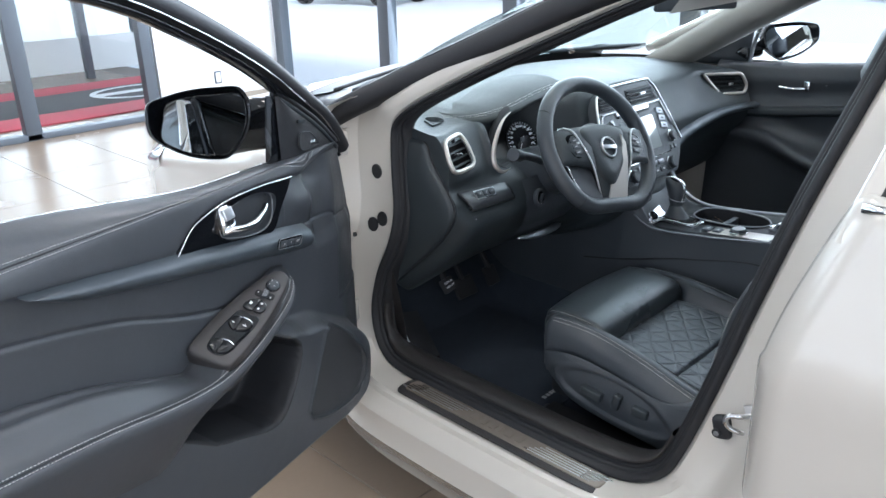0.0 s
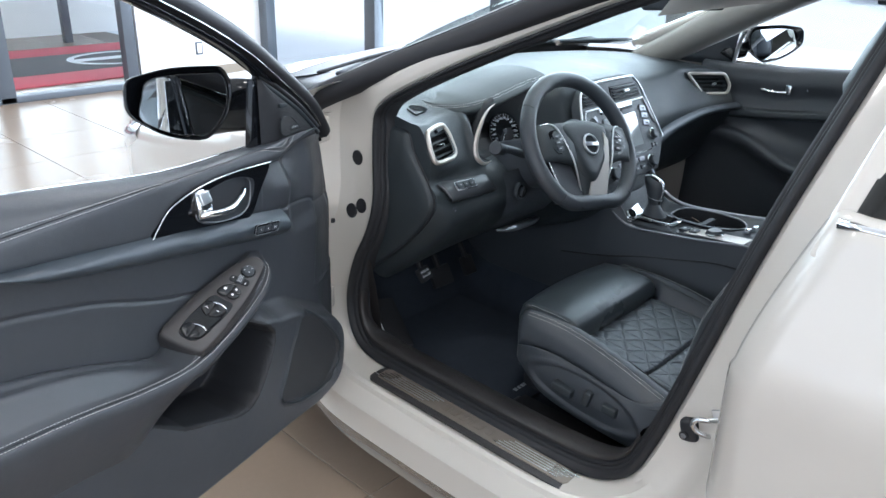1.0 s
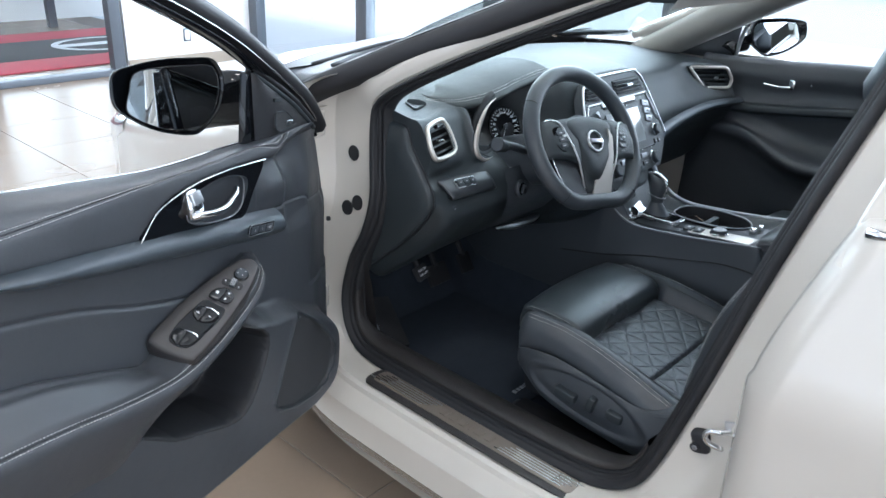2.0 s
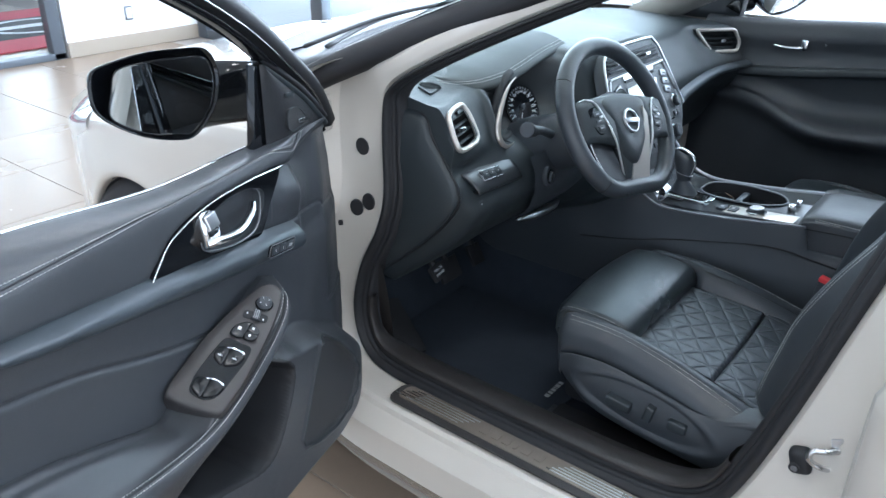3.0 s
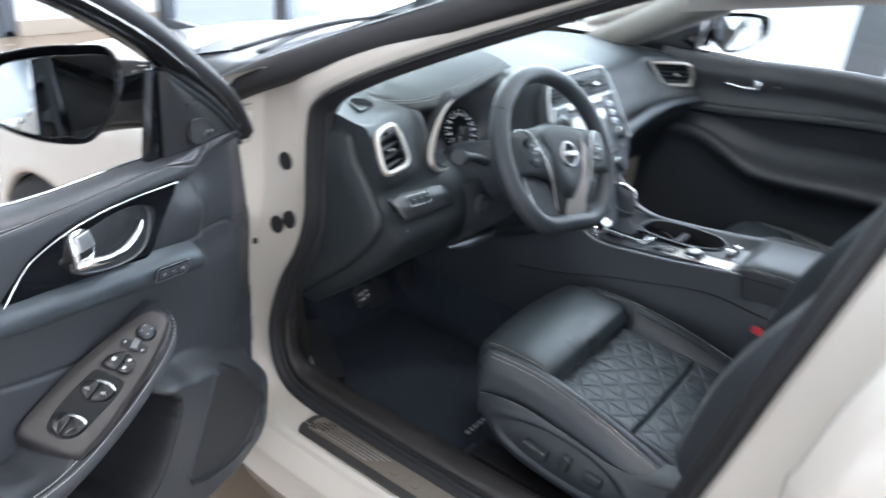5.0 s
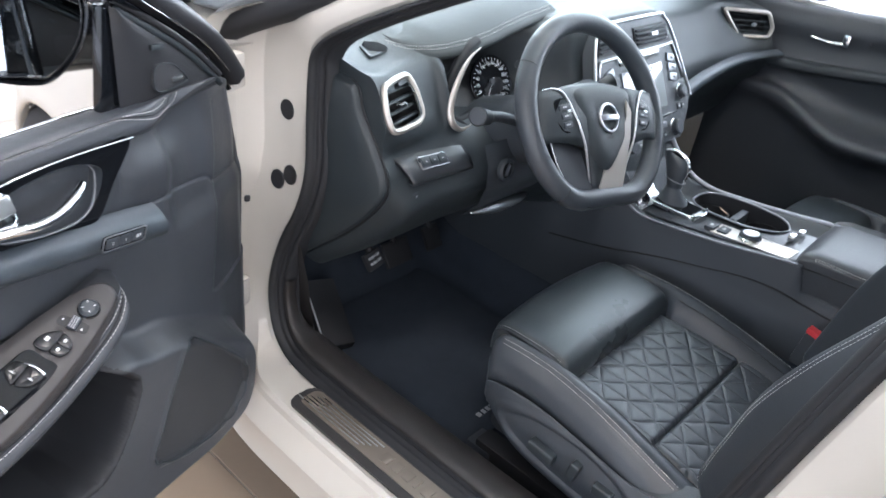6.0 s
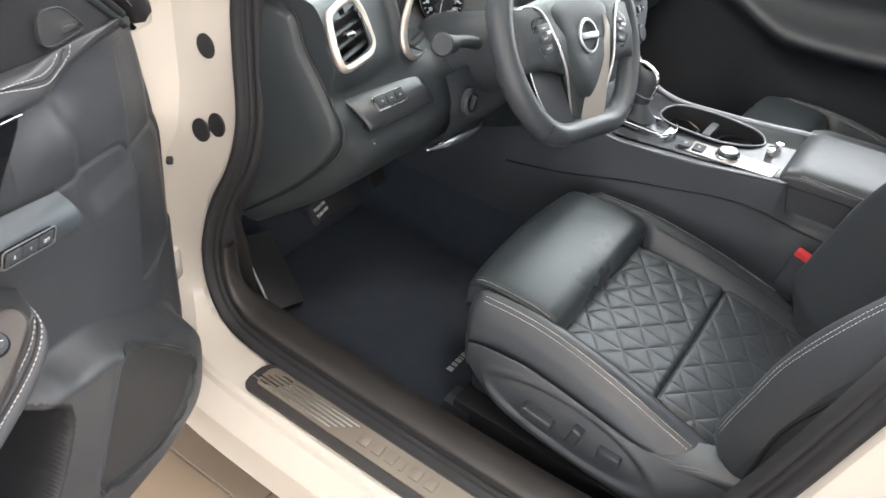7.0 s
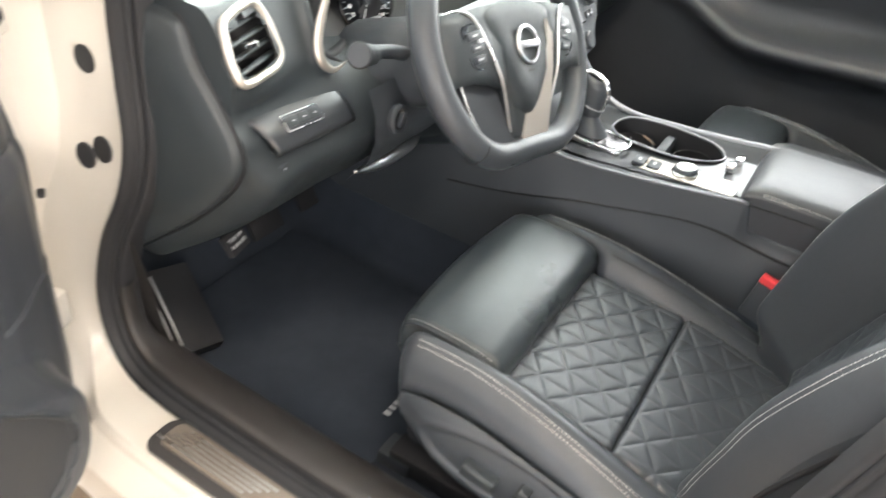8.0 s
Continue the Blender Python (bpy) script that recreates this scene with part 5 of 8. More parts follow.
# Door mirror
DI = DOOR.inverted()
MC = Vector((-1.145, 0.205, 1.040))
mn = Vector((0.065, -0.984, 0.166)).normalized()
mx = Vector((0, 0, 1)).cross(mn).normalized()
my = mn.cross(mx)
MF = DI @ frame_of(MC, mx, my, mn)
MM = MF @ pose(0, 0, 0, 0, -7, 0) @ Matrix.Diagonal((0.94, 1, 1, 1))
glass_line = smooth_line([(-0.079, 0.055), (-0.026, 0.060), (0.030, 0.057), (0.086, 0.049), (0.095, 0.012), (0.075, -0.033), (0.030, -0.066), (0.0, -0.061), (-0.036, -0.055), (-0.078, -0.036), (-0.108, -0.010), (-0.096, 0.025)], 4, closed=True)
rim_line = smooth_line([(-0.122, 0.060), (-0.088, 0.069), (-0.024, 0.075), (0.040, 0.072), (0.090, 0.064), (0.106, 0.028), (0.097, -0.010), (0.078, -0.040), (0.036, -0.071), (0.0, -0.073), (-0.056, -0.056), (-0.103, -0.028), (-0.131, 0.0), (-0.132, 0.032)], 4, closed=True)
plate("mirror_glass", [tuple(p) for p in glass_line], 0.003, MIRROR, front_door, MM @ pose(0, 0, -0.001, 0, 0, 0), 0.0008, "driver door mirror glass")
shell = []
for k, z, r in ((0.0, -0.026, 0.60), (0.0, -0.024, 0.86), (0.0, 0.006, 0.975), (0.0, 0.007, 0.99), (0.001, -0.006, 0.995), (0.010, -0.045, 0.93), (0.024, -0.08, 0.78), (0.034, -0.102, 0.55), (0.036, -0.112, 0.3), (0.036, -0.114, 0.02)):
    shell.append([MM @ Vector((k + p[0] * r, p[1] * r, z)) for p in rim_line])
solid("mirror_housing", shell, closed_u=True, material=GLOSS_BLACK, parent=front_door, label="gloss black door mirror housing")
tube("glass_bezel", [MM @ Vector((p[0], p[1], 0.001)) for p in glass_line], 0.0013, GLOSS_BLACK, front_door, n=1, sides=6, closed=True)
foot = []
foot_line = smooth_line([MF @ Vector((0.060, -0.012, -0.062)), MF @ Vector((0.120, -0.018, -0.064)), MF @ Vector((0.165, -0.024, -0.040)), MF @ Vector((0.195, -0.030, 0.005)), Vector((0.085, -0.045, 1.022))], 4)
for k, c_ in zip(np.linspace(0, 1, len(foot_line)), foot_line):
    h_, d_ = 0.066 - 0.016 * k, 0.036 - 0.006 * k
    foot.append([(c_[0], c_[1] + d_ * math.copysign(abs(math.cos(w)) ** 0.85, math.cos(w)), c_[2] + h_ * math.copysign(abs(math.sin(w)) ** 0.85, math.sin(w))) for w in np.linspace(0, 2 * math.pi, 24, endpoint=False)])
solid("mirror_foot", foot, closed_u=True, material=GLOSS_BLACK, parent=front_door)

# Check strap and hinges between door and pillar
for z in (0.95, 0.52):
    block("door_hinge", (0.05, 0.04, 0.06), PAINT, front_door, pose(-0.02, -0.035, z, 0, 0, 0), 0.008, 2)
block("check_strap", (0.012, 0.010, 0.009), RUBBER, front_door, pose(-0.008, 0.010, 0.738, 0, 0, 30), 0.003, 2)

# ---- car: centre console ----
rows = []
for y in np.concatenate([np.linspace(0.46, -0.585, 150), np.linspace(-0.60, -1.0, 12)]):
    k = min(1.0, max(0.0, (-y - 0.17) / 0.43))
    xl, xr = -0.128 + 0.040 * k, 0.095 + 0.012 * k
    zt = 0.655 + 0.012 * k - 0.05 * float(ease(-y, 0.585, 0.60))
    lift = 0.09 * (1 - float(ease(k, 0.0, 0.22))) - 0.14 * float(ease(y, -0.17, 0.10))
    rows.append(smooth_line([(xl - 0.020, y, 0.28), (xl - 0.024, y, 0.50), (xl - 0.014, y, 0.58), (xl - 0.004, y, zt - 0.012 + lift * 0.6), (xl, y, zt + lift * 0.7), (xl + 0.010, y, zt + 0.002 + lift), (xl + 0.03, y, zt - 0.006 + lift), (0.0, y, zt - 0.010 + lift),
                             (xr - 0.045, y, zt - 0.004 + lift), (xr - 0.012, y, zt + 0.016 + lift), (xr, y, zt + 0.020 + lift * 0.8), (xr + 0.010, y, zt + 0.010), (xr + 0.025, y, 0.55), (xr + 0.03, y, 0.28)], 9))
loop_c = smooth_line([(0.028, -0.300), (0.058, -0.298), (0.080, -0.318), (0.088, -0.36), (0.086, -0.42), (0.074, -0.478), (0.050, -0.508), (0.020, -0.495), (0.000, -0.45), (-0.004, -0.40), (0.004, -0.33)], 5, closed=True)
cv, cf = without(*skin(rows), loop_c, (0, 1), -0.001, 0.56)
console = part("centre_console", mesh_of("centre_console", cv, [tuple(reversed(q)) for q in cf]), PLASTIC, car, "black centre console with gear selector and cup holders")
console_tree = BVHTree.FromPolygons([tuple(v) for v in cv], cf)


def deck_height(x, y):
    """Height of the console's top at (x, y), or of its rim where it is open."""
    hit_ = console_tree.find_nearest(Vector((x, y, 0.70)))[0]
    return hit_.z

tube("console_rail", [(0.090, -0.175, 0.775), (0.092, -0.215, 0.728), (0.093, -0.26, 0.694), (0.095, -0.32, 0.681), (0.099, -0.42, 0.682), (0.103, -0.52, 0.683), (0.106, -0.585, 0.687)], 0.0060, SATIN_DARK, console, n=8, sides=8, label="dark satin console rail")
tube("console_edge", [(-0.127, -0.20, 0.690), (-0.124, -0.25, 0.662), (-0.118, -0.33, 0.661), (-0.106, -0.45, 0.665), (-0.090, -0.585, 0.669)], 0.0028, SATIN_DARK, console, n=8, sides=6)
seam_line = []
for y, z in ((-0.06, 0.520), (-0.21, 0.556), (-0.38, 0.598), (-0.52, 0.622), (-0.69, 0.637), (-0.95, 0.640)):
    place = console_tree.find_nearest(Vector((-0.20, y, z)))[0]
    seam_line.append((place.x - 0.0002, place.y, place.z))
tube("console_seam", seam_line, 0.0022, DARK, console, n=8, sides=6)
# gloss top plate
top = [[(x, y, 0.6605 + 0.012 * (-y - 0.17) / 0.43 - 0.004 * math.sin(math.pi * (x + 0.115) / 0.17)) for x in np.linspace(-0.113 + 0.04 * (-y - 0.17) / 0.43, 0.052, 50)] for y in np.linspace(-0.215, -0.575, 90)]
tv, tf = without(*skin(top), loop_c, (0, 1), -0.001)
part("console_top", mesh_of("console_top", tv, tf), SATIN_BLACK, console)
# start button plinth between stack and selector
plinth = [[(x, y, z) for x in np.linspace(-0.118, -0.02, 7)] for y, z in ((-0.185, 0.735), (-0.205, 0.705), (-0.228, 0.680), (-0.250, 0.668))]
solid("start_plinth", plinth, material=SATIN, parent=console)
disc("start_button", 0.0155, 0.008, CHROME, console, frame_of((-0.085, -0.235, 0.680), Vector((1, 0, 0)), Vector((0, 0.75, 0.66)).normalized(), Vector((0, -0.66, 0.75)).normalized()), 28, 0.002)
disc("button_face", 0.0125, 0.004, GLOSS_BLACK, console, frame_of((-0.085, -0.2385, 0.6845), Vector((1, 0, 0)), Vector((0, 0.75, 0.66)).normalized(), Vector((0, -0.66, 0.75)).normalized()), 28, 0.001)
# gear selector
gate = plate("selector_gate", rounded(0.075, 0.12, 0.012), 0.006, SATIN, console, pose(-0.022, -0.285, 0.6650, 2), 0.0015)
plate("gate_slot", rounded(0.055, 0.10, 0.010), 0.003, GLOSS_BLACK, console, pose(-0.022, -0.285, 0.6690, 2), 0.0006)
boot = [[(-0.018 + r * math.cos(a) * 0.85, -0.272 + 0.01 * k + r * math.sin(a), z) for a in np.linspace(0, 2 * math.pi, 24, endpoint=False)] for k, r, z in ((0, 0.036, 0.668), (0.2, 0.030, 0.678), (0.5, 0.021, 0.692), (0.8, 0.016, 0.702))]
solid("selector_boot", boot, closed_u=True, material=LEATHER, parent=console)
knob = []
for z, a, b, oy in ((0.690, 0.012, 0.015, 0), (0.700, 0.0135, 0.018, 0), (0.718, 0.0150, 0.021, 0.002), (0.738, 0.0165, 0.025, 0.005), (0.755, 0.0175, 0.029, 0.008), (0.767, 0.0155, 0.027, 0.010), (0.773, 0.008, 0.017, 0.012)):
    knob.append([(-0.012 + a * math.cos(t), -0.263 + oy + b * math.sin(t), z + 0.006 * math.sin(t)) for t in np.linspace(0, 2 * math.pi, 24, endpoint=False)])
solid("selector_knob", knob, closed_u=True, material=LEATHER, parent=console, label="leather gear knob with chrome cap")
tube("knob_cap", [(-0.012, -0.226, 0.774), (-0.012, -0.250, 0.7785), (-0.012, -0.277, 0.7665), (-0.013, -0.287, 0.745), (-0.013, -0.281, 0.715)], 0.0062, CHROME, console, n=8, sides=10, flat=0.5)
tube("knob_band", [(-0.012 + 0.0165 * math.cos(t), -0.262 + 0.0225 * math.sin(t), 0.718 + 0.004 * math.sin(t)) for t in np.linspace(0, 2 * math.pi, 20, endpoint=False)], 0.0012, SATIN_DARK, console, n=1, sides=6, closed=True)
tube("gate_trim", [(-0.060, -0.235, 0.671), (-0.062, -0.29, 0.671), (-0.058, -0.34, 0.671), (-0.022, -0.352, 0.671), (0.014, -0.34, 0.671)], 0.0025, CHROME, console, n=6, sides=6)
# cup holders inside a chrome loop
tube("cup_ring", [(x, y, max(0.668, deck_height(x, y)) + 0.002) for x, y in loop_c], 0.0024, SATIN_DARK, console, n=1, sides=8, closed=True, label="chrome cup holder ring")
cc = loop_c.mean(0)
well = [[(cc[0] + (x - cc[0]) * k, cc[1] + (y - cc[1]) * k, z if k < 1 else max(0.668, deck_height(x, y)) + 0.001) for x, y in loop_c] for k, z in ((1.0, 0.0), (0.96, 0.655), (0.92, 0.60), (0.86, 0.590), (0.02, 0.590))]
solid("cup_well", well, closed_u=True, material=DARK, parent=console)
for cy in (-0.345, -0.455):
    disc("cup_liner", 0.036, 0.05, RUBBER, console, Matrix.Translation((0.042, cy, 0.630)), 32, 0.002, inner=0.032)
block("cup_divider", (0.07, 0.018, 0.045), PLASTIC, console, pose(0.042, -0.402, 0.648), 0.006, 2)
# dial and buttons beside the holders
disc("drive_dial", 0.021, 0.014, PLASTIC, console, Matrix.Translation((-0.054, -0.465, 0.674)), 36, 0.003)
disc("dial_ring", 0.0232, 0.009, CHROME, console, Matrix.Translation((-0.054, -0.465, 0.670)), 36, 0.002, inner=0.020)
disc("dial_face", 0.0165, 0.003, SATIN, console, Matrix.Translation((-0.054, -0.465, 0.6815)), 36, 0.001)
for k in range(2):
    block("console_button", (0.030, 0.022, 0.008), PLASTIC, console, pose(-0.056, -0.385 - 0.027 * k, 0.6675), 0.003, 2)
    block("button_print", (0.010, 0.006, 0.0004), FAINT, console, pose(-0.056, -0.385 - 0.027 * k, 0.6718), 0, 1)
block("dial_plate", (0.052, 0.165, 0.003), SILVER_TRIM, console, pose(-0.056, -0.475, 0.6665, -1.5, 0, -4), 0.0012, 2)
for x, y in ((0.005, -0.528), (0.038, -0.535)):
    block("seat_heater_switch", (0.020, 0.014, 0.016), CHROME, console, pose(x, y, 0.676), 0.003, 2)
# armrest box
rows = []
for y, z1, a in ((-0.572, 0.655, 0.090), (-0.566, 0.672, 0.098), (-0.575, 0.688, 0.102), (-0.60, 0.696, 0.104), (-0.70, 0.700, 0.105), (-0.80, 0.703, 0.105), (-0.88, 0.704, 0.105)):
    rows.append(smooth_line([(0.022 - a, y, 0.45), (0.022 - a - 0.002, y, z1 - 0.035), (0.022 - a + 0.002, y, z1 - 0.012), (0.022 - a + 0.014, y, z1 - 0.001), (0.022 - 0.5 * a, y, z1 + 0.003), (0.022, y, z1 + 0.004), (0.022 + 0.5 * a, y, z1 + 0.003), (0.022 + a - 0.014, y, z1 - 0.001), (0.022 + a, y, z1 - 0.015), (0.022 + a, y, 0.45)], 4))
armrest = solid("armrest", rows, material=LEATHER_LIGHT, parent=console, label="padded leather centre armrest", flip=True)
face = [[(x, y, z) for x in np.linspace(-0.078, 0.122, 9)] for y, z in ((-0.560, 0.45), (-0.560, 0.60), (-0.562, 0.652), (-0.572, 0.658))]
solid("armrest_front", face, material=PLASTIC, parent=console)
for off in (0.012, 0.016):
    stitches("stitching", [(0.022 - 0.105 + 0.0035 - 0.0008, y, 0.702 - off) for y in (-0.60, -0.68, -0.76, -0.86)], console, normal=(-0.9, 0, 0.4))
tube("armrest_seam", [(-0.0835, -0.578, 0.662), (-0.0840, -0.65, 0.668), (-0.0845, -0.75, 0.670), (-0.0845, -0.87, 0.671)], 0.0018, DARK, console, n=4, sides=5)
disc("lid_stud", 0.004, 0.004, CHROME, console, Matrix.Translation((-0.084, -0.585, 0.648)) @ Matrix.Rotation(radians(-90), 4, "Y"), 14, 0.001)
tag_card = tagged(block("paper_tag", (0.030, 0.020, 0.001), TAG, None, pose(0.030, -0.372, 0.655, 30, 15, 30), 0.0002, 1), "small brown card tag with a hole in the cup holder", "tag")



def settle(ob):
    """Lower a console piece onto the deck, which falls towards the dashboard."""
    n = len(ob.data.vertices)
    co = np.empty(3 * n)
    ob.data.vertices.foreach_get("co", co)
    co = co.reshape(n, 3)
    co[:, 2] += np.interp(-co[:, 1], (0.15, 0.31, 0.43, 0.56), (-0.017, -0.017, -0.012, 0.0)) * ease(co[:, 2], 0.56, 0.63) * ease(0.06 - co[:, 1], 0.0, 0.1)
    ob.data.vertices.foreach_set("co", co.ravel())
    ob.data.update()


for piece in (console, *console.children):
    settle(piece)

# ---- car: far door, seen from inside ----
rows = []
for y in np.linspace(0.02, -0.90, 50):
    b = 0.968 + 0.032 * float(ease(-y, 0.05, 0.6))
    st0, st1 = 0.795 + 0.065 * float(ease(-y, 0.05, 0.75)), 0.826 + 0.060 * float(ease(-y, 0.05, 0.75))
    arm = 0.68 + 0.02 * float(ease(-y, 0.4, 0.8)) + 0.07 * (1 - float(ease(-y, 0.12, 0.42)))
    out = float(ease(-y, 0.16, 0.40))
    rows.append(smooth_line([(0.800, y, b + 0.002), (0.785, y, b + 0.004), (0.762, y, b - 0.012), (0.750, y, b - 0.05), (0.760, y, b - 0.09), (0.750, y, st1), (0.740, y, 0.5 * (st0 + st1)), (0.750, y, st0), (0.765, y, arm + 0.06), (0.755 - 0.03 * out, y, arm + 0.012), (0.735 - 0.06 * out, y, arm), (0.73 - 0.055 * out, y, arm - 0.03), (0.755, y, arm - 0.08), (0.750, y, 0.50), (0.735, y, 0.38), (0.75, y, 0.30)], 3))
far_door = solid("passenger_door", rows, material=LEATHER_LIGHT, parent=car, label="closed passenger door with black leather trim", flip=True)
rows = []
for y in np.linspace(-0.06, -0.88, 30):
    st0, st1 = 0.792 + 0.065 * float(ease(-y, 0.05, 0.75)), 0.830 + 0.060 * float(ease(-y, 0.05, 0.75))
    rows.append(smooth_line([(0.752, y, st0), (0.735, y, st0 + 0.008), (0.733, y, 0.5 * (st0 + st1)), (0.737, y, st1 - 0.006), (0.752, y, st1)], 4))
solid("accent_strip", rows, material=PLASTIC_SOFT, parent=far_door)
tube("pull_handle", [(0.744, -0.215, 0.905), (0.738, -0.25, 0.903), (0.736, -0.28, 0.904), (0.742, -0.305, 0.908)], 0.0055, CHROME, far_door, n=6, sides=8)
block("handle_root", (0.016, 0.020, 0.034), CHROME, far_door, pose(0.744, -0.306, 0.916), 0.005, 2)
disc("lock_pin", 0.003, 0.004, CHROME, far_door, Matrix.Translation((0.748, -0.365, 0.922)) @ Matrix.Rotation(radians(-90), 4, "Y"), 10, 0.0008)
solid("far_sail_panel", [[(0.79, 0.12 - 0.05 * k, 0.955 + 0.15 * k) if j == 0 else (0.80, -0.07 - 0.015 * k, 0.955 + 0.15 * k) for j in (0, 1)] for k in np.linspace(0, 1, 6)], material=PLASTIC, parent=far_door, thick=0.01)
tube("window_guide", [(0.805, -0.078, 0.955), (0.795, -0.092, 1.04), (0.772, -0.13, 1.12)], 0.007, SATIN, far_door, n=5, sides=8)
FM = frame_of((0.890, -0.168, 1.038), Vector((0.78, -0.62, 0)).normalized(), Vector((0, 0, 1)), Vector((-0.62, -0.78, 0)).normalized()) @ Matrix.Scale(0.86, 4)
shell = []
for z, r in ((-0.010, 0.82), (-0.004, 0.94), (0.004, 0.99), (0.0, 1.01), (-0.045, 0.97), (-0.08, 0.80), (-0.10, 0.45), (-0.104, 0.02)):
    shell.append([FM @ Vector((-p[0] * r, p[1] * r, z)) for p in rim_line])
solid("far_mirror_housing", shell, closed_u=True, material=GLOSS_BLACK, parent=far_door, label="gloss black passenger mirror housing")
plate("far_mirror_glass", [(-x, y) for x, y in glass_line[::-1]], 0.003, MIRROR, far_door, FM @ Matrix.Translation((0, 0, -0.003)), 0.0008)
tube("far_mirror_foot", [FM @ Vector((-0.09, -0.03, -0.05)), FM @ Vector((-0.14, -0.04, -0.05)), Vector((0.80, -0.05, 0.985))], 0.028, GLOSS_BLACK, far_door, n=5, sides=10)

# Floor mat with a worn woven mark, striker on the rear pillar
mat = plate("floor_mat", [tuple(p) for p in smooth_line([(-0.20, 0.20), (-0.19, 0.26), (0.15, 0.27), (0.20, 0.24), (0.21, -0.15), (0.19, -0.22), (-0.17, -0.22), (-0.20, -0.16)], 4, True)], 0.010, CARPET, None, pose(-0.435, -0.02, 0.271, 3), 0.003)
tagged(mat, "black carpet mat with a small woven pale mark", "floor mat")
for k, w in enumerate((0.020, 0.016, 0.017, 0.006, 0.020, 0.017)):
    block("woven_mark", (0.55 * w, 0.012, 0.0014), FAINT, mat, pose(-0.515 + 0.6 * (0.0, 0.025, 0.047, 0.063, 0.081, 0.105)[k], -0.200, 0.2685, 0, 0, 0), 0.0004, 1)
st_place, st_n = on_body((-0.795, -0.787, 0.600))
st = block("striker_base", (0.024, 0.030, 0.042), RUBBER, car, Matrix.Translation(st_place) @ pose(-0.008, 0, -0.004, -18), 0.0108, 4, "black and zinc door striker")
for r, d, mt in ((0.0085, 0.004, DARK), (0.0050, 0.007, SATIN_DARK)):
    disc("striker_bolt", r, d, mt, st, frame_of(st_place + Vector((-0.0215, 0.004, -0.012)), Vector((0, 1, 0)), Vector((0, 0, 1)), Vector((-1, 0, 0))), 16, 0.001)
sx0, sy0, sz0 = st_place.x, st_place.y - 0.042, st_place.z + 0.020
tube("striker_loop", [(sx0 - 0.006, sy0 - 0.006, sz0 + 0.018), (sx0 - 0.020, sy0 + 0.010, sz0 + 0.016), (sx0 - 0.026, sy0 + 0.026, sz0 + 0.013), (sx0 - 0.028, sy0 + 0.031, sz0 + 0.003), (sx0 - 0.026, sy0 + 0.025, sz0 - 0.008), (sx0 - 0.020, sy0 + 0.009, sz0 - 0.014), (sx0 - 0.006, sy0 - 0.006, sz0 - 0.018)], 0.0046, SATIN, st, n=6, sides=10)
block("striker_plate", (0.005, 0.020, 0.072), SATIN, st, Matrix.Translation((sx0 - 0.004, sy0 - 0.008, sz0)) @ pose(0, 0, 0, -18, 0, 14), 0.002, 2)

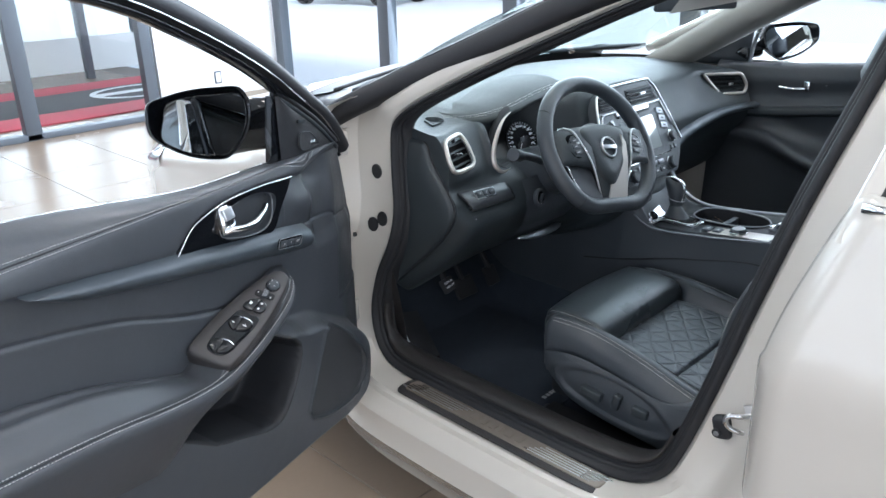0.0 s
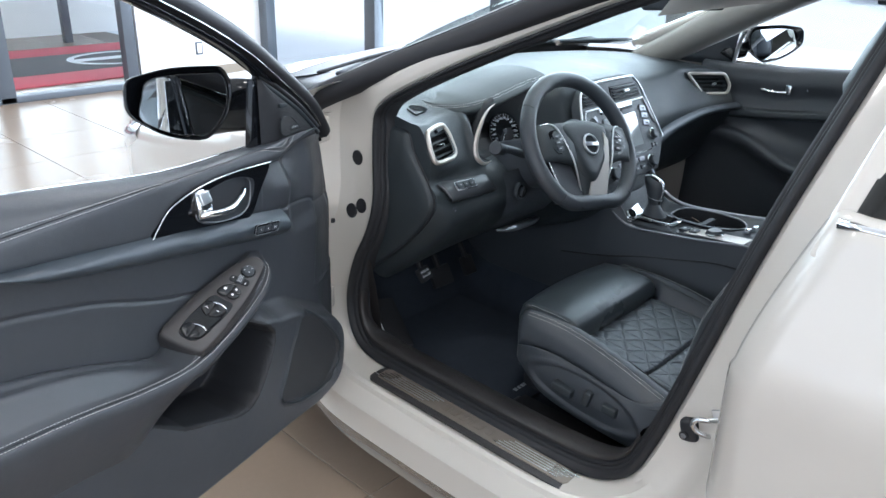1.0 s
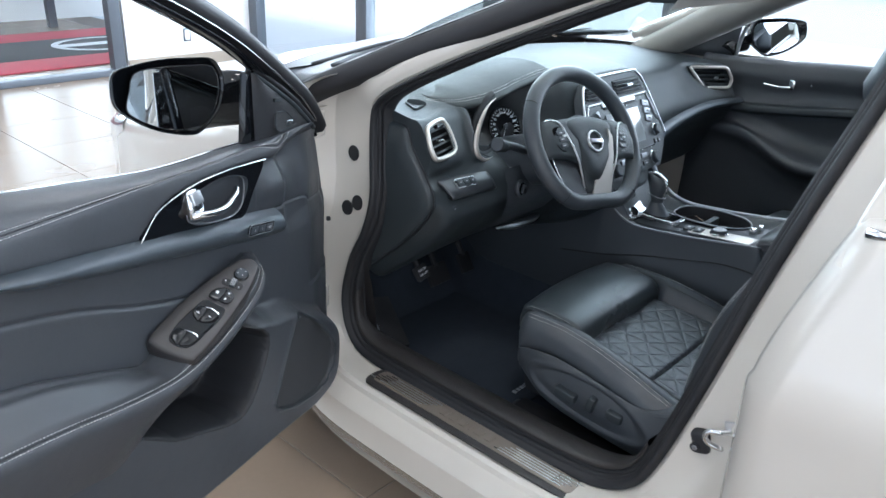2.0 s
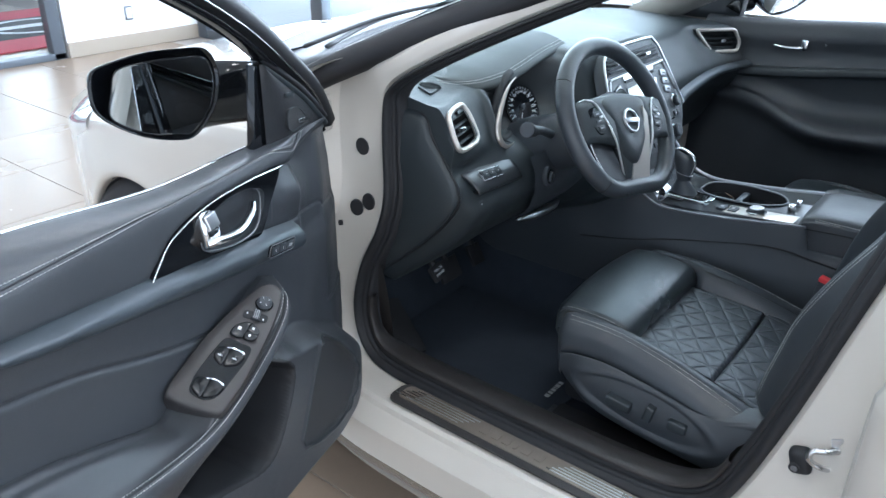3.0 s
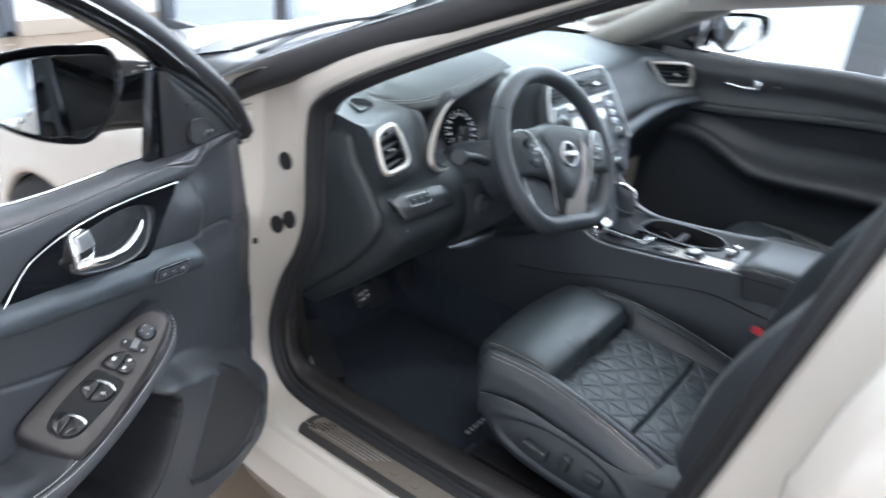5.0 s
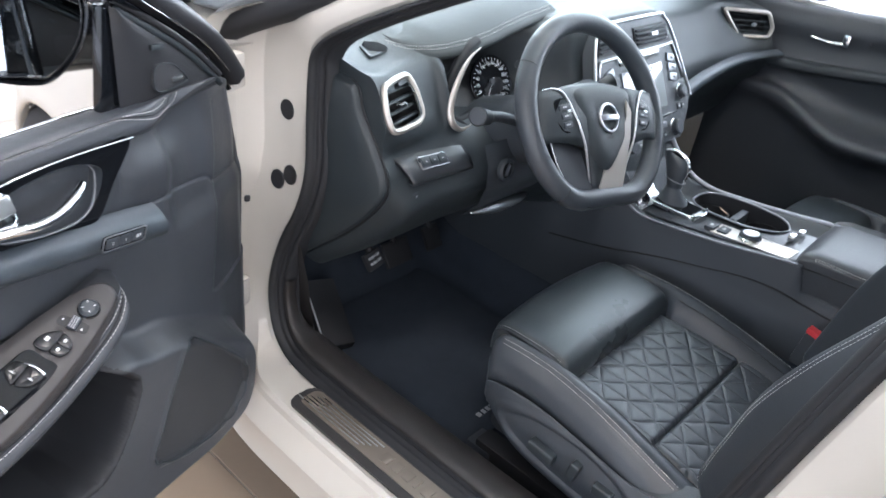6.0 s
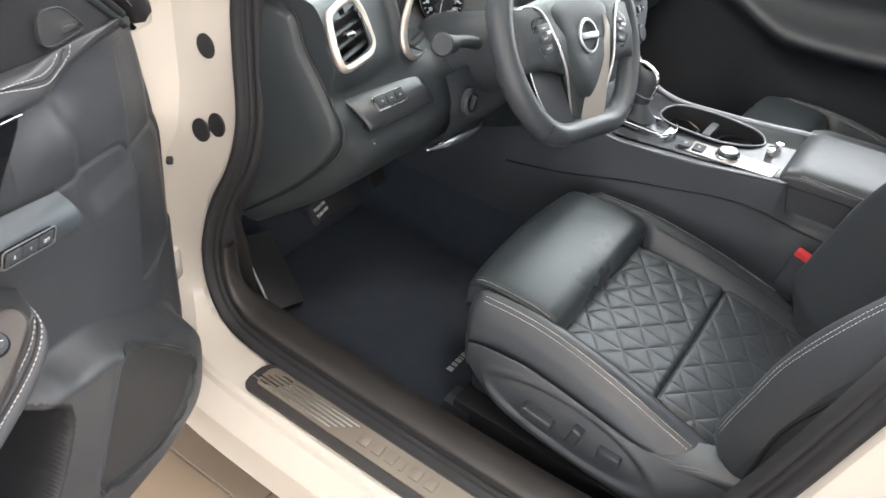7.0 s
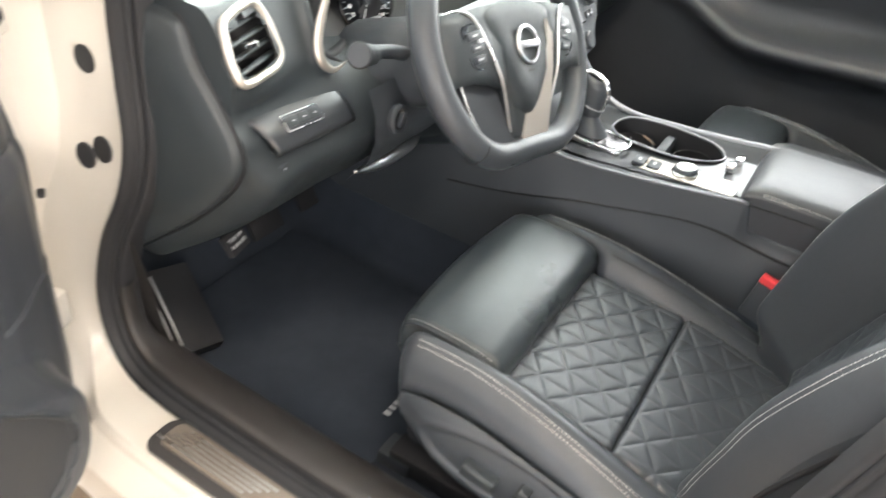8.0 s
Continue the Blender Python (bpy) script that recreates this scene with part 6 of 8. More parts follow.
# ---- car: dashboard ----
# Sections (x, then (y, z) from the windscreen foot over the top, down the face to the underside)
DASH = [
    (-0.694, [(0.24, 0.985), (0.15, 0.980), (0.09, 0.975), (0.03, 0.966), (-0.010, 0.957), (-0.040, 0.895), (-0.040, 0.842), (-0.064, 0.802), (-0.052, 0.752), (0.030, 0.662), (0.16, 0.550)]),
    (-0.660, [(0.26, 0.985), (0.17, 0.981), (0.09, 0.973), (0.02, 0.963), (-0.008, 0.952), (-0.046, 0.872), (-0.038, 0.836), (-0.064, 0.798), (-0.078, 0.735), (0.012, 0.632), (0.15, 0.52)]),
    (-0.600, [(0.30, 0.985), (0.19, 0.981), (0.10, 0.973), (0.045, 0.966), (0.010, 0.955), (-0.036, 0.876), (-0.040, 0.836), (-0.066, 0.797), (-0.084, 0.745), (-0.005, 0.64), (0.15, 0.52)]),
    (-0.545, [(0.33, 0.988), (0.20, 0.988), (0.11, 0.982), (0.045, 0.974), (0.010, 0.952), (-0.022, 0.885), (-0.042, 0.838), (-0.070, 0.798), (-0.090, 0.745), (-0.01, 0.645), (0.15, 0.53)]),
    (-0.515, [(0.34, 0.990), (0.215, 0.992), (0.118, 0.987), (0.045, 0.976), (0.004, 0.950), (-0.024, 0.885), (-0.042, 0.842), (-0.074, 0.80), (-0.092, 0.745), (-0.012, 0.647), (0.15, 0.53)]),
    (-0.440, [(0.36, 0.995), (0.24, 0.996), (0.13, 0.992), (0.065, 0.980), (0.085, 0.950), (0.070, 0.875), (-0.045, 0.838), (-0.095, 0.795), (-0.098, 0.74), (-0.02, 0.65), (0.15, 0.54)]),
    (-0.300, [(0.385, 1.0), (0.25, 1.0), (0.13, 0.996), (0.065, 0.982), (0.085, 0.952), (0.070, 0.875), (-0.045, 0.836), (-0.095, 0.79), (-0.098, 0.735), (-0.02, 0.645), (0.15, 0.54)]),
    (-0.215, [(0.395, 1.0), (0.24, 1.0), (0.11, 0.998), (0.02, 0.990), (-0.020, 0.968), (-0.035, 0.90), (-0.085, 0.83), (-0.130, 0.77), (-0.140, 0.72), (-0.06, 0.64), (0.15, 0.54)]),
    (-0.150, [(0.40, 1.0), (0.22, 1.002), (0.08, 1.004), (-0.02, 1.000), (-0.046, 0.985), (-0.080, 0.90), (-0.130, 0.81), (-0.175, 0.74), (-0.180, 0.69), (-0.10, 0.62), (0.10, 0.54)]),
    (0.120, [(0.40, 1.0), (0.22, 1.002), (0.08, 1.004), (-0.02, 1.000), (-0.046, 0.985), (-0.080, 0.90), (-0.130, 0.81), (-0.175, 0.74), (-0.180, 0.69), (-0.10, 0.62), (0.10, 0.54)]),
    (0.205, [(0.39, 1.0), (0.22, 1.0), (0.09, 0.995), (0.005, 0.978), (-0.030, 0.95), (-0.070, 0.89), (-0.110, 0.83), (-0.105, 0.77), (-0.07, 0.71), (-0.01, 0.62), (0.15, 0.52)]),
    (0.300, [(0.37, 0.998), (0.21, 0.995), (0.09, 0.986), (0.01, 0.965), (-0.020, 0.935), (-0.050, 0.885), (-0.080, 0.835), (-0.080, 0.775), (-0.05, 0.71), (0.0, 0.62), (0.15, 0.52)]),
    (0.460, [(0.33, 0.992), (0.20, 0.988), (0.09, 0.98), (0.015, 0.96), (-0.015, 0.932), (-0.045, 0.885), (-0.075, 0.838), (-0.070, 0.78), (-0.04, 0.72), (0.0, 0.62), (0.15, 0.52)]),
    (0.610, [(0.27, 0.982), (0.17, 0.978), (0.08, 0.972), (0.015, 0.962), (-0.002, 0.945), (-0.040, 0.89), (-0.085, 0.838), (-0.080, 0.78), (-0.04, 0.72), (0.0, 0.62), (0.15, 0.52)]),
    (0.735, [(0.20, 0.965), (0.11, 0.962), (0.03, 0.958), (-0.045, 0.952), (-0.095, 0.935), (-0.115, 0.88), (-0.130, 0.838), (-0.11, 0.78), (-0.06, 0.72), (0.0, 0.62), (0.15, 0.52)]),
]
sections = [smooth_line([(x, y, z) for y, z in prof], 10) for x, prof in DASH]
across = np.stack([smooth_line([s[k] for s in sections], 12) for k in range(len(sections[0]))], 1)
VENT_A = [(-0.681, -0.016, 0.949), (-0.643, -0.003, 0.953), (-0.606, 0.006, 0.953), (-0.593, -0.004, 0.930), (-0.588, -0.024, 0.888), (-0.607, -0.033, 0.879), (-0.664, -0.047, 0.881), (-0.688, -0.052, 0.886), (-0.692, -0.040, 0.912)]
VENT_B = [(0.600, -0.012, 0.945), (0.704, -0.098, 0.944), (0.722, -0.114, 0.905), (0.714, -0.112, 0.878), (0.645, -0.054, 0.876)]
dv, df = skin(list(across))
mids = np.array([dv[list(f)].mean(0) for f in df])
shut = np.minimum(in_polygon_distance(mids[:, 0], mids[:, 2], [(x, z) for x, y, z in VENT_A]), in_polygon_distance(mids[:, 0], mids[:, 2], [(x, z) for x, y, z in VENT_B]))
df = [tuple(reversed(f)) for f, d, m in zip(df, shut, mids) if d > -0.009 or m[1] > 0.06]
dashboard = part("dashboard", mesh_of("dashboard", dv, df), PLASTIC_SOFT, car, "soft grey-black moulded dashboard")

# End cap that faces the open door: a cushion over the dashboard's end section
end = smooth_line([(-0.696, y, z) for y, z in ((0.24, 0.955), (0.15, 0.955), (0.09, 0.953), (0.04, 0.950), (0.022, 0.938), (0.008, 0.902), (-0.026, 0.858), (-0.060, 0.802), (-0.048, 0.752), (0.030, 0.662), (0.16, 0.550))], 10)
solid("end_wall", [sections[0], 0.5 * (sections[0] + end), end + np.array([0.001, 0, -0.002])], material=PLASTIC_SOFT, parent=dashboard)
mid_y, mid_z = 0.09, 0.76
cap = []
for k, push in ((1.0, 0.0), (0.988, 0.003), (0.974, -0.003), (0.962, -0.009), (0.93, -0.013), (0.7, -0.018), (0.4, -0.021), (0.05, -0.021)):
    cap.append([(x + push, mid_y + (y - mid_y) * k, mid_z + (z - mid_z) * k) for x, y, z in list(end) + [(-0.692, 0.22, 0.66), (-0.692, 0.26, 0.80)]])
solid("end_cap", cap, closed_u=True, material=PLASTIC_SOFT, parent=dashboard, label="padded dashboard end cover")
tube("cap_groove", [(x - 0.0005, mid_y + (y - mid_y) * 0.988, mid_z + (z - mid_z) * 0.988) for x, y, z in end[30::6]], 0.0020, DARK, dashboard, n=3, sides=6)
block("seal_gap", (0.006, 0.10, 0.05), RUBBER, dashboard, pose(-0.715, 0.16, 0.955), 0.002, 1)

# Padded hood over the instruments, with a stitched front edge
HOOD = [(-0.566, 0.125, 0.972), (-0.574, 0.080, 0.971), (-0.558, 0.040, 0.970), (-0.515, 0.014, 0.971), (-0.45, 0.002, 0.976), (-0.39, 0.002, 0.983), (-0.32, 0.010, 0.992), (-0.24, 0.022, 0.998), (-0.14, 0.036, 1.002)]
hl = smooth_line(HOOD, 6)
rows = []
for k, (dy, dz) in enumerate(((0.012, -0.016), (0.002, -0.010), (0.0, -0.003), (0.006, 0.004), (0.022, 0.011), (0.06, 0.020), (0.11, 0.022), (0.17, 0.016), (0.24, 0.000), (0.28, -0.012))):
    r = hl.copy()
    f = np.clip((hl[:, 0] + 0.58) / 0.10, 0, 1) ** 0.7
    r[:, 1] += dy * (0.25 + 0.75 * f)
    r[:, 2] += dz * (0.45 + 0.55 * f)
    r[:, 0] += 0.04 * (k / 9.0) * (1 - f) 
    rows.append(r)
solid("instrument_hood", rows, material=LEATHER_HOOD, parent=dashboard, label="stitched leather instrument hood")
for dy, dz in ((0.010, 0.0075), (0.017, 0.011)):
    stitches("stitching", [(x, y + dy, z + dz) for x, y, z in HOOD[1:]], dashboard, n=10, length=0.0035, gap=0.0018)

# Instrument binnacle: bowl, satin arc, dials
rim = [(-0.335 + 0.182 * math.cos(a), -0.002 + 0.055 * (math.sin(a) + 0.1), 0.902 + 0.082 * math.sin(a)) for a in np.linspace(0, 2 * math.pi, 48, endpoint=False)]
bowl = [[(-0.335 + (x + 0.335) * k, y + dy, 0.90 + (z - 0.902) * k) for x, y, z in rim] for k, dy in ((1.06, 0.004), (1.0, 0.0), (0.96, 0.02), (0.93, 0.055), (0.6, 0.060), (0.02, 0.060))]
solid("instrument_bowl", bowl, closed_u=True, material=DARK, parent=dashboard)
arc = [(-0.442, -0.016, 0.982), (-0.469, -0.020, 0.973), (-0.493, -0.024, 0.954), (-0.515, -0.028, 0.921), (-0.527, -0.033, 0.888), (-0.526, -0.040, 0.864), (-0.507, -0.043, 0.848), (-0.474, -0.036, 0.843), (-0.435, -0.022, 0.842)]
tube("instrument_arc", arc, lambda s: 0.0012 + 0.0056 * math.sin(math.pi * s) ** 1.2, SILVER_TRIM, dashboard, n=8, sides=8, flat=0.5, up=(0.5, 1, 0), label="satin silver instrument surround")
tube("inner_arc", [(x + 0.022, y + 0.030, z + 0.002) for x, y, z in arc], 0.010, DARK, dashboard, n=6, sides=8)
DIAL_N = Vector((-0.12, -0.90, 0.40)).normalized()
for cx, cy, cz, tag in ((-0.349, 0.022, 0.889, "0"), (-0.205, 0.024, 0.885, "1")):
    dx_ = Vector((0, 0, 1)).cross(DIAL_N).normalized()
    DM = frame_of((cx, cy, cz), dx_, DIAL_N.cross(dx_), DIAL_N)
    dial = disc("speed_dial" if tag == "0" else "rev_dial", 0.053, 0.004, GLOSS_BLACK, dashboard, DM, 40, 0.001)
    for k in range(27):
        a = radians(225 - 270 * k / 26)
        L = 0.006 if k % 2 == 0 else 0.0035
        block("dial_tick", (L, 0.0011, 0.0006), PRINT, dashboard, DM @ Matrix.Rotation(a, 4, "Z") @ Matrix.Translation((0.048 - L / 2, 0, 0.0024)), 0, 1)
        if k % 2 == 0:
            num = str(20 * (k // 2)) if tag == "0" else str(k // 2)
            if tag == "0" or k < 18:
                writing("dial_number", num, 0.0085, PRINT, dashboard, DM @ Matrix.Translation((0.0365 * math.cos(a), 0.0365 * math.sin(a), 0.0024)))
    block("needle", (0.044, 0.0016, 0.001), PRINT, dashboard, DM @ Matrix.Rotation(radians(238), 4, "Z") @ Matrix.Translation((0.012, 0, 0.005)), 0.0004, 1)
    disc("needle_hub", 0.007, 0.005, PLASTIC, dashboard, DM @ Matrix.Translation((0, 0, 0.005)), 20, 0.001)
    block("dial_window", (0.020, 0.010, 0.0006), DISPLAY, dashboard, DM @ Matrix.Translation((0.012, -0.030, 0.0024)), 0.0002, 1)


def round_corners(pts, r, n=4):
    """A closed polygon in space with its corners rounded off."""
    p = [np.array(q, float) for q in pts]
    out = []
    for a, b, c in zip(p[-1:] + p[:-1], p, p[1:] + p[:1]):
        ra, rc = min(r, 0.45 * np.linalg.norm(a - b)), min(r, 0.45 * np.linalg.norm(c - b))
        s, e = b + (a - b) / np.linalg.norm(a - b) * ra, b + (c - b) / np.linalg.norm(c - b) * rc
        out += [(1 - t) ** 2 * s + 2 * t * (1 - t) * b + t * t * e for t in np.linspace(0, 1, n + 1)]
    return np.array(out)


def air_vent(ring, depth, slats, parent, back, label):
    """A vent in a polygon ring: chrome surround, dark throat, slats and a thumb tab."""
    ring = round_corners(ring, 0.011)
    c = ring.mean(0)
    tube("vent_surround", list(ring), 0.0056, SILVER_TRIM, parent, label, n=1, sides=10, closed=True, up=back)
    b = np.array(back, float)
    throat = [[c + (p - c) * k + b * d for p in ring] for k, d in ((1.0, 0.0), (0.93, 0.012), (0.86, depth), (0.02, depth))]
    solid("vent_throat", throat, closed_u=True, material=DARK, parent=parent)
    collar = [[c + (p - c) * k + b * d for p in ring] for k, d in ((1.0, 0.002), (1.10, 0.006), (1.13, 0.020), (1.13, 0.06))]
    solid("vent_collar", collar, closed_u=True, material=PLASTIC_SOFT, parent=parent)
    z0, z1 = ring[:, 2].min(), ring[:, 2].max()
    for k in range(slats):
        z = z0 + (z1 - z0) * (k + 1) / (slats + 1)
        hits = []
        for p, q in zip(ring, np.roll(ring, -1, 0)):
            if (p[2] - z) * (q[2] - z) < 0:
                hits.append(p + (q - p) * (z - p[2]) / (q[2] - p[2]))
        if len(hits) >= 2:
            p, q = hits[0], hits[1]
            p, q = p + (q - p) * 0.05 + b * 0.010, q + (p - q) * 0.05 + b * 0.010
            tube("vent_slat", [p, (p + q) / 2, q], 0.0042, PLASTIC_SOFT, parent, n=3, sides=6, flat=0.45, up=(0, -0.3, 1))
    block("vent_tab", (0.020, 0.010, 0.008), SATIN, parent, Matrix.Translation(tuple(c + b * 0.002)), 0.003, 2)


air_vent(VENT_A, 0.05, 4, dashboard, (0.15, 0.88, -0.42), "satin silver air vent surround")
air_vent(VENT_B, 0.04, 4, dashboard, (0.66, 0.74, -0.1), "satin silver air vent surround")
# Side window demister
dash_tree = BVHTree.FromPolygons([tuple(v) for v in dv], df)
dm_place = dash_tree.find_nearest(Vector((-0.603, 0.092, 0.985)))[0]
dm = frame_of(dm_place, Vector((0.95, 0.31, 0.0)).normalized(), Vector((-0.31, 0.95, 0.12)).normalized(), Vector((0.03, -0.13, 0.99)).normalized())
DM_LINE = round_corners([(-0.051, -0.021, 0), (0.0242, -0.0226, 0), (0.0457, 0.0208, 0), (-0.0166, 0.0233, 0)], 0.010)
plate("demister_frame", [(x, y) for x, y, z in DM_LINE], 0.006, PLASTIC_SOFT, dashboard, dm, 0.0015)
plate("demister_throat", [(0.78 * x, 0.78 * y) for x, y, z in DM_LINE], 0.004, DARK, dashboard, dm @ Matrix.Translation((0, 0, 0.0014)), 0.0004)
for k, length in zip(range(-2, 3), (0.034, 0.042, 0.046, 0.042, 0.032)):
    block("demister_slat", (length, 0.0022, 0.003), PLASTIC_SOFT, dashboard, dm @ pose(0, 0, 0.0040, 0, 0, -46) @ pose(0, 0.0085 * k, 0, 25, 0, 0), 0.0006, 1)

# Switch blade by the driver's knee
blade = []
for x in np.linspace(-0.670, -0.510, 18):
    k = (x + 0.670) / 0.160
    blade.append([(x + 0.012 * f * (1 - k), y - 0.006 * k, z - 0.003 * k) for f, y, z in ((0, -0.026, 0.834), (0, -0.034, 0.832), (0.2, -0.056, 0.825), (0.5, -0.071, 0.814), (0.9, -0.081, 0.801), (1.1, -0.0835, 0.794), (1.2, -0.078, 0.789), (1.2, -0.060, 0.792))])
solid("switch_blade", blade, material=SATIN_BLACK, parent=dashboard, thick=0.004, label="satin grey switch panel")
sm = frame_of((-0.598, -0.0685, 0.8195), Vector((1, -0.04, -0.05)).normalized(), Vector((0.03, 0.70, 0.71)).normalized(), Vector((0, -0.70, 0.71)).normalized())
plate("bank_rim", rounded(0.066, 0.023, 0.003), 0.003, SATIN, dashboard, sm @ Matrix.Translation((0, 0, -0.0006)), 0.0008, "thin bright switch surround")
plate("switch_bank", rounded(0.063, 0.020, 0.003), 0.004, PLASTIC, dashboard, sm, 0.001)
for dx in (-0.02, 0.0, 0.02):
    block("switch_button", (0.018, 0.014, 0.004), PLASTIC_SOFT, dashboard, sm @ Matrix.Translation((dx, 0, 0.002)), 0.0015, 2)
    block("button_print", (0.004, 0.002, 0.0004), FAINT, dashboard, sm @ Matrix.Translation((dx, 0, 0.0043)), 0, 1)
for dx in (-0.645, -0.615):
    block("lower_button", (0.018, 0.010, 0.022), PLASTIC, dashboard, pose(dx, -0.0755, 0.764, -8), 0.003, 2)
    block("button_print", (0.004, 0.001, 0.006), FAINT, dashboard, pose(dx, -0.0812, 0.766, -8), 0, 1)
tube("knee_trim", [(-0.43, -0.036, 0.648), (-0.37, -0.046, 0.643), (-0.28, -0.044, 0.640), (-0.24, -0.036, 0.640)], lambda s: 0.003 + 0.008 * math.sin(math.pi * s), SATIN, dashboard, n=6, sides=8, flat=0.35, up=(0, -1, 0.6))
# Blue-grey trim blade towards the passenger door
rows = []
for k in np.linspace(0, 1, 26):
    x = 0.215 + 0.53 * k
    z0 = float(lerp(k, (0, 0.3, 0.7, 1.0), (0.745, 0.780, 0.812, 0.822)))
    z1 = float(lerp(k, (0, 0.3, 0.7, 1.0), (0.800, 0.822, 0.843, 0.848)))
    y = float(lerp(k, (0, 0.3, 0.7, 1.0), (-0.118, -0.098, -0.105, -0.150)))
    rows.append([(x, y + dy, z0 + (z1 - z0) * s) for s, dy in ((0, 0.012), (0.2, -0.004), (0.5, -0.010), (0.8, -0.004), (1, 0.012))])
solid("accent_blade", [smooth_line(r, 3) for r in rows], material=ACCENT, parent=dashboard, label="smoke-blue pearlescent accent blade")

# Centre stack
ST_N = Vector((0, -0.90, 0.44)).normalized()
ST_X = Vector((1, 0, 0))
ST = frame_of((-0.012, -0.108, 0.882), ST_X, ST_N.cross(ST_X), ST_N)
OUT = [(-0.10, 0.122), (0.105, 0.122), (0.135, 0.112), (0.160, 0.075), (0.198, -0.055), (0.200, -0.075), (0.180, -0.105), (0.135, -0.160), (-0.135, -0.160), (-0.180, -0.105), (-0.200, -0.075), (-0.198, -0.055), (-0.160, 0.075), (-0.130, 0.112)]
stack = plate("console_fascia", OUT, 0.030, PLASTIC, car, ST @ Matrix.Translation((0, 0, 0.002)), 0.004, "piano black centre stack with display and dials")
edge3 = [ST @ Vector((x, y, 0.018)) for x, y in OUT[9:] + OUT[:6]]
tube("stack_trim", edge3, 0.0035, SATIN, stack, n=4, sides=8)
for x0, x1 in ((-0.150, -0.045), (-0.005, 0.130)):
    plate("vent_throat", [(x0 - 0.006, 0.060), (x1 + 0.014 * (x1 > 0), 0.060), (x1 - 0.008, 0.104), (x0 + 0.012 * (x0 < -0.1), 0.104)], 0.006, DARK, stack, ST @ Matrix.Translation((0, 0, 0.0165)), 0.001)
    for k in range(4):
        block("vent_slat", (x1 - x0 - 0.006, 0.0055, 0.008), PLASTIC, stack, ST @ pose((x0 + x1) / 2, 0.068 + 0.0095 * k, 0.021, 25, 0, 0), 0.0015, 1)
    block("vent_tab", (0.026, 0.007, 0.008), SATIN, stack, ST @ pose((x0 + x1) / 2, 0.083, 0.027), 0.002, 2)
low_frame = [(-0.165, 0.02), (-0.150, 0.048), (-0.125, 0.052), (0.125, 0.052), (0.150, 0.048), (0.178, -0.03)]
tube("stack_trim", [ST @ Vector((x, y, 0.019)) for x, y in low_frame], 0.0028, SATIN, stack, n=4, sides=8)
block("disc_slot", (0.16, 0.007, 0.004), DARK, stack, ST @ pose(0.0, 0.036, 0.0185), 0.001, 1)
block("slot_lip", (0.17, 0.014, 0.006), SATIN, stack, ST @ pose(0.0, 0.046, 0.0175), 0.002, 2)
block("display", (0.170, 0.098, 0.004), DISPLAY, stack, ST @ pose(0.004, -0.030, 0.0180), 0.002, 2, "blank touch display, coloured pale for reflected sky")
for s in (-1, 1):
    for k in range(3):
        block("stack_button", (0.034, 0.018, 0.006), SATIN_DARK, stack, ST @ pose(s * 0.128 + 0.004, 0.022 - 0.022 * k, 0.0185, 0, 0, s * -14), 0.003, 2)
        block("button_print", (0.012, 0.004, 0.0004), DARK, stack, ST @ pose(s * 0.128 + 0.004, 0.022 - 0.022 * k, 0.0217, 0, 0, s * -14), 0, 1)
    disc("dial_knob", 0.0150, 0.018, PLASTIC, stack, ST @ Matrix.Translation((s * 0.150, -0.058, 0.024)), 30, 0.003)
    disc("knob_ring", 0.0175, 0.008, CHROME, stack, ST @ Matrix.Translation((s * 0.150, -0.058, 0.019)), 30, 0.002, inner=0.014)
    for k in (-1, 1):
        block("small_button", (0.014, 0.014, 0.005), PLASTIC, stack, ST @ pose(s * 0.146 + 0.009 * k, -0.090, 0.0185), 0.002, 2)
        block("button_print", (0.006, 0.003, 0.0004), FAINT, stack, ST @ pose(s * 0.146 + 0.009 * k, -0.090, 0.0212), 0, 1)
    disc("climate_knob", 0.0175, 0.020, PLASTIC, stack, ST @ Matrix.Translation((s * 0.103, -0.132, 0.025)), 30, 0.003)
    disc("knob_ring", 0.0195, 0.006, CHROME, stack, ST @ Matrix.Translation((s * 0.103, -0.132, 0.019)), 30, 0.002, inner=0.017)
for k in range(4):
    block("climate_button", (0.030, 0.013, 0.006), SATIN_DARK, stack, ST @ pose(-0.052 + 0.036 * k, -0.118, 0.018), 0.002, 2)
    block("climate_button", (0.030, 0.013, 0.006), PLASTIC, stack, ST @ pose(-0.052 + 0.036 * k, -0.140, 0.018), 0.002, 2)
    block("button_print", (0.010, 0.004, 0.0004), FAINT, stack, ST @ pose(-0.052 + 0.036 * k, -0.140, 0.0212), 0, 1)
block("stack_rule", (0.25, 0.004, 0.004), CHROME, stack, ST @ pose(0, -0.100, 0.018), 0.001, 1)

# ---- car: steering wheel ----
W_N = Vector((-0.040, -0.860, 0.510)).normalized()
W_X = Vector((0, 0, 1)).cross(W_N).normalized()
WH = frame_of((-0.374, -0.238, 0.914), W_X, W_N.cross(W_X), W_N) @ Matrix.Rotation(radians(-10), 4, "Z")
prof = []
for k in range(72):
    a = 2 * math.pi * k / 72
    x, y = 0.178 * math.cos(a), 0.166 * math.sin(a)
    y = max(y, -0.142 - 0.01 * math.cos(a) ** 2)
    if y <= -0.1415:
        x *= 0.93
    prof.append((x, y))
prof = np.array(prof)
for _ in range(3):
    prof = (np.roll(prof, 1, 0) + 2 * prof + np.roll(prof, -1, 0)) / 4
ring = [WH @ Vector((x, y, -0.004)) for x, y in prof]
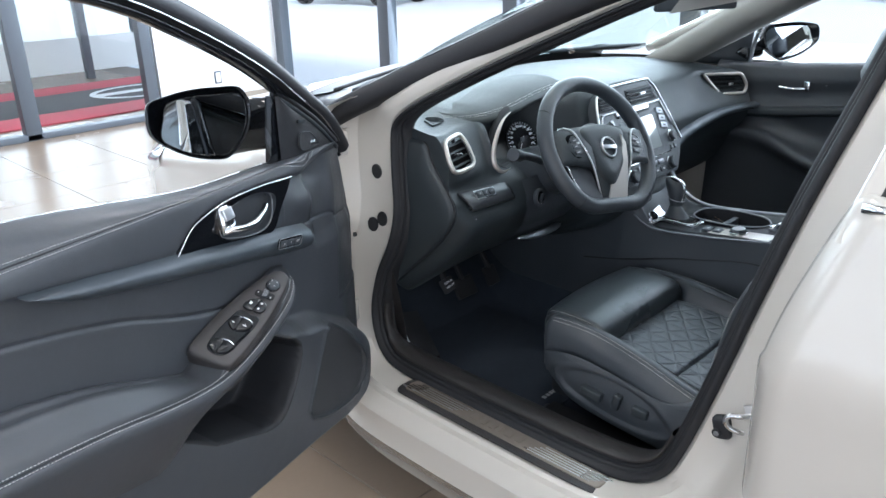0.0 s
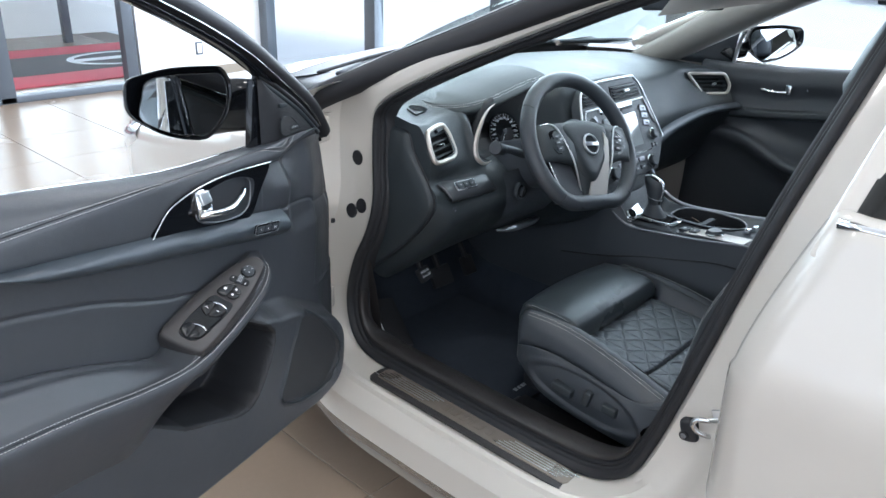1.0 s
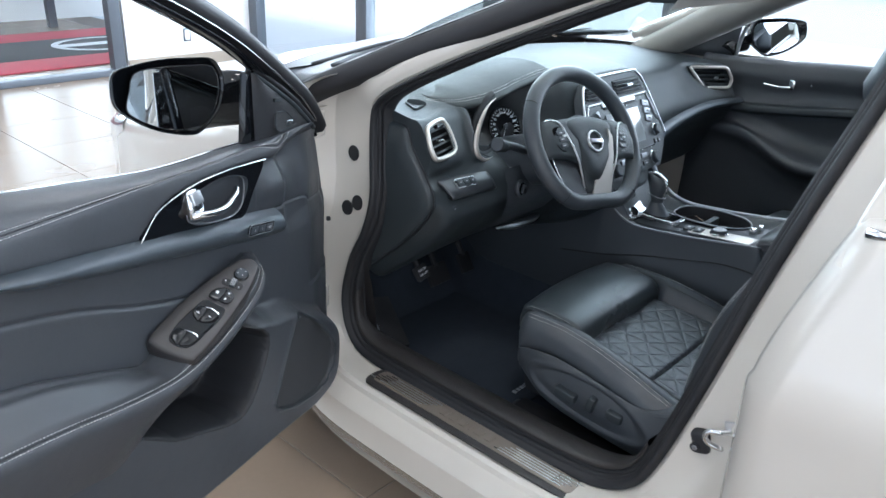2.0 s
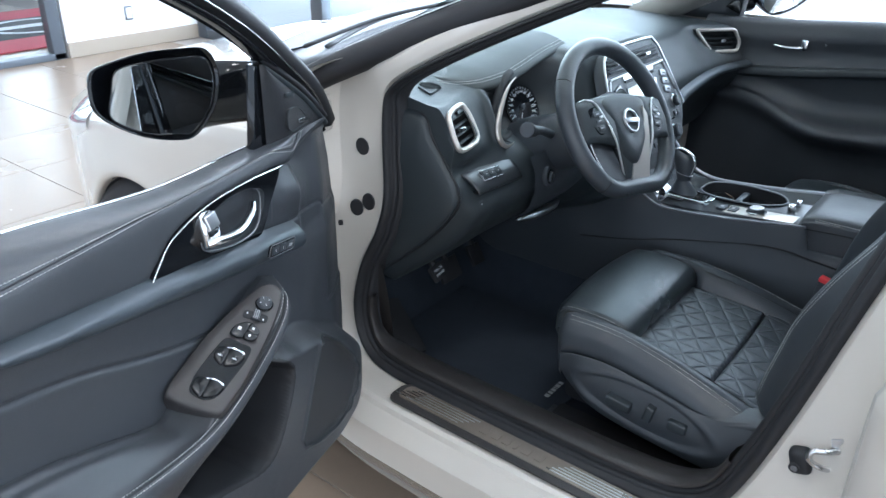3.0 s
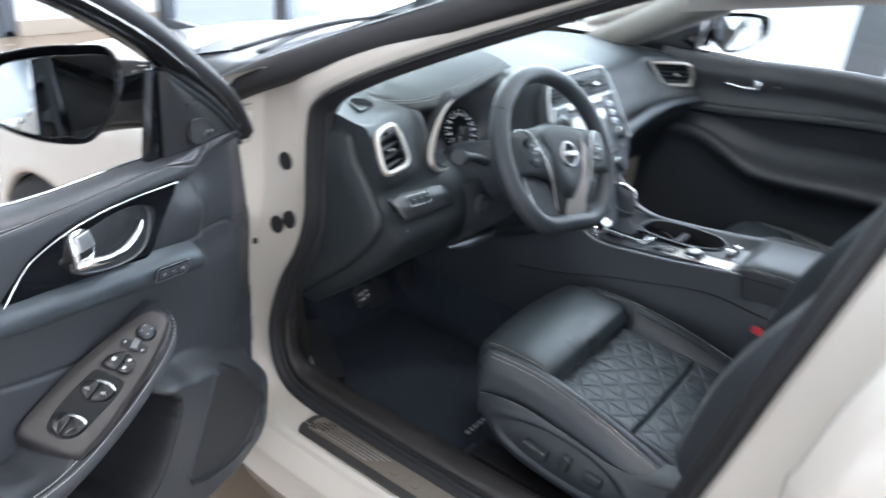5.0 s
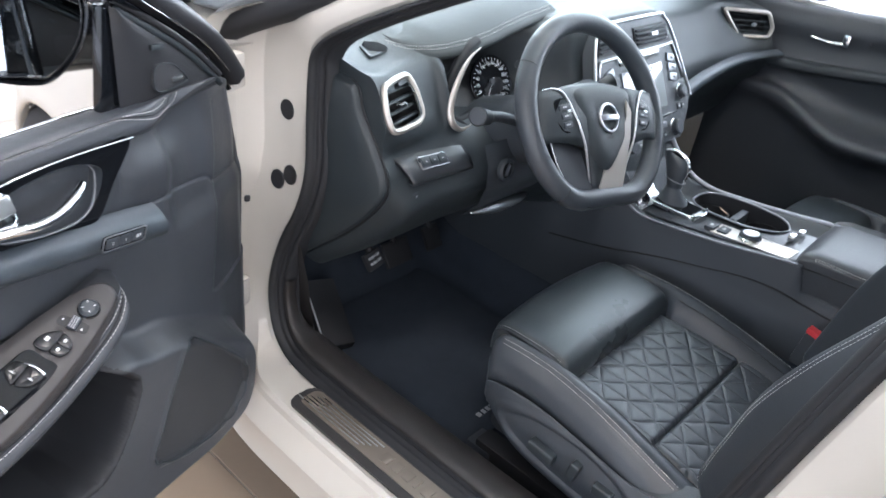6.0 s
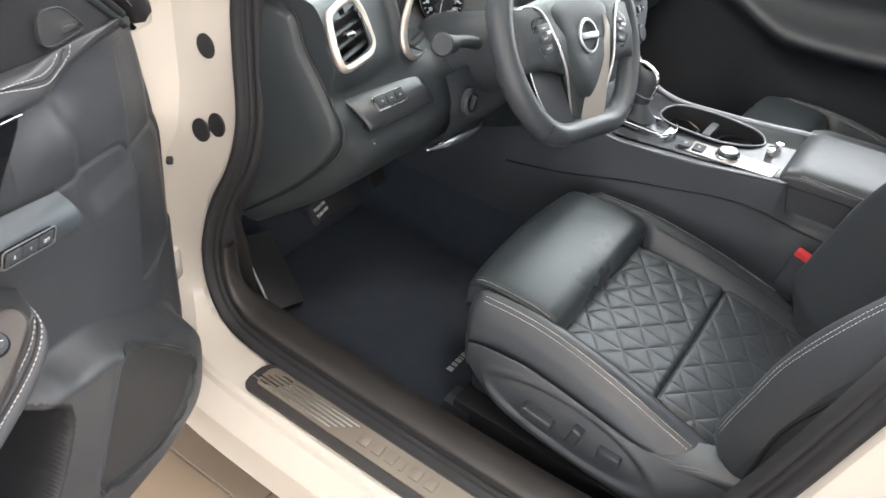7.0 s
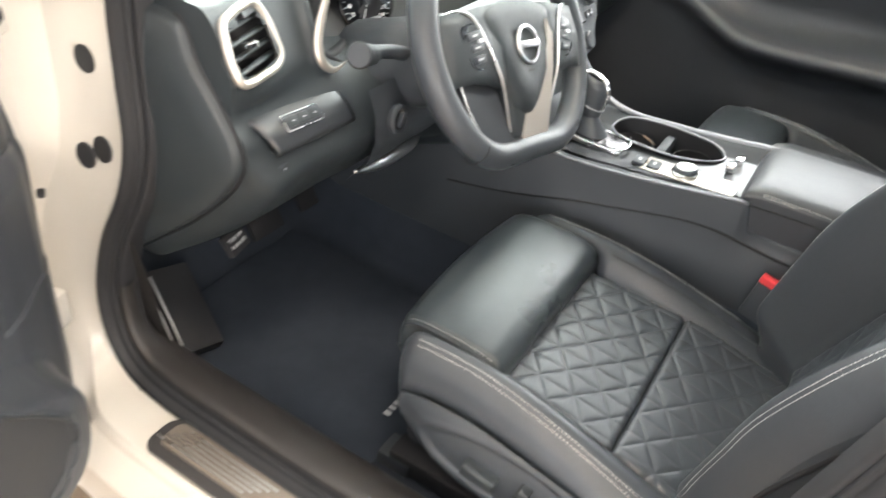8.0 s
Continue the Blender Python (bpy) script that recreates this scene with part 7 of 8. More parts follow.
steering = tube("steering_wheel", ring, 0.0188, LEATHER, car, "flat-bottomed black leather steering wheel", n=1, sides=14, closed=True, up=tuple(W_N))
for x, y in ((-0.160, 0.082), (0.160, 0.082), (-0.115, -0.128), (0.115, -0.128)):
    tube("rim_seam", [WH @ Vector((x * 1.02, y, -0.004)) + WH.to_3x3() @ (Vector((x, y, 0)).normalized() * 0.0190 * math.cos(c) + Vector((0, 0, 1)) * 0.0190 * math.sin(c)) for c in np.linspace(0, 2 * math.pi, 12, endpoint=False)], 0.0008, DARK, steering, n=2, sides=4, closed=True)
# airbag cover
rows = []
outl = smooth_line([(-0.085, 0.046), (-0.045, 0.060), (0.0, 0.064), (0.045, 0.060), (0.078, 0.048), (0.070, 0.010), (0.054, -0.028), (0.026, -0.062), (-0.004, -0.086), (-0.030, -0.074), (-0.052, -0.040), (-0.072, 0.005)], 4, closed=True)
for k, z in ((1.10, -0.02), (1.04, 0.004), (1.0, 0.014), (0.92, 0.020), (0.72, 0.0235), (0.4, 0.0235), (0.30, 0.0215), (0.02, 0.0215)):
    rows.append([WH @ Vector((p[0] * k, p[1] * k - 0.010, z)) for p in outl])
solid("airbag_cover", rows, closed_u=True, material=PLASTIC_SOFT, parent=steering, label="dark grey airbag cover")
disc("badge_ring", 0.0262, 0.004, SATIN, steering, WH @ Matrix.Translation((0, -0.008, 0.0255)), 36, 0.0015, inner=0.0222, label="chrome ring badge")
block("badge_bar", (0.049, 0.0095, 0.003), SATIN, steering, WH @ Matrix.Translation((0, -0.008, 0.0275)), 0.001, 2)
block("cover_print", (0.016, 0.0025, 0.0003), DARK, steering, WH @ Matrix.Translation((0, -0.042, 0.0238)), 0, 1)
for s in (-1, 1):
    arm = [[WH @ Vector((s * x, y0 + (y1 - y0) * t, z - 0.010 * abs(t - 0.5))) for t in np.linspace(0, 1, 7)] for x, y0, y1, z in ((0.055, -0.060, 0.046, 0.010), (0.085, -0.050, 0.044, 0.010), (0.115, -0.045, 0.040, 0.010), (0.145, -0.045, 0.038, 0.006), (0.170, -0.050, 0.036, -0.004))]
    solid("spoke", arm, material=PLASTIC_SOFT, parent=steering, thick=0.012, flip=s < 0)
    pod = WH @ pose(s * 0.108, 0.000, 0.016, 0, 0, s * -8)
    plate("button_pod", [tuple(p) for p in smooth_line([(-0.022, 0.022), (0.0, 0.026), (0.020, 0.018), (0.026, -0.008), (0.010, -0.030), (-0.012, -0.030), (-0.024, -0.010)], 3, True)], 0.006, GLOSS_BLACK, steering, pod, 0.001)
    for k in range(3):
        block("wheel_button", (0.030 - 0.004 * k, 0.0105, 0.006), PLASTIC, steering, pod @ pose(-0.001, 0.011 - 0.0145 * k, 0.004), 0.0025, 2)
        block("button_print", (0.010, 0.0022, 0.0004), FAINT, steering, pod @ pose(-0.003, 0.011 - 0.0145 * k, 0.0072), 0, 1)
    block("button_bright", (0.010, 0.005, 0.004), SATIN, steering, pod @ pose(0.006, 0.003, 0.007), 0.001, 1)
    v_line = [(s * 0.156, 0.034), (s * 0.132, 0.042), (s * 0.108, 0.034), (s * 0.090, 0.004), (s * 0.071, -0.045), (s * 0.052 - 0.003, -0.095), (s * 0.034 - 0.006, -0.146)]
    tube("spoke_trim", [WH @ Vector((x, y, 0.0215 - 0.018 * max(0, (abs(x) - 0.10) / 0.06) - 0.024 * max(0, (-y - 0.05) / 0.09))) for x, y in v_line], 0.0022, SATIN, steering, n=6, sides=8)
lower = [[WH @ Vector((x * w - 0.004, y, z + 0.13 * (y + 0.03))) for x, z in ((-1, 0.004), (-0.5, 0.010), (0, 0.012), (0.5, 0.010), (1, 0.004))] for y, w in ((-0.03, 0.056), (-0.07, 0.046), (-0.11, 0.036), (-0.148, 0.028))]
solid("lower_spoke", lower, material=PLASTIC_SOFT, parent=steering, thick=0.008, label="dark lower spoke")
plate("spoke_facet", [(0.058, 0.020), (0.072, 0.000), (0.066, -0.045), (0.050, -0.100), (0.032, -0.150), (-0.032, -0.150), (-0.026, -0.126), (-0.014, -0.098), (0.010, -0.070), (0.038, -0.040), (0.056, -0.010)], 0.004, SILVER_TRIM, steering, WH @ pose(-0.004, 0, 0.0240, 8, 0, 2), 0.001, "satin silver spoke facet")
tube("spoke_base", [WH @ Vector((-0.040, -0.144, 0.000)), WH @ Vector((-0.026, -0.154, 0.002)), WH @ Vector((0.014, -0.154, 0.002)), WH @ Vector((0.028, -0.144, 0.000))], 0.004, SATIN, steering, n=6, sides=8)
web = [(-0.150, 0.030), (-0.1433, 0.011), (-0.1411, -0.0336), (-0.1297, -0.0835), (-0.1008, -0.1308), (-0.0649, -0.1560), (-0.0416, -0.1458), (-0.055, -0.095), (-0.071, -0.045), (-0.090, 0.004), (-0.108, 0.034), (-0.132, 0.042)]
plate("spoke_web", [tuple(p) for p in smooth_line(web, 3, True)], 0.008, CONSOLE_SIDE, steering, WH @ pose(0, 0, 0.002), 0.0015, "dark satin spoke web")
tube("web_trim", [WH @ Vector((x, y, 0.007)) for x, y in web[:7]], 0.0016, SATIN, steering, n=6, sides=8)
tube("hub_barrel", [WH @ Vector((0, 0, -0.002)), WH @ Vector((0, -0.004, -0.05)), WH @ Vector((0, -0.01, -0.10))], 0.066, PLASTIC, steering, n=4, sides=24)
# column shroud, stalks, lock
column = tube("steering_column", [(-0.370, -0.165, 0.868), (-0.372, -0.10, 0.838), (-0.375, 0.0, 0.80), (-0.375, 0.06, 0.78)], lambda s: 0.062 + 0.012 * s, PLASTIC, car, "black steering column shroud", n=5, sides=20)
knee = [[(x, y, z) for x in np.linspace(-0.50, -0.24, 12)] for y, z in ((-0.10, 0.835), (-0.115, 0.80), (-0.118, 0.76), (-0.105, 0.72), (-0.07, 0.68))]
solid("column_panel", knee, material=PLASTIC, parent=column)
disc("lock_bezel", 0.022, 0.010, PLASTIC, column, frame_of((-0.455, -0.124, 0.785), Vector((1, 0, 0)), Vector((0, 0.15, 0.99)), Vector((0, -0.99, 0.15))), 28, 0.003, inner=0.016)
disc("lock_face", 0.016, 0.006, GLOSS_BLACK, column, frame_of((-0.455, -0.123, 0.785), Vector((1, 0, 0)), Vector((0, 0.15, 0.99)), Vector((0, -0.99, 0.15))), 28, 0.002)
block("lock_tab", (0.006, 0.008, 0.022), PLASTIC, column, pose(-0.455, -0.128, 0.785, 0, 25, 0), 0.002, 2)
for s, tip in ((-1, Vector((-0.569, -0.133, 0.917))), (1, Vector((-0.195, -0.150, 0.915)))):
    root = Vector((-0.370 + s * 0.055, -0.105, 0.868))
    tube("stalk", [root, root.lerp(tip, 0.5) + Vector((0, 0, 0.004)), tip], lambda t: 0.010 - 0.001 * t, PLASTIC, column, n=6, sides=12)
    tube("stalk_knob", [root.lerp(tip, 0.80), tip, tip + (tip - root).normalized() * 0.006], lambda t: 0.0130 + 0.0040 * t, PLASTIC_SOFT, column, n=4, sides=18)
    disc("stalk_cap", 0.0155, 0.003, PLASTIC, column, look(tip + (tip - root).normalized() * 0.0065, tip - (tip - root)), 24, 0.001)

# Pedals and footwell
parking = block("parking_pedal", (0.052, 0.012, 0.038), RUBBER, car, pose(-0.560, 0.100, 0.516, -35, 0, 12), 0.004, 2, "rubber parking brake pedal with white print")
pm = pose(-0.560, 0.100, 0.516, -35, 0, 12) @ pose(0, -0.0064, 0, 90, 0, 0)
writing("pedal_print", "PUSH ON", 0.0085, PRINT, parking, pm @ Matrix.Translation((0, 0.006, 0)))
writing("pedal_print", "PUSH OFF", 0.0085, PRINT, parking, pm @ Matrix.Translation((0, -0.006, 0)))
tube("pedal_arm", [(-0.560, 0.108, 0.52), (-0.555, 0.16, 0.60), (-0.55, 0.20, 0.72)], 0.008, DARK, parking, n=5, sides=8)
for x, w in ((-0.385, 0.08), (-0.265, 0.05)):
    p = block("foot_pedal", (w, 0.012, 0.06), RUBBER, car, pose(x, 0.20, 0.42, -30), 0.004, 2, "ribbed rubber foot pedal")
    tube("pedal_arm", [(x, 0.21, 0.44), (x, 0.27, 0.56), (x, 0.26, 0.72)], 0.008, DARK, p, n=5, sides=8)
rest_y = Vector((0.043, 0.125, 0.072)).normalized()
rest_z = (Vector((0, -0.45, 0.9)) - rest_y * rest_y.dot(Vector((0, -0.45, 0.9)))).normalized()
REST = frame_of((-0.6355, 0.1935, 0.353), rest_y.cross(rest_z), rest_y, rest_z)
rest = block("foot_rest", (0.080, 0.168, 0.030), DARK, car, REST @ Matrix.Translation((0.036, 0.004, -0.0155)), 0.006, 2, "black rubber foot rest with bright edges")
for dx, y0, y1, dz in ((0.0, -0.074, 0.074, 0.0012), (-0.0075, -0.066, 0.050, -0.010)):
    tube("rest_edge", [REST @ Vector((dx, y0, dz)), REST @ Vector((dx, 0, dz + 0.001)), REST @ Vector((dx, y1, dz))], 0.0021, ALLOY, rest, n=6, sides=6)
kick = [[(-0.735 + 0.03 * k, y, z) for k, z in ((0, 0.60), (0.6, 0.52), (1.0, 0.44), (1.4, 0.36), (2.2, 0.27))] for y in np.linspace(0.12, 0.45, 10)]
solid("kick_panel", kick, material=SCUFFED, parent=car, label="black kick panel")

# Interior mirror
mirror_in = block("interior_mirror", (0.235, 0.024, 0.062), PLASTIC, car, look((-0.0, -0.26, 1.235), (-0.37, -0.9, 1.2)) @ pose(0, 0, 0, 90, 0, 0), 0.010, 3, "black rear-view mirror")
tube("mirror_stem", [(0.0, -0.25, 1.255), (0.0, -0.24, 1.30), (0.0, -0.20, 1.325)], 0.009, PLASTIC, mirror_in, n=5, sides=8)

# ---- car: seats ----
SX = -0.390


def quilt(s, y):
    """Height of the puffed triangles: two slanting families of seams and one that runs fore and aft."""
    p, q, c = 0.074, 0.057, 0.13
    pitch = 1 / math.hypot(1 / p, 1 / q)
    near = lambda f, step: np.abs(f - np.round(f)) * step
    d = np.minimum(np.minimum(near(s / p + y / q + c, pitch), near(s / p - y / q - c, pitch)), near(2 * s / p, p / 2) + 0.0009)
    return 0.0010 * (1 - np.exp(-((d / 0.0024) ** 2))) + 0.0009 * np.sin(np.clip(d / 0.012, 0, 1) * math.pi / 2)


def quilt_height(s, y):
    """The quilted middle of the cushion, with its cross seam."""
    z = 0.509 - 0.012 * ease(-y, 0.42, 0.60) - 0.030 * ease(-y, 0.57, 0.74) - 0.006 * (1 - (np.abs(s) / 0.165) ** 2) + quilt(s, y)
    return z - 0.014 * np.exp(-((y + 0.572) / 0.0042) ** 2) - 0.008 * ease(np.abs(s), 0.155, 0.168)


def crest(y):
    return float(lerp(-y, (0.26, 0.30, 0.40, 0.51, 0.62, 0.70, 0.78), (0.560, 0.566, 0.566, 0.548, 0.518, 0.494, 0.470)))


# A bolster's section: distance from the middle, height above or below its crest, share of the middle's height
BOLSTER = [(0.163, -0.060), (0.170, -0.040), (0.180, -0.020), (0.192, -0.004), (0.203, 0.0), (0.212, -0.003), (0.2185, -0.0085), (0.226, -0.016), (0.237, -0.032), (0.244, -0.055), (0.240, -0.080)]


def bolster_point(k, y):
    a, dz = BOLSTER[k]
    a = a + (0.017, 0.014, 0.009, 0.003)[k] * (1 - float(ease(-y, 0.398, 0.415))) if k < 4 else a
    return a * (1 + 0.085 * float(ease(-y, 0.32, 0.72))), crest(y) + dz * float(lerp(-y, (0.26, 0.5, 0.72), (1.0, 0.85, 0.6))) * (1 if k > 4 else float(lerp(-y, (0.3, 0.72), (1.0, 0.55)))) 


def seat(dx, side):
    """One front seat; side -1: shell with switches to the left."""
    X = SX + dx
    yy = np.linspace(-0.285, -0.90, 110)[:, None]
    vv = np.linspace(0, 1, 44)[None, :]
    z_low = lerp(-yy, (0.28, 0.31, 0.37, 0.45, 0.60, 0.75, 0.92), (0.462, 0.436, 0.402, 0.388, 0.382, 0.385, 0.40))
    z_top = lerp(-yy, (0.28, 0.33, 0.40, 0.50, 0.58, 0.63, 0.67, 0.73, 0.80, 0.92), (0.486, 0.502, 0.510, 0.500, 0.490, 0.496, 0.512, 0.530, 0.540, 0.55))
    ZZ = z_low + (z_top - z_low) * vv
    bulge = 0.244 + 0.024 * np.sin(math.pi * np.clip(0.06 + 0.90 * vv, 0, 1)) ** 0.6 * ease(-yy, 0.28, 0.37) + 0.012 * ease(-yy, 0.30, 0.66) - 0.012 * ease(-yy, 0.66, 0.85)
    el = ((yy + 0.482) / 0.148) ** 2 + ((ZZ - 0.450 - 0.06 * (yy + 0.482)) / 0.046) ** 2
    bulge = bulge - 0.007 * (1 - ease(el, 0.70, 1.08)) + 0.0018 * np.exp(-((el - 1.1) / 0.12) ** 2)
    base = [np.stack([X + side * bulge[k], yy[k] + 0 * ZZ[k], ZZ[k]], 1) for k in range(len(yy))]
    front_seat = solid("front_seat", base, material=PLASTIC, parent=car, thick=0.004 * -side, label="black leather front seat with quilted centre and grey stitching", flip=side > 0)
    s = np.linspace(-0.168, 0.168, 250 if side < 0 else 120)[None, :]
    y = np.linspace(-0.36, -0.790, 310 if side < 0 else 140)[:, None]
    H = quilt_height(s + 0 * y, y + 0 * s)
    grow = 1 + 0.085 * ease(-y, 0.32, 0.72)
    rows = [np.stack([X + s[0] * grow[k], y[k] + 0 * s[0], H[k]], 1) for k in range(len(y))]
    solid("cushion", rows, material=LEATHER, parent=front_seat, label="quilted black leather seat cushion", thick=0.003)
    # bolsters, with a rounded front that falls to the shell
    for sd in (-1, 1):
        rows = []
        for yv, f in [(-0.268, 0.0), (-0.262, 0.35), (-0.260, 0.70), (-0.263, 0.88), (-0.270, 0.96)] + [(v, 1.0) for v in np.linspace(-0.282, -0.80, 48)]:
            pts = [bolster_point(k, yv) for k in range(len(BOLSTER))]
            mid_a = 0.205
            rows.append(smooth_line([(X + sd * (mid_a + (a - mid_a) * (0.86 + 0.14 * f)), yv - 0.030 * max(0, (a - 0.205) / 0.04) ** 2 * float(lerp(-yv, (0.26, 0.36), (0.8, 0.0))), 0.430 + (z - 0.430) * f - (0.010 if sd > 0 else 0.0)) for a, z in pts], 5))
        solid("bolster", rows, material=LEATHER, parent=front_seat, label="smooth leather seat bolster with grey double stitching", flip=sd > 0)
        for k, up_ in ((5, 0.0010), (6, 0.0012)):
            line = []
            for yv in (-0.285, -0.34, -0.40, -0.47, -0.54, -0.60, -0.65):
                a, z = bolster_point(k, yv)
                z -= 0.010 if sd > 0 else 0.0
                line.append((X + sd * (a + 0.0008), yv - 0.030 * max(0, (a - 0.205) / 0.04) ** 2 * float(lerp(-yv, (0.26, 0.36), (0.8, 0.0))), z + up_))
            stitches("stitching", line, front_seat, n=14, normal=(sd * 0.5, 0, 0.86))
        line = [(X + sd * (bolster_point(2, yv)[0]), yv, bolster_point(2, yv)[1] + 0.001) for yv in (-0.42, -0.48, -0.55, -0.62, -0.70)]
        tube("bolster_seam", line, 0.0010, DARK, front_seat, n=6, sides=5)
    # thigh extension: a smooth padded block in front of the quilted part
    rows = []
    for yv, z0, z1, a in ((-0.250, 0.470, 0.480, 0.168), (-0.238, 0.480, 0.512, 0.176), (-0.234, 0.495, 0.535, 0.179), (-0.239, 0.500, 0.551, 0.180), (-0.252, 0.505, 0.560, 0.180), (-0.280, 0.508, 0.5645, 0.180), (-0.33, 0.508, 0.5645, 0.180), (-0.372, 0.506, 0.561, 0.180), (-0.391, 0.505, 0.554, 0.180), (-0.401, 0.500, 0.540, 0.179), (-0.403, 0.495, 0.520, 0.177), (-0.400, 0.490, 0.505, 0.172)):
        sec = [(-a, z0), (-a - 0.0015, 0.5 * (z0 + z1)), (-a + 0.001, z1 - 0.010), (-a + 0.007, z1 - 0.0025), (-a + 0.018, z1), (-0.5 * a, z1 + 0.002), (0, z1 + 0.003), (0.5 * a, z1 + 0.002), (a - 0.018, z1), (a - 0.007, z1 - 0.0025), (a - 0.001, z1 - 0.010), (a + 0.0015, 0.5 * (z0 + z1)), (a, z0)]
        rows.append(smooth_line([(X + q, yv + 0.012 * (1 - (q / a) ** 2) * (1 if yv > -0.26 else 0), z) for q, z in sec], 4))
    solid("thigh_pad", rows, material=LEATHER_TOP, parent=front_seat, label="smooth leather thigh extension")
    for sd in (-1, 1):
        seam = [(X + sd * 0.1800, yv, z) for yv, z in ((-0.242, 0.541), (-0.258, 0.5515), (-0.29, 0.5545), (-0.35, 0.553), (-0.385, 0.546))]
        tube("pad_piping", seam, 0.0022, LEATHER, front_seat, n=6, sides=6)
        stitches("stitching", [(x - sd * 0.0035, yv, z + 0.0055) for x, yv, z in seam], front_seat, n=12, normal=(sd * 0.5, 0, 0.8))
    # switches on the shell
    xs_ = X - 0.2690
    if side < 0:
        block("slide_switch", (0.022, 0.052, 0.020), PLASTIC_SOFT, front_seat, pose(xs_ - 0.005, -0.437, 0.4500, 6, 0, 0), 0.004, 3)
        block("recline_switch", (0.020, 0.017, 0.036), PLASTIC_SOFT, front_seat, pose(xs_ - 0.005, -0.500, 0.4550, 12, 0, 0), 0.004, 3)
        block("lumbar_switch", (0.020, 0.036, 0.020), PLASTIC_SOFT, front_seat, pose(xs_ - 0.005, -0.557, 0.4530, 2, 0, 0), 0.004, 3)
    hinge = [[(X + side * (a + 0.004 * math.sin(math.pi * j / 8)), y, z0 + (z1 - z0) * j / 8) for j in range(9)] for y, z0, z1, a in ((-0.60, 0.44, 0.487, 0.262), (-0.64, 0.43, 0.497, 0.268), (-0.69, 0.42, 0.520, 0.271), (-0.75, 0.41, 0.540, 0.270), (-0.82, 0.40, 0.56, 0.266), (-0.92, 0.40, 0.57, 0.255), (-0.96, 0.42, 0.55, 0.21))]
    solid("hinge_cover", [smooth_line(list(r) + [(X + side * 0.215, r[0][1] - 0.005, r[-1][2] + 0.006)], 2) for r in hinge], material=PLASTIC, parent=front_seat, flip=side > 0)
    # rails and floor mounts
    for sd in (-0.19, 0.19):
        block("seat_rail", (0.045, 0.52, 0.04), DARK, front_seat, pose(X + sd, -0.52, 0.285), 0.006, 2)
        block("rail_foot", (0.05, 0.06, 0.03), PLASTIC, front_seat, pose(X + sd, -0.27, 0.275), 0.006, 2)
    block("seat_pan", (0.46, 0.46, 0.06), DARK, front_seat, pose(X, -0.52, 0.40), 0.02, 2)
    # backrest: a relief over (s, h) in its own leaning frame
    up = Vector((0, -0.375, 0.927)).normalized()
    fw = Vector((0, 0.927, 0.375)).normalized()
    BK = frame_of((X, -0.742, 0.49), Vector((1, 0, 0)), up, Vector((1, 0, 0)).cross(up))
    zdir = Vector((1, 0, 0)).cross(up)
    sgn = 1 if zdir.dot(fw) > 0 else -1

    def back_depth(s, h):
        a = np.abs(s)
        w = 0.5 * lerp(h, (-0.02, 0.08, 0.25, 0.45, 0.58, 0.68), (0.50, 0.53, 0.535, 0.51, 0.44, 0.34))
        r = a / w
        d = np.where((r < 0.56) & (h > 0.03) & (h < 0.60), quilt(s, h), 0.003)
        bol = lerp(h, (-0.02, 0.09, 0.23, 0.39, 0.56, 0.64, 0.70), (0.082, 0.104, 0.124, 0.108, 0.085, 0.040, 0.01))
        d = d + bol * ease(r, 0.54, 0.82) - 0.050 * (np.clip(r - 0.80, 0, 1) / 0.20) ** 2.2
        d = d - 0.005 * np.exp(-((r - 0.57) / 0.015) ** 2)
        d = d - 0.05 * ease(h, 0.62, 0.69) ** 2 - 0.04 * (1 - ease(h, -0.03, 0.03))
        return d, w

    hh = np.linspace(-0.03, 0.69, 150)[:, None]
    rr = np.linspace(-1, 1, 160)[None, :]
    W0 = back_depth(np.zeros_like(hh), hh)[1]
    S2 = rr * W0
    D2, _ = back_depth(S2, hh + 0 * rr)
    rows = []
    for k in range(len(hh)):
        rows.append([BK @ Vector((float(S2[k, j]), float(hh[k, 0]), sgn * float(D2[k, j]))) for j in range(rr.shape[1])])
    solid("backrest", rows, material=LEATHER, parent=front_seat, label="bolstered leather backrest")
    for sd in (-1, 1):
        wall = []
        for k in range(0, len(hh), 4):
            e = Vector((float(S2[k, -1]) * sd, float(hh[k, 0]), sgn * float(D2[k, -1])))
            wall.append(smooth_line([BK @ e, BK @ (e + Vector((0.004 * sd, 0, -sgn * 0.03))), BK @ (e + Vector((0.0, 0, -sgn * 0.09))), BK @ (e + Vector((-0.05 * sd, 0, -sgn * 0.15)))], 4))
        solid("backrest_side", wall, material=LEATHER, parent=front_seat)
        for off in (0.865, 0.885):
            pts = []
            for h in (0.02, 0.07, 0.13, 0.2, 0.3, 0.4, 0.5, 0.58):
                w = float(back_depth(np.array([0.0]), np.array([h]))[1][0])
                d = float(back_depth(np.array([off * w]), np.array([h]))[0][0])
                pts.append(BK @ Vector((sd * off * w, h, sgn * (d + 0.0015))))
            stitches("stitching", pts, front_seat, n=16, normal=tuple(fw))
        seam = []
        for h in (-0.01, 0.06, 0.14, 0.22, 0.32, 0.45, 0.55):
            w = float(back_depth(np.array([0.0]), np.array([h]))[1][0])
            seam.append(BK @ Vector((sd * (w + 0.002), h, sgn * float(lerp(h, (0.0, 0.07, 0.13, 0.22, 0.32, 0.6), (0.02, 0.044, 0.064, 0.068, 0.060, 0.03))))))
        tube("side_seam", seam, 0.0030, DARK, front_seat, n=6, sides=6)
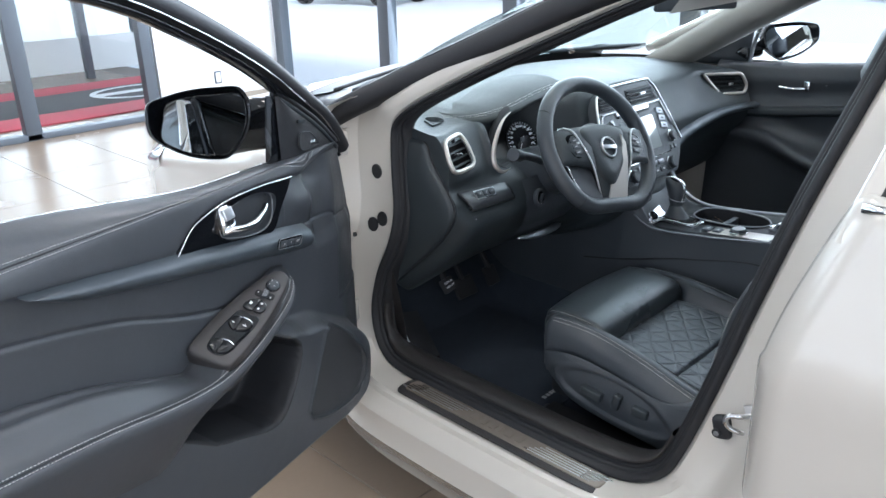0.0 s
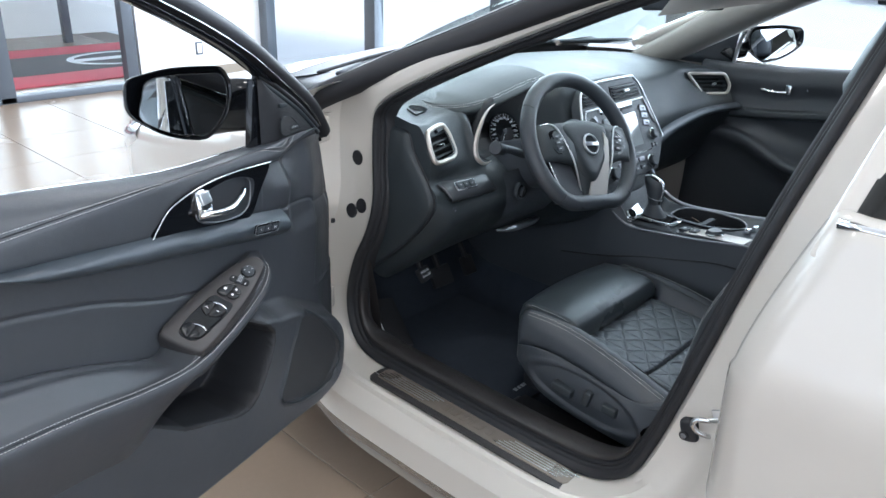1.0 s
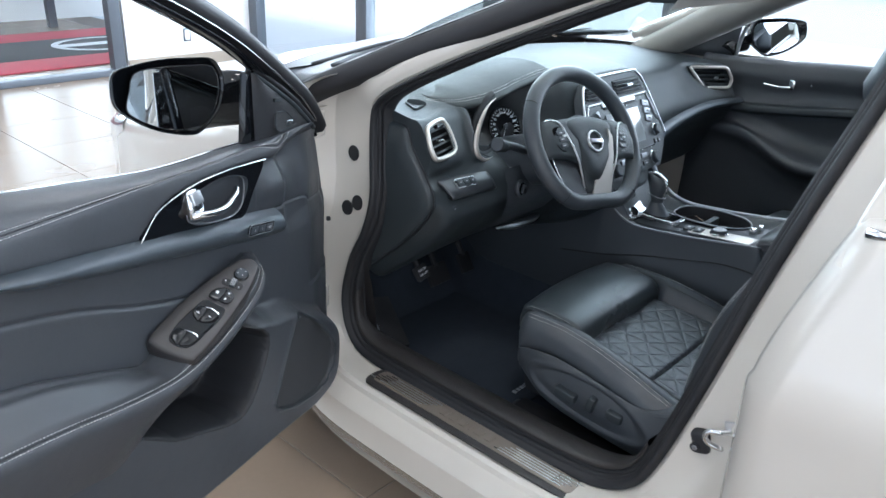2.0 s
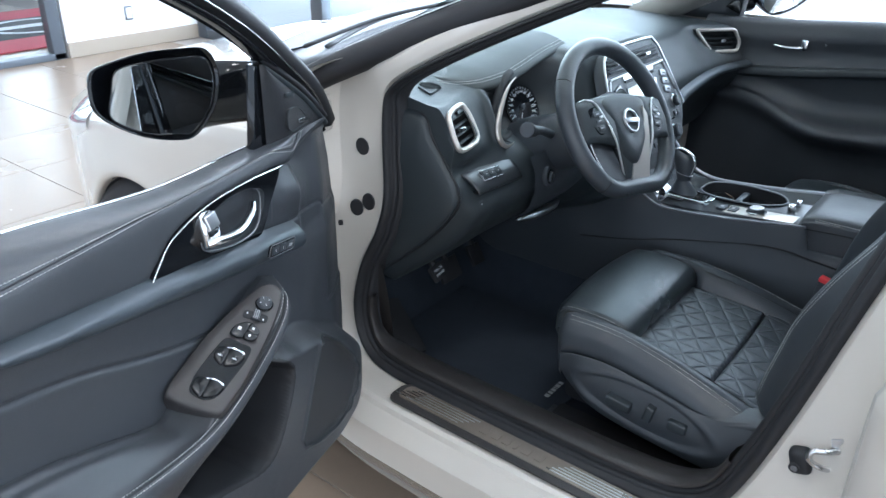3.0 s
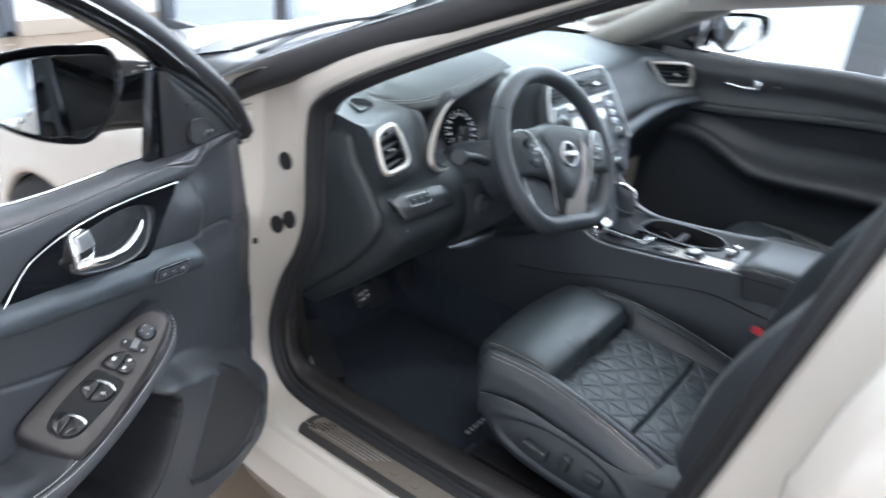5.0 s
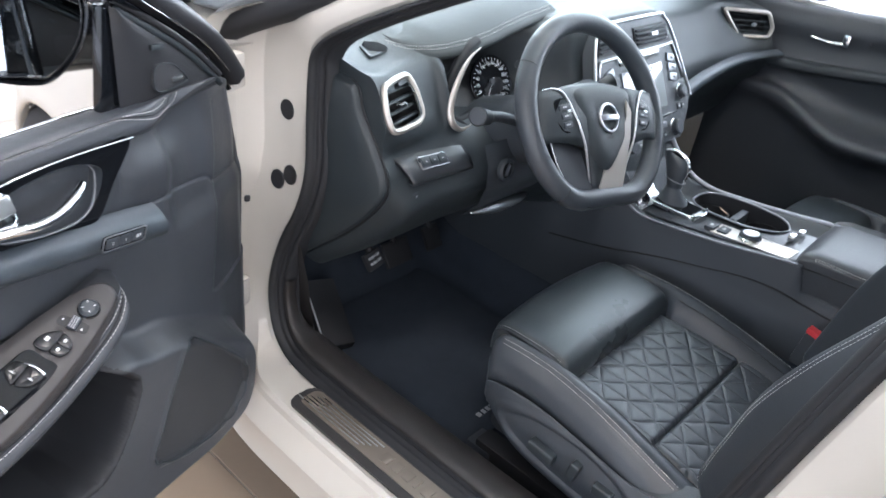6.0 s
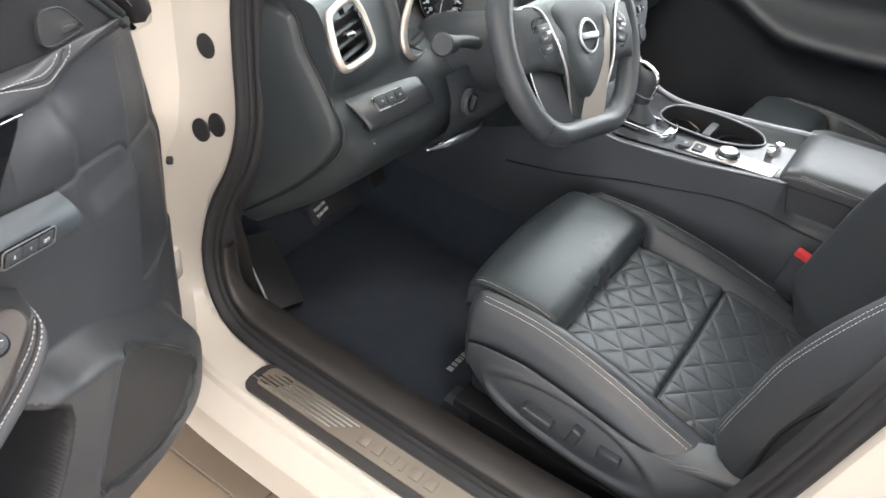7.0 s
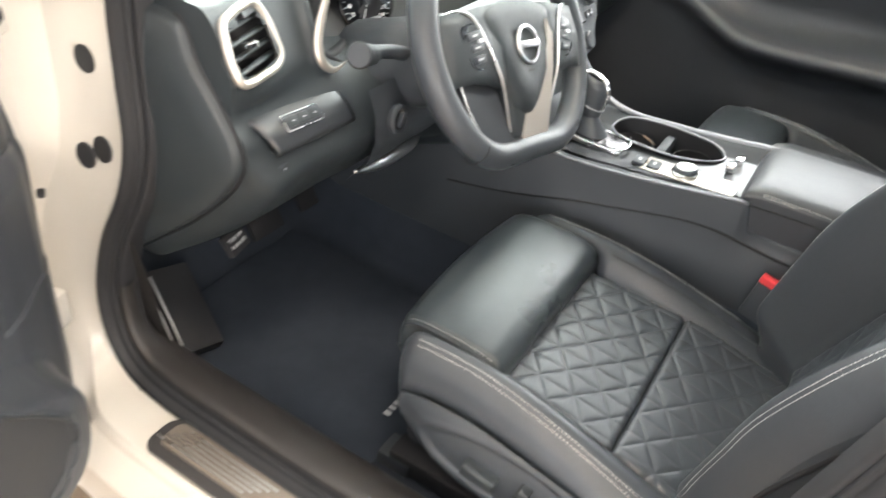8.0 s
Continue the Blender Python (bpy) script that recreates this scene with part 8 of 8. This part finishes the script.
    hull = [[BK @ Vector((s * w, h, -sgn * (0.15 - 0.03 * s * s))) for s in (-1, -0.7, -0.3, 0, 0.3, 0.7, 1)] for h, w in ((-0.03, 0.20), (0.2, 0.23), (0.45, 0.22), (0.62, 0.17), (0.69, 0.12))]
    solid("seat_back_shell", hull, material=PLASTIC, parent=front_seat)
    # headrest on two posts
    rows = []
    for h, w, d in ((0.615, 0.06, 0.02), (0.620, 0.10, 0.045), (0.64, 0.125, 0.055), (0.71, 0.135, 0.058), (0.78, 0.130, 0.054), (0.82, 0.112, 0.042), (0.832, 0.07, 0.02)):
        rows.append([BK @ Vector((w * math.cos(a) * abs(math.cos(a)) ** -0.35 if abs(math.cos(a)) > 1e-3 else 0.0, h, sgn * (0.140 + d * math.sin(a)))) for a in np.linspace(0, 2 * math.pi, 28, endpoint=False)])
    solid("headrest", rows, closed_u=True, material=LEATHER, parent=front_seat, label="padded leather headrest")
    for sd in (-0.06, 0.06):
        tube("headrest_post", [BK @ Vector((sd, 0.58, -sgn * 0.02)), BK @ Vector((sd, 0.64, sgn * 0.12))], 0.006, CHROME, front_seat, n=2, sides=10)
    if side < 0:
        tg = BK @ Vector((-0.5 * 0.52 - 0.006, 0.40, -sgn * 0.012))
        t_ = frame_of(tg, up, fw, up.cross(fw))
        block("airbag_tag", (0.045, 0.014, 0.0015), PLASTIC, front_seat, t_, 0.0004, 1)
        writing("tag_print", "AIRBAG", 0.011, PRINT, front_seat, t_ @ Matrix.Translation((0, 0, 0.0012)))
    return front_seat


driver_seat = seat(0.0, -1)
passenger_seat = seat(0.775, 1)
passenger_seat.location.y = -0.17
bk = block("belt_buckle", (0.048, 0.022, 0.080), PLASTIC, car, pose(-0.150, -0.668, 0.545, 0, -8, 82), 0.006, 2, "black belt buckle with a red release")
block("release_button", (0.038, 0.018, 0.012), RED, bk, pose(-0.155, -0.668, 0.586, 0, -8, 82), 0.003, 2)

# Rear bench, dim behind the front seats
bench = block("rear_bench", (1.30, 0.50, 0.20), LEATHER, car, pose(MID, -1.55, 0.45), 0.05, 3, "black leather rear bench")
block("bench_back", (1.30, 0.16, 0.62), LEATHER, bench, pose(MID, -1.86, 0.78, -20), 0.05, 3)
solid("parcel_shelf", [[(-0.6, -1.95, 1.05), (0.64, -1.95, 1.05)], [(-0.6, -2.6, 1.06), (0.64, -2.6, 1.06)]], material=PLASTIC, parent=car)

for child in car.children:
    child.matrix_parent_inverse = Matrix.Translation(-car.location)

# ---- floor tiles: the nearer ones as pieces, the far rows as one mesh ----
STEP = 0.60


def tile_mesh():
    bm = bmesh.new()
    bmesh.ops.create_cube(bm, size=1)
    for v in bm.verts:
        v.co = Vector((v.co.x * (STEP - 0.004), v.co.y * (STEP - 0.004), -0.004 + v.co.z * 0.008))
    bmesh.ops.bevel(bm, geom=[e for e in bm.edges if all(v.co.z > -0.001 for v in e.verts)], offset=0.0012, segments=1, affect="EDGES")
    me = bpy.data.meshes.new("tile")
    bm.to_mesh(me)
    bm.free()
    me.materials.append(TILE)
    return me


tile_data = tile_mesh()
rest_v, rest_f = [], []
for i in range(-11, 6):
    for j in range(-14, 15):
        cx, cy = -0.85 + (i + 0.5) * STEP, (j + 0.5) * STEP
        if cx - STEP / 2 < WEST or cx + STEP / 2 > EAST + 0.08 or cy - STEP / 2 < SOUTH or cy > NORTH + 3.5:
            continue
        if -9 <= i and -6 <= j <= 13:
            ob = new("tile", tile_data)
            ob.location = (cx, cy, 0)
            ob.parent = floor
            ob.matrix_parent_inverse = floor.matrix_world.inverted()
        else:
            k, h = len(rest_v), STEP / 2 - 0.002
            rest_v += [(cx - h, cy - h, 0), (cx + h, cy - h, 0), (cx + h, cy + h, 0), (cx - h, cy + h, 0)]
            rest_f.append((k, k + 1, k + 2, k + 3))
far_tiles = part("far_tiles", mesh_of("far_tiles", rest_v, rest_f, False), TILE, floor)
tagged(far_tiles, kind="stuff")
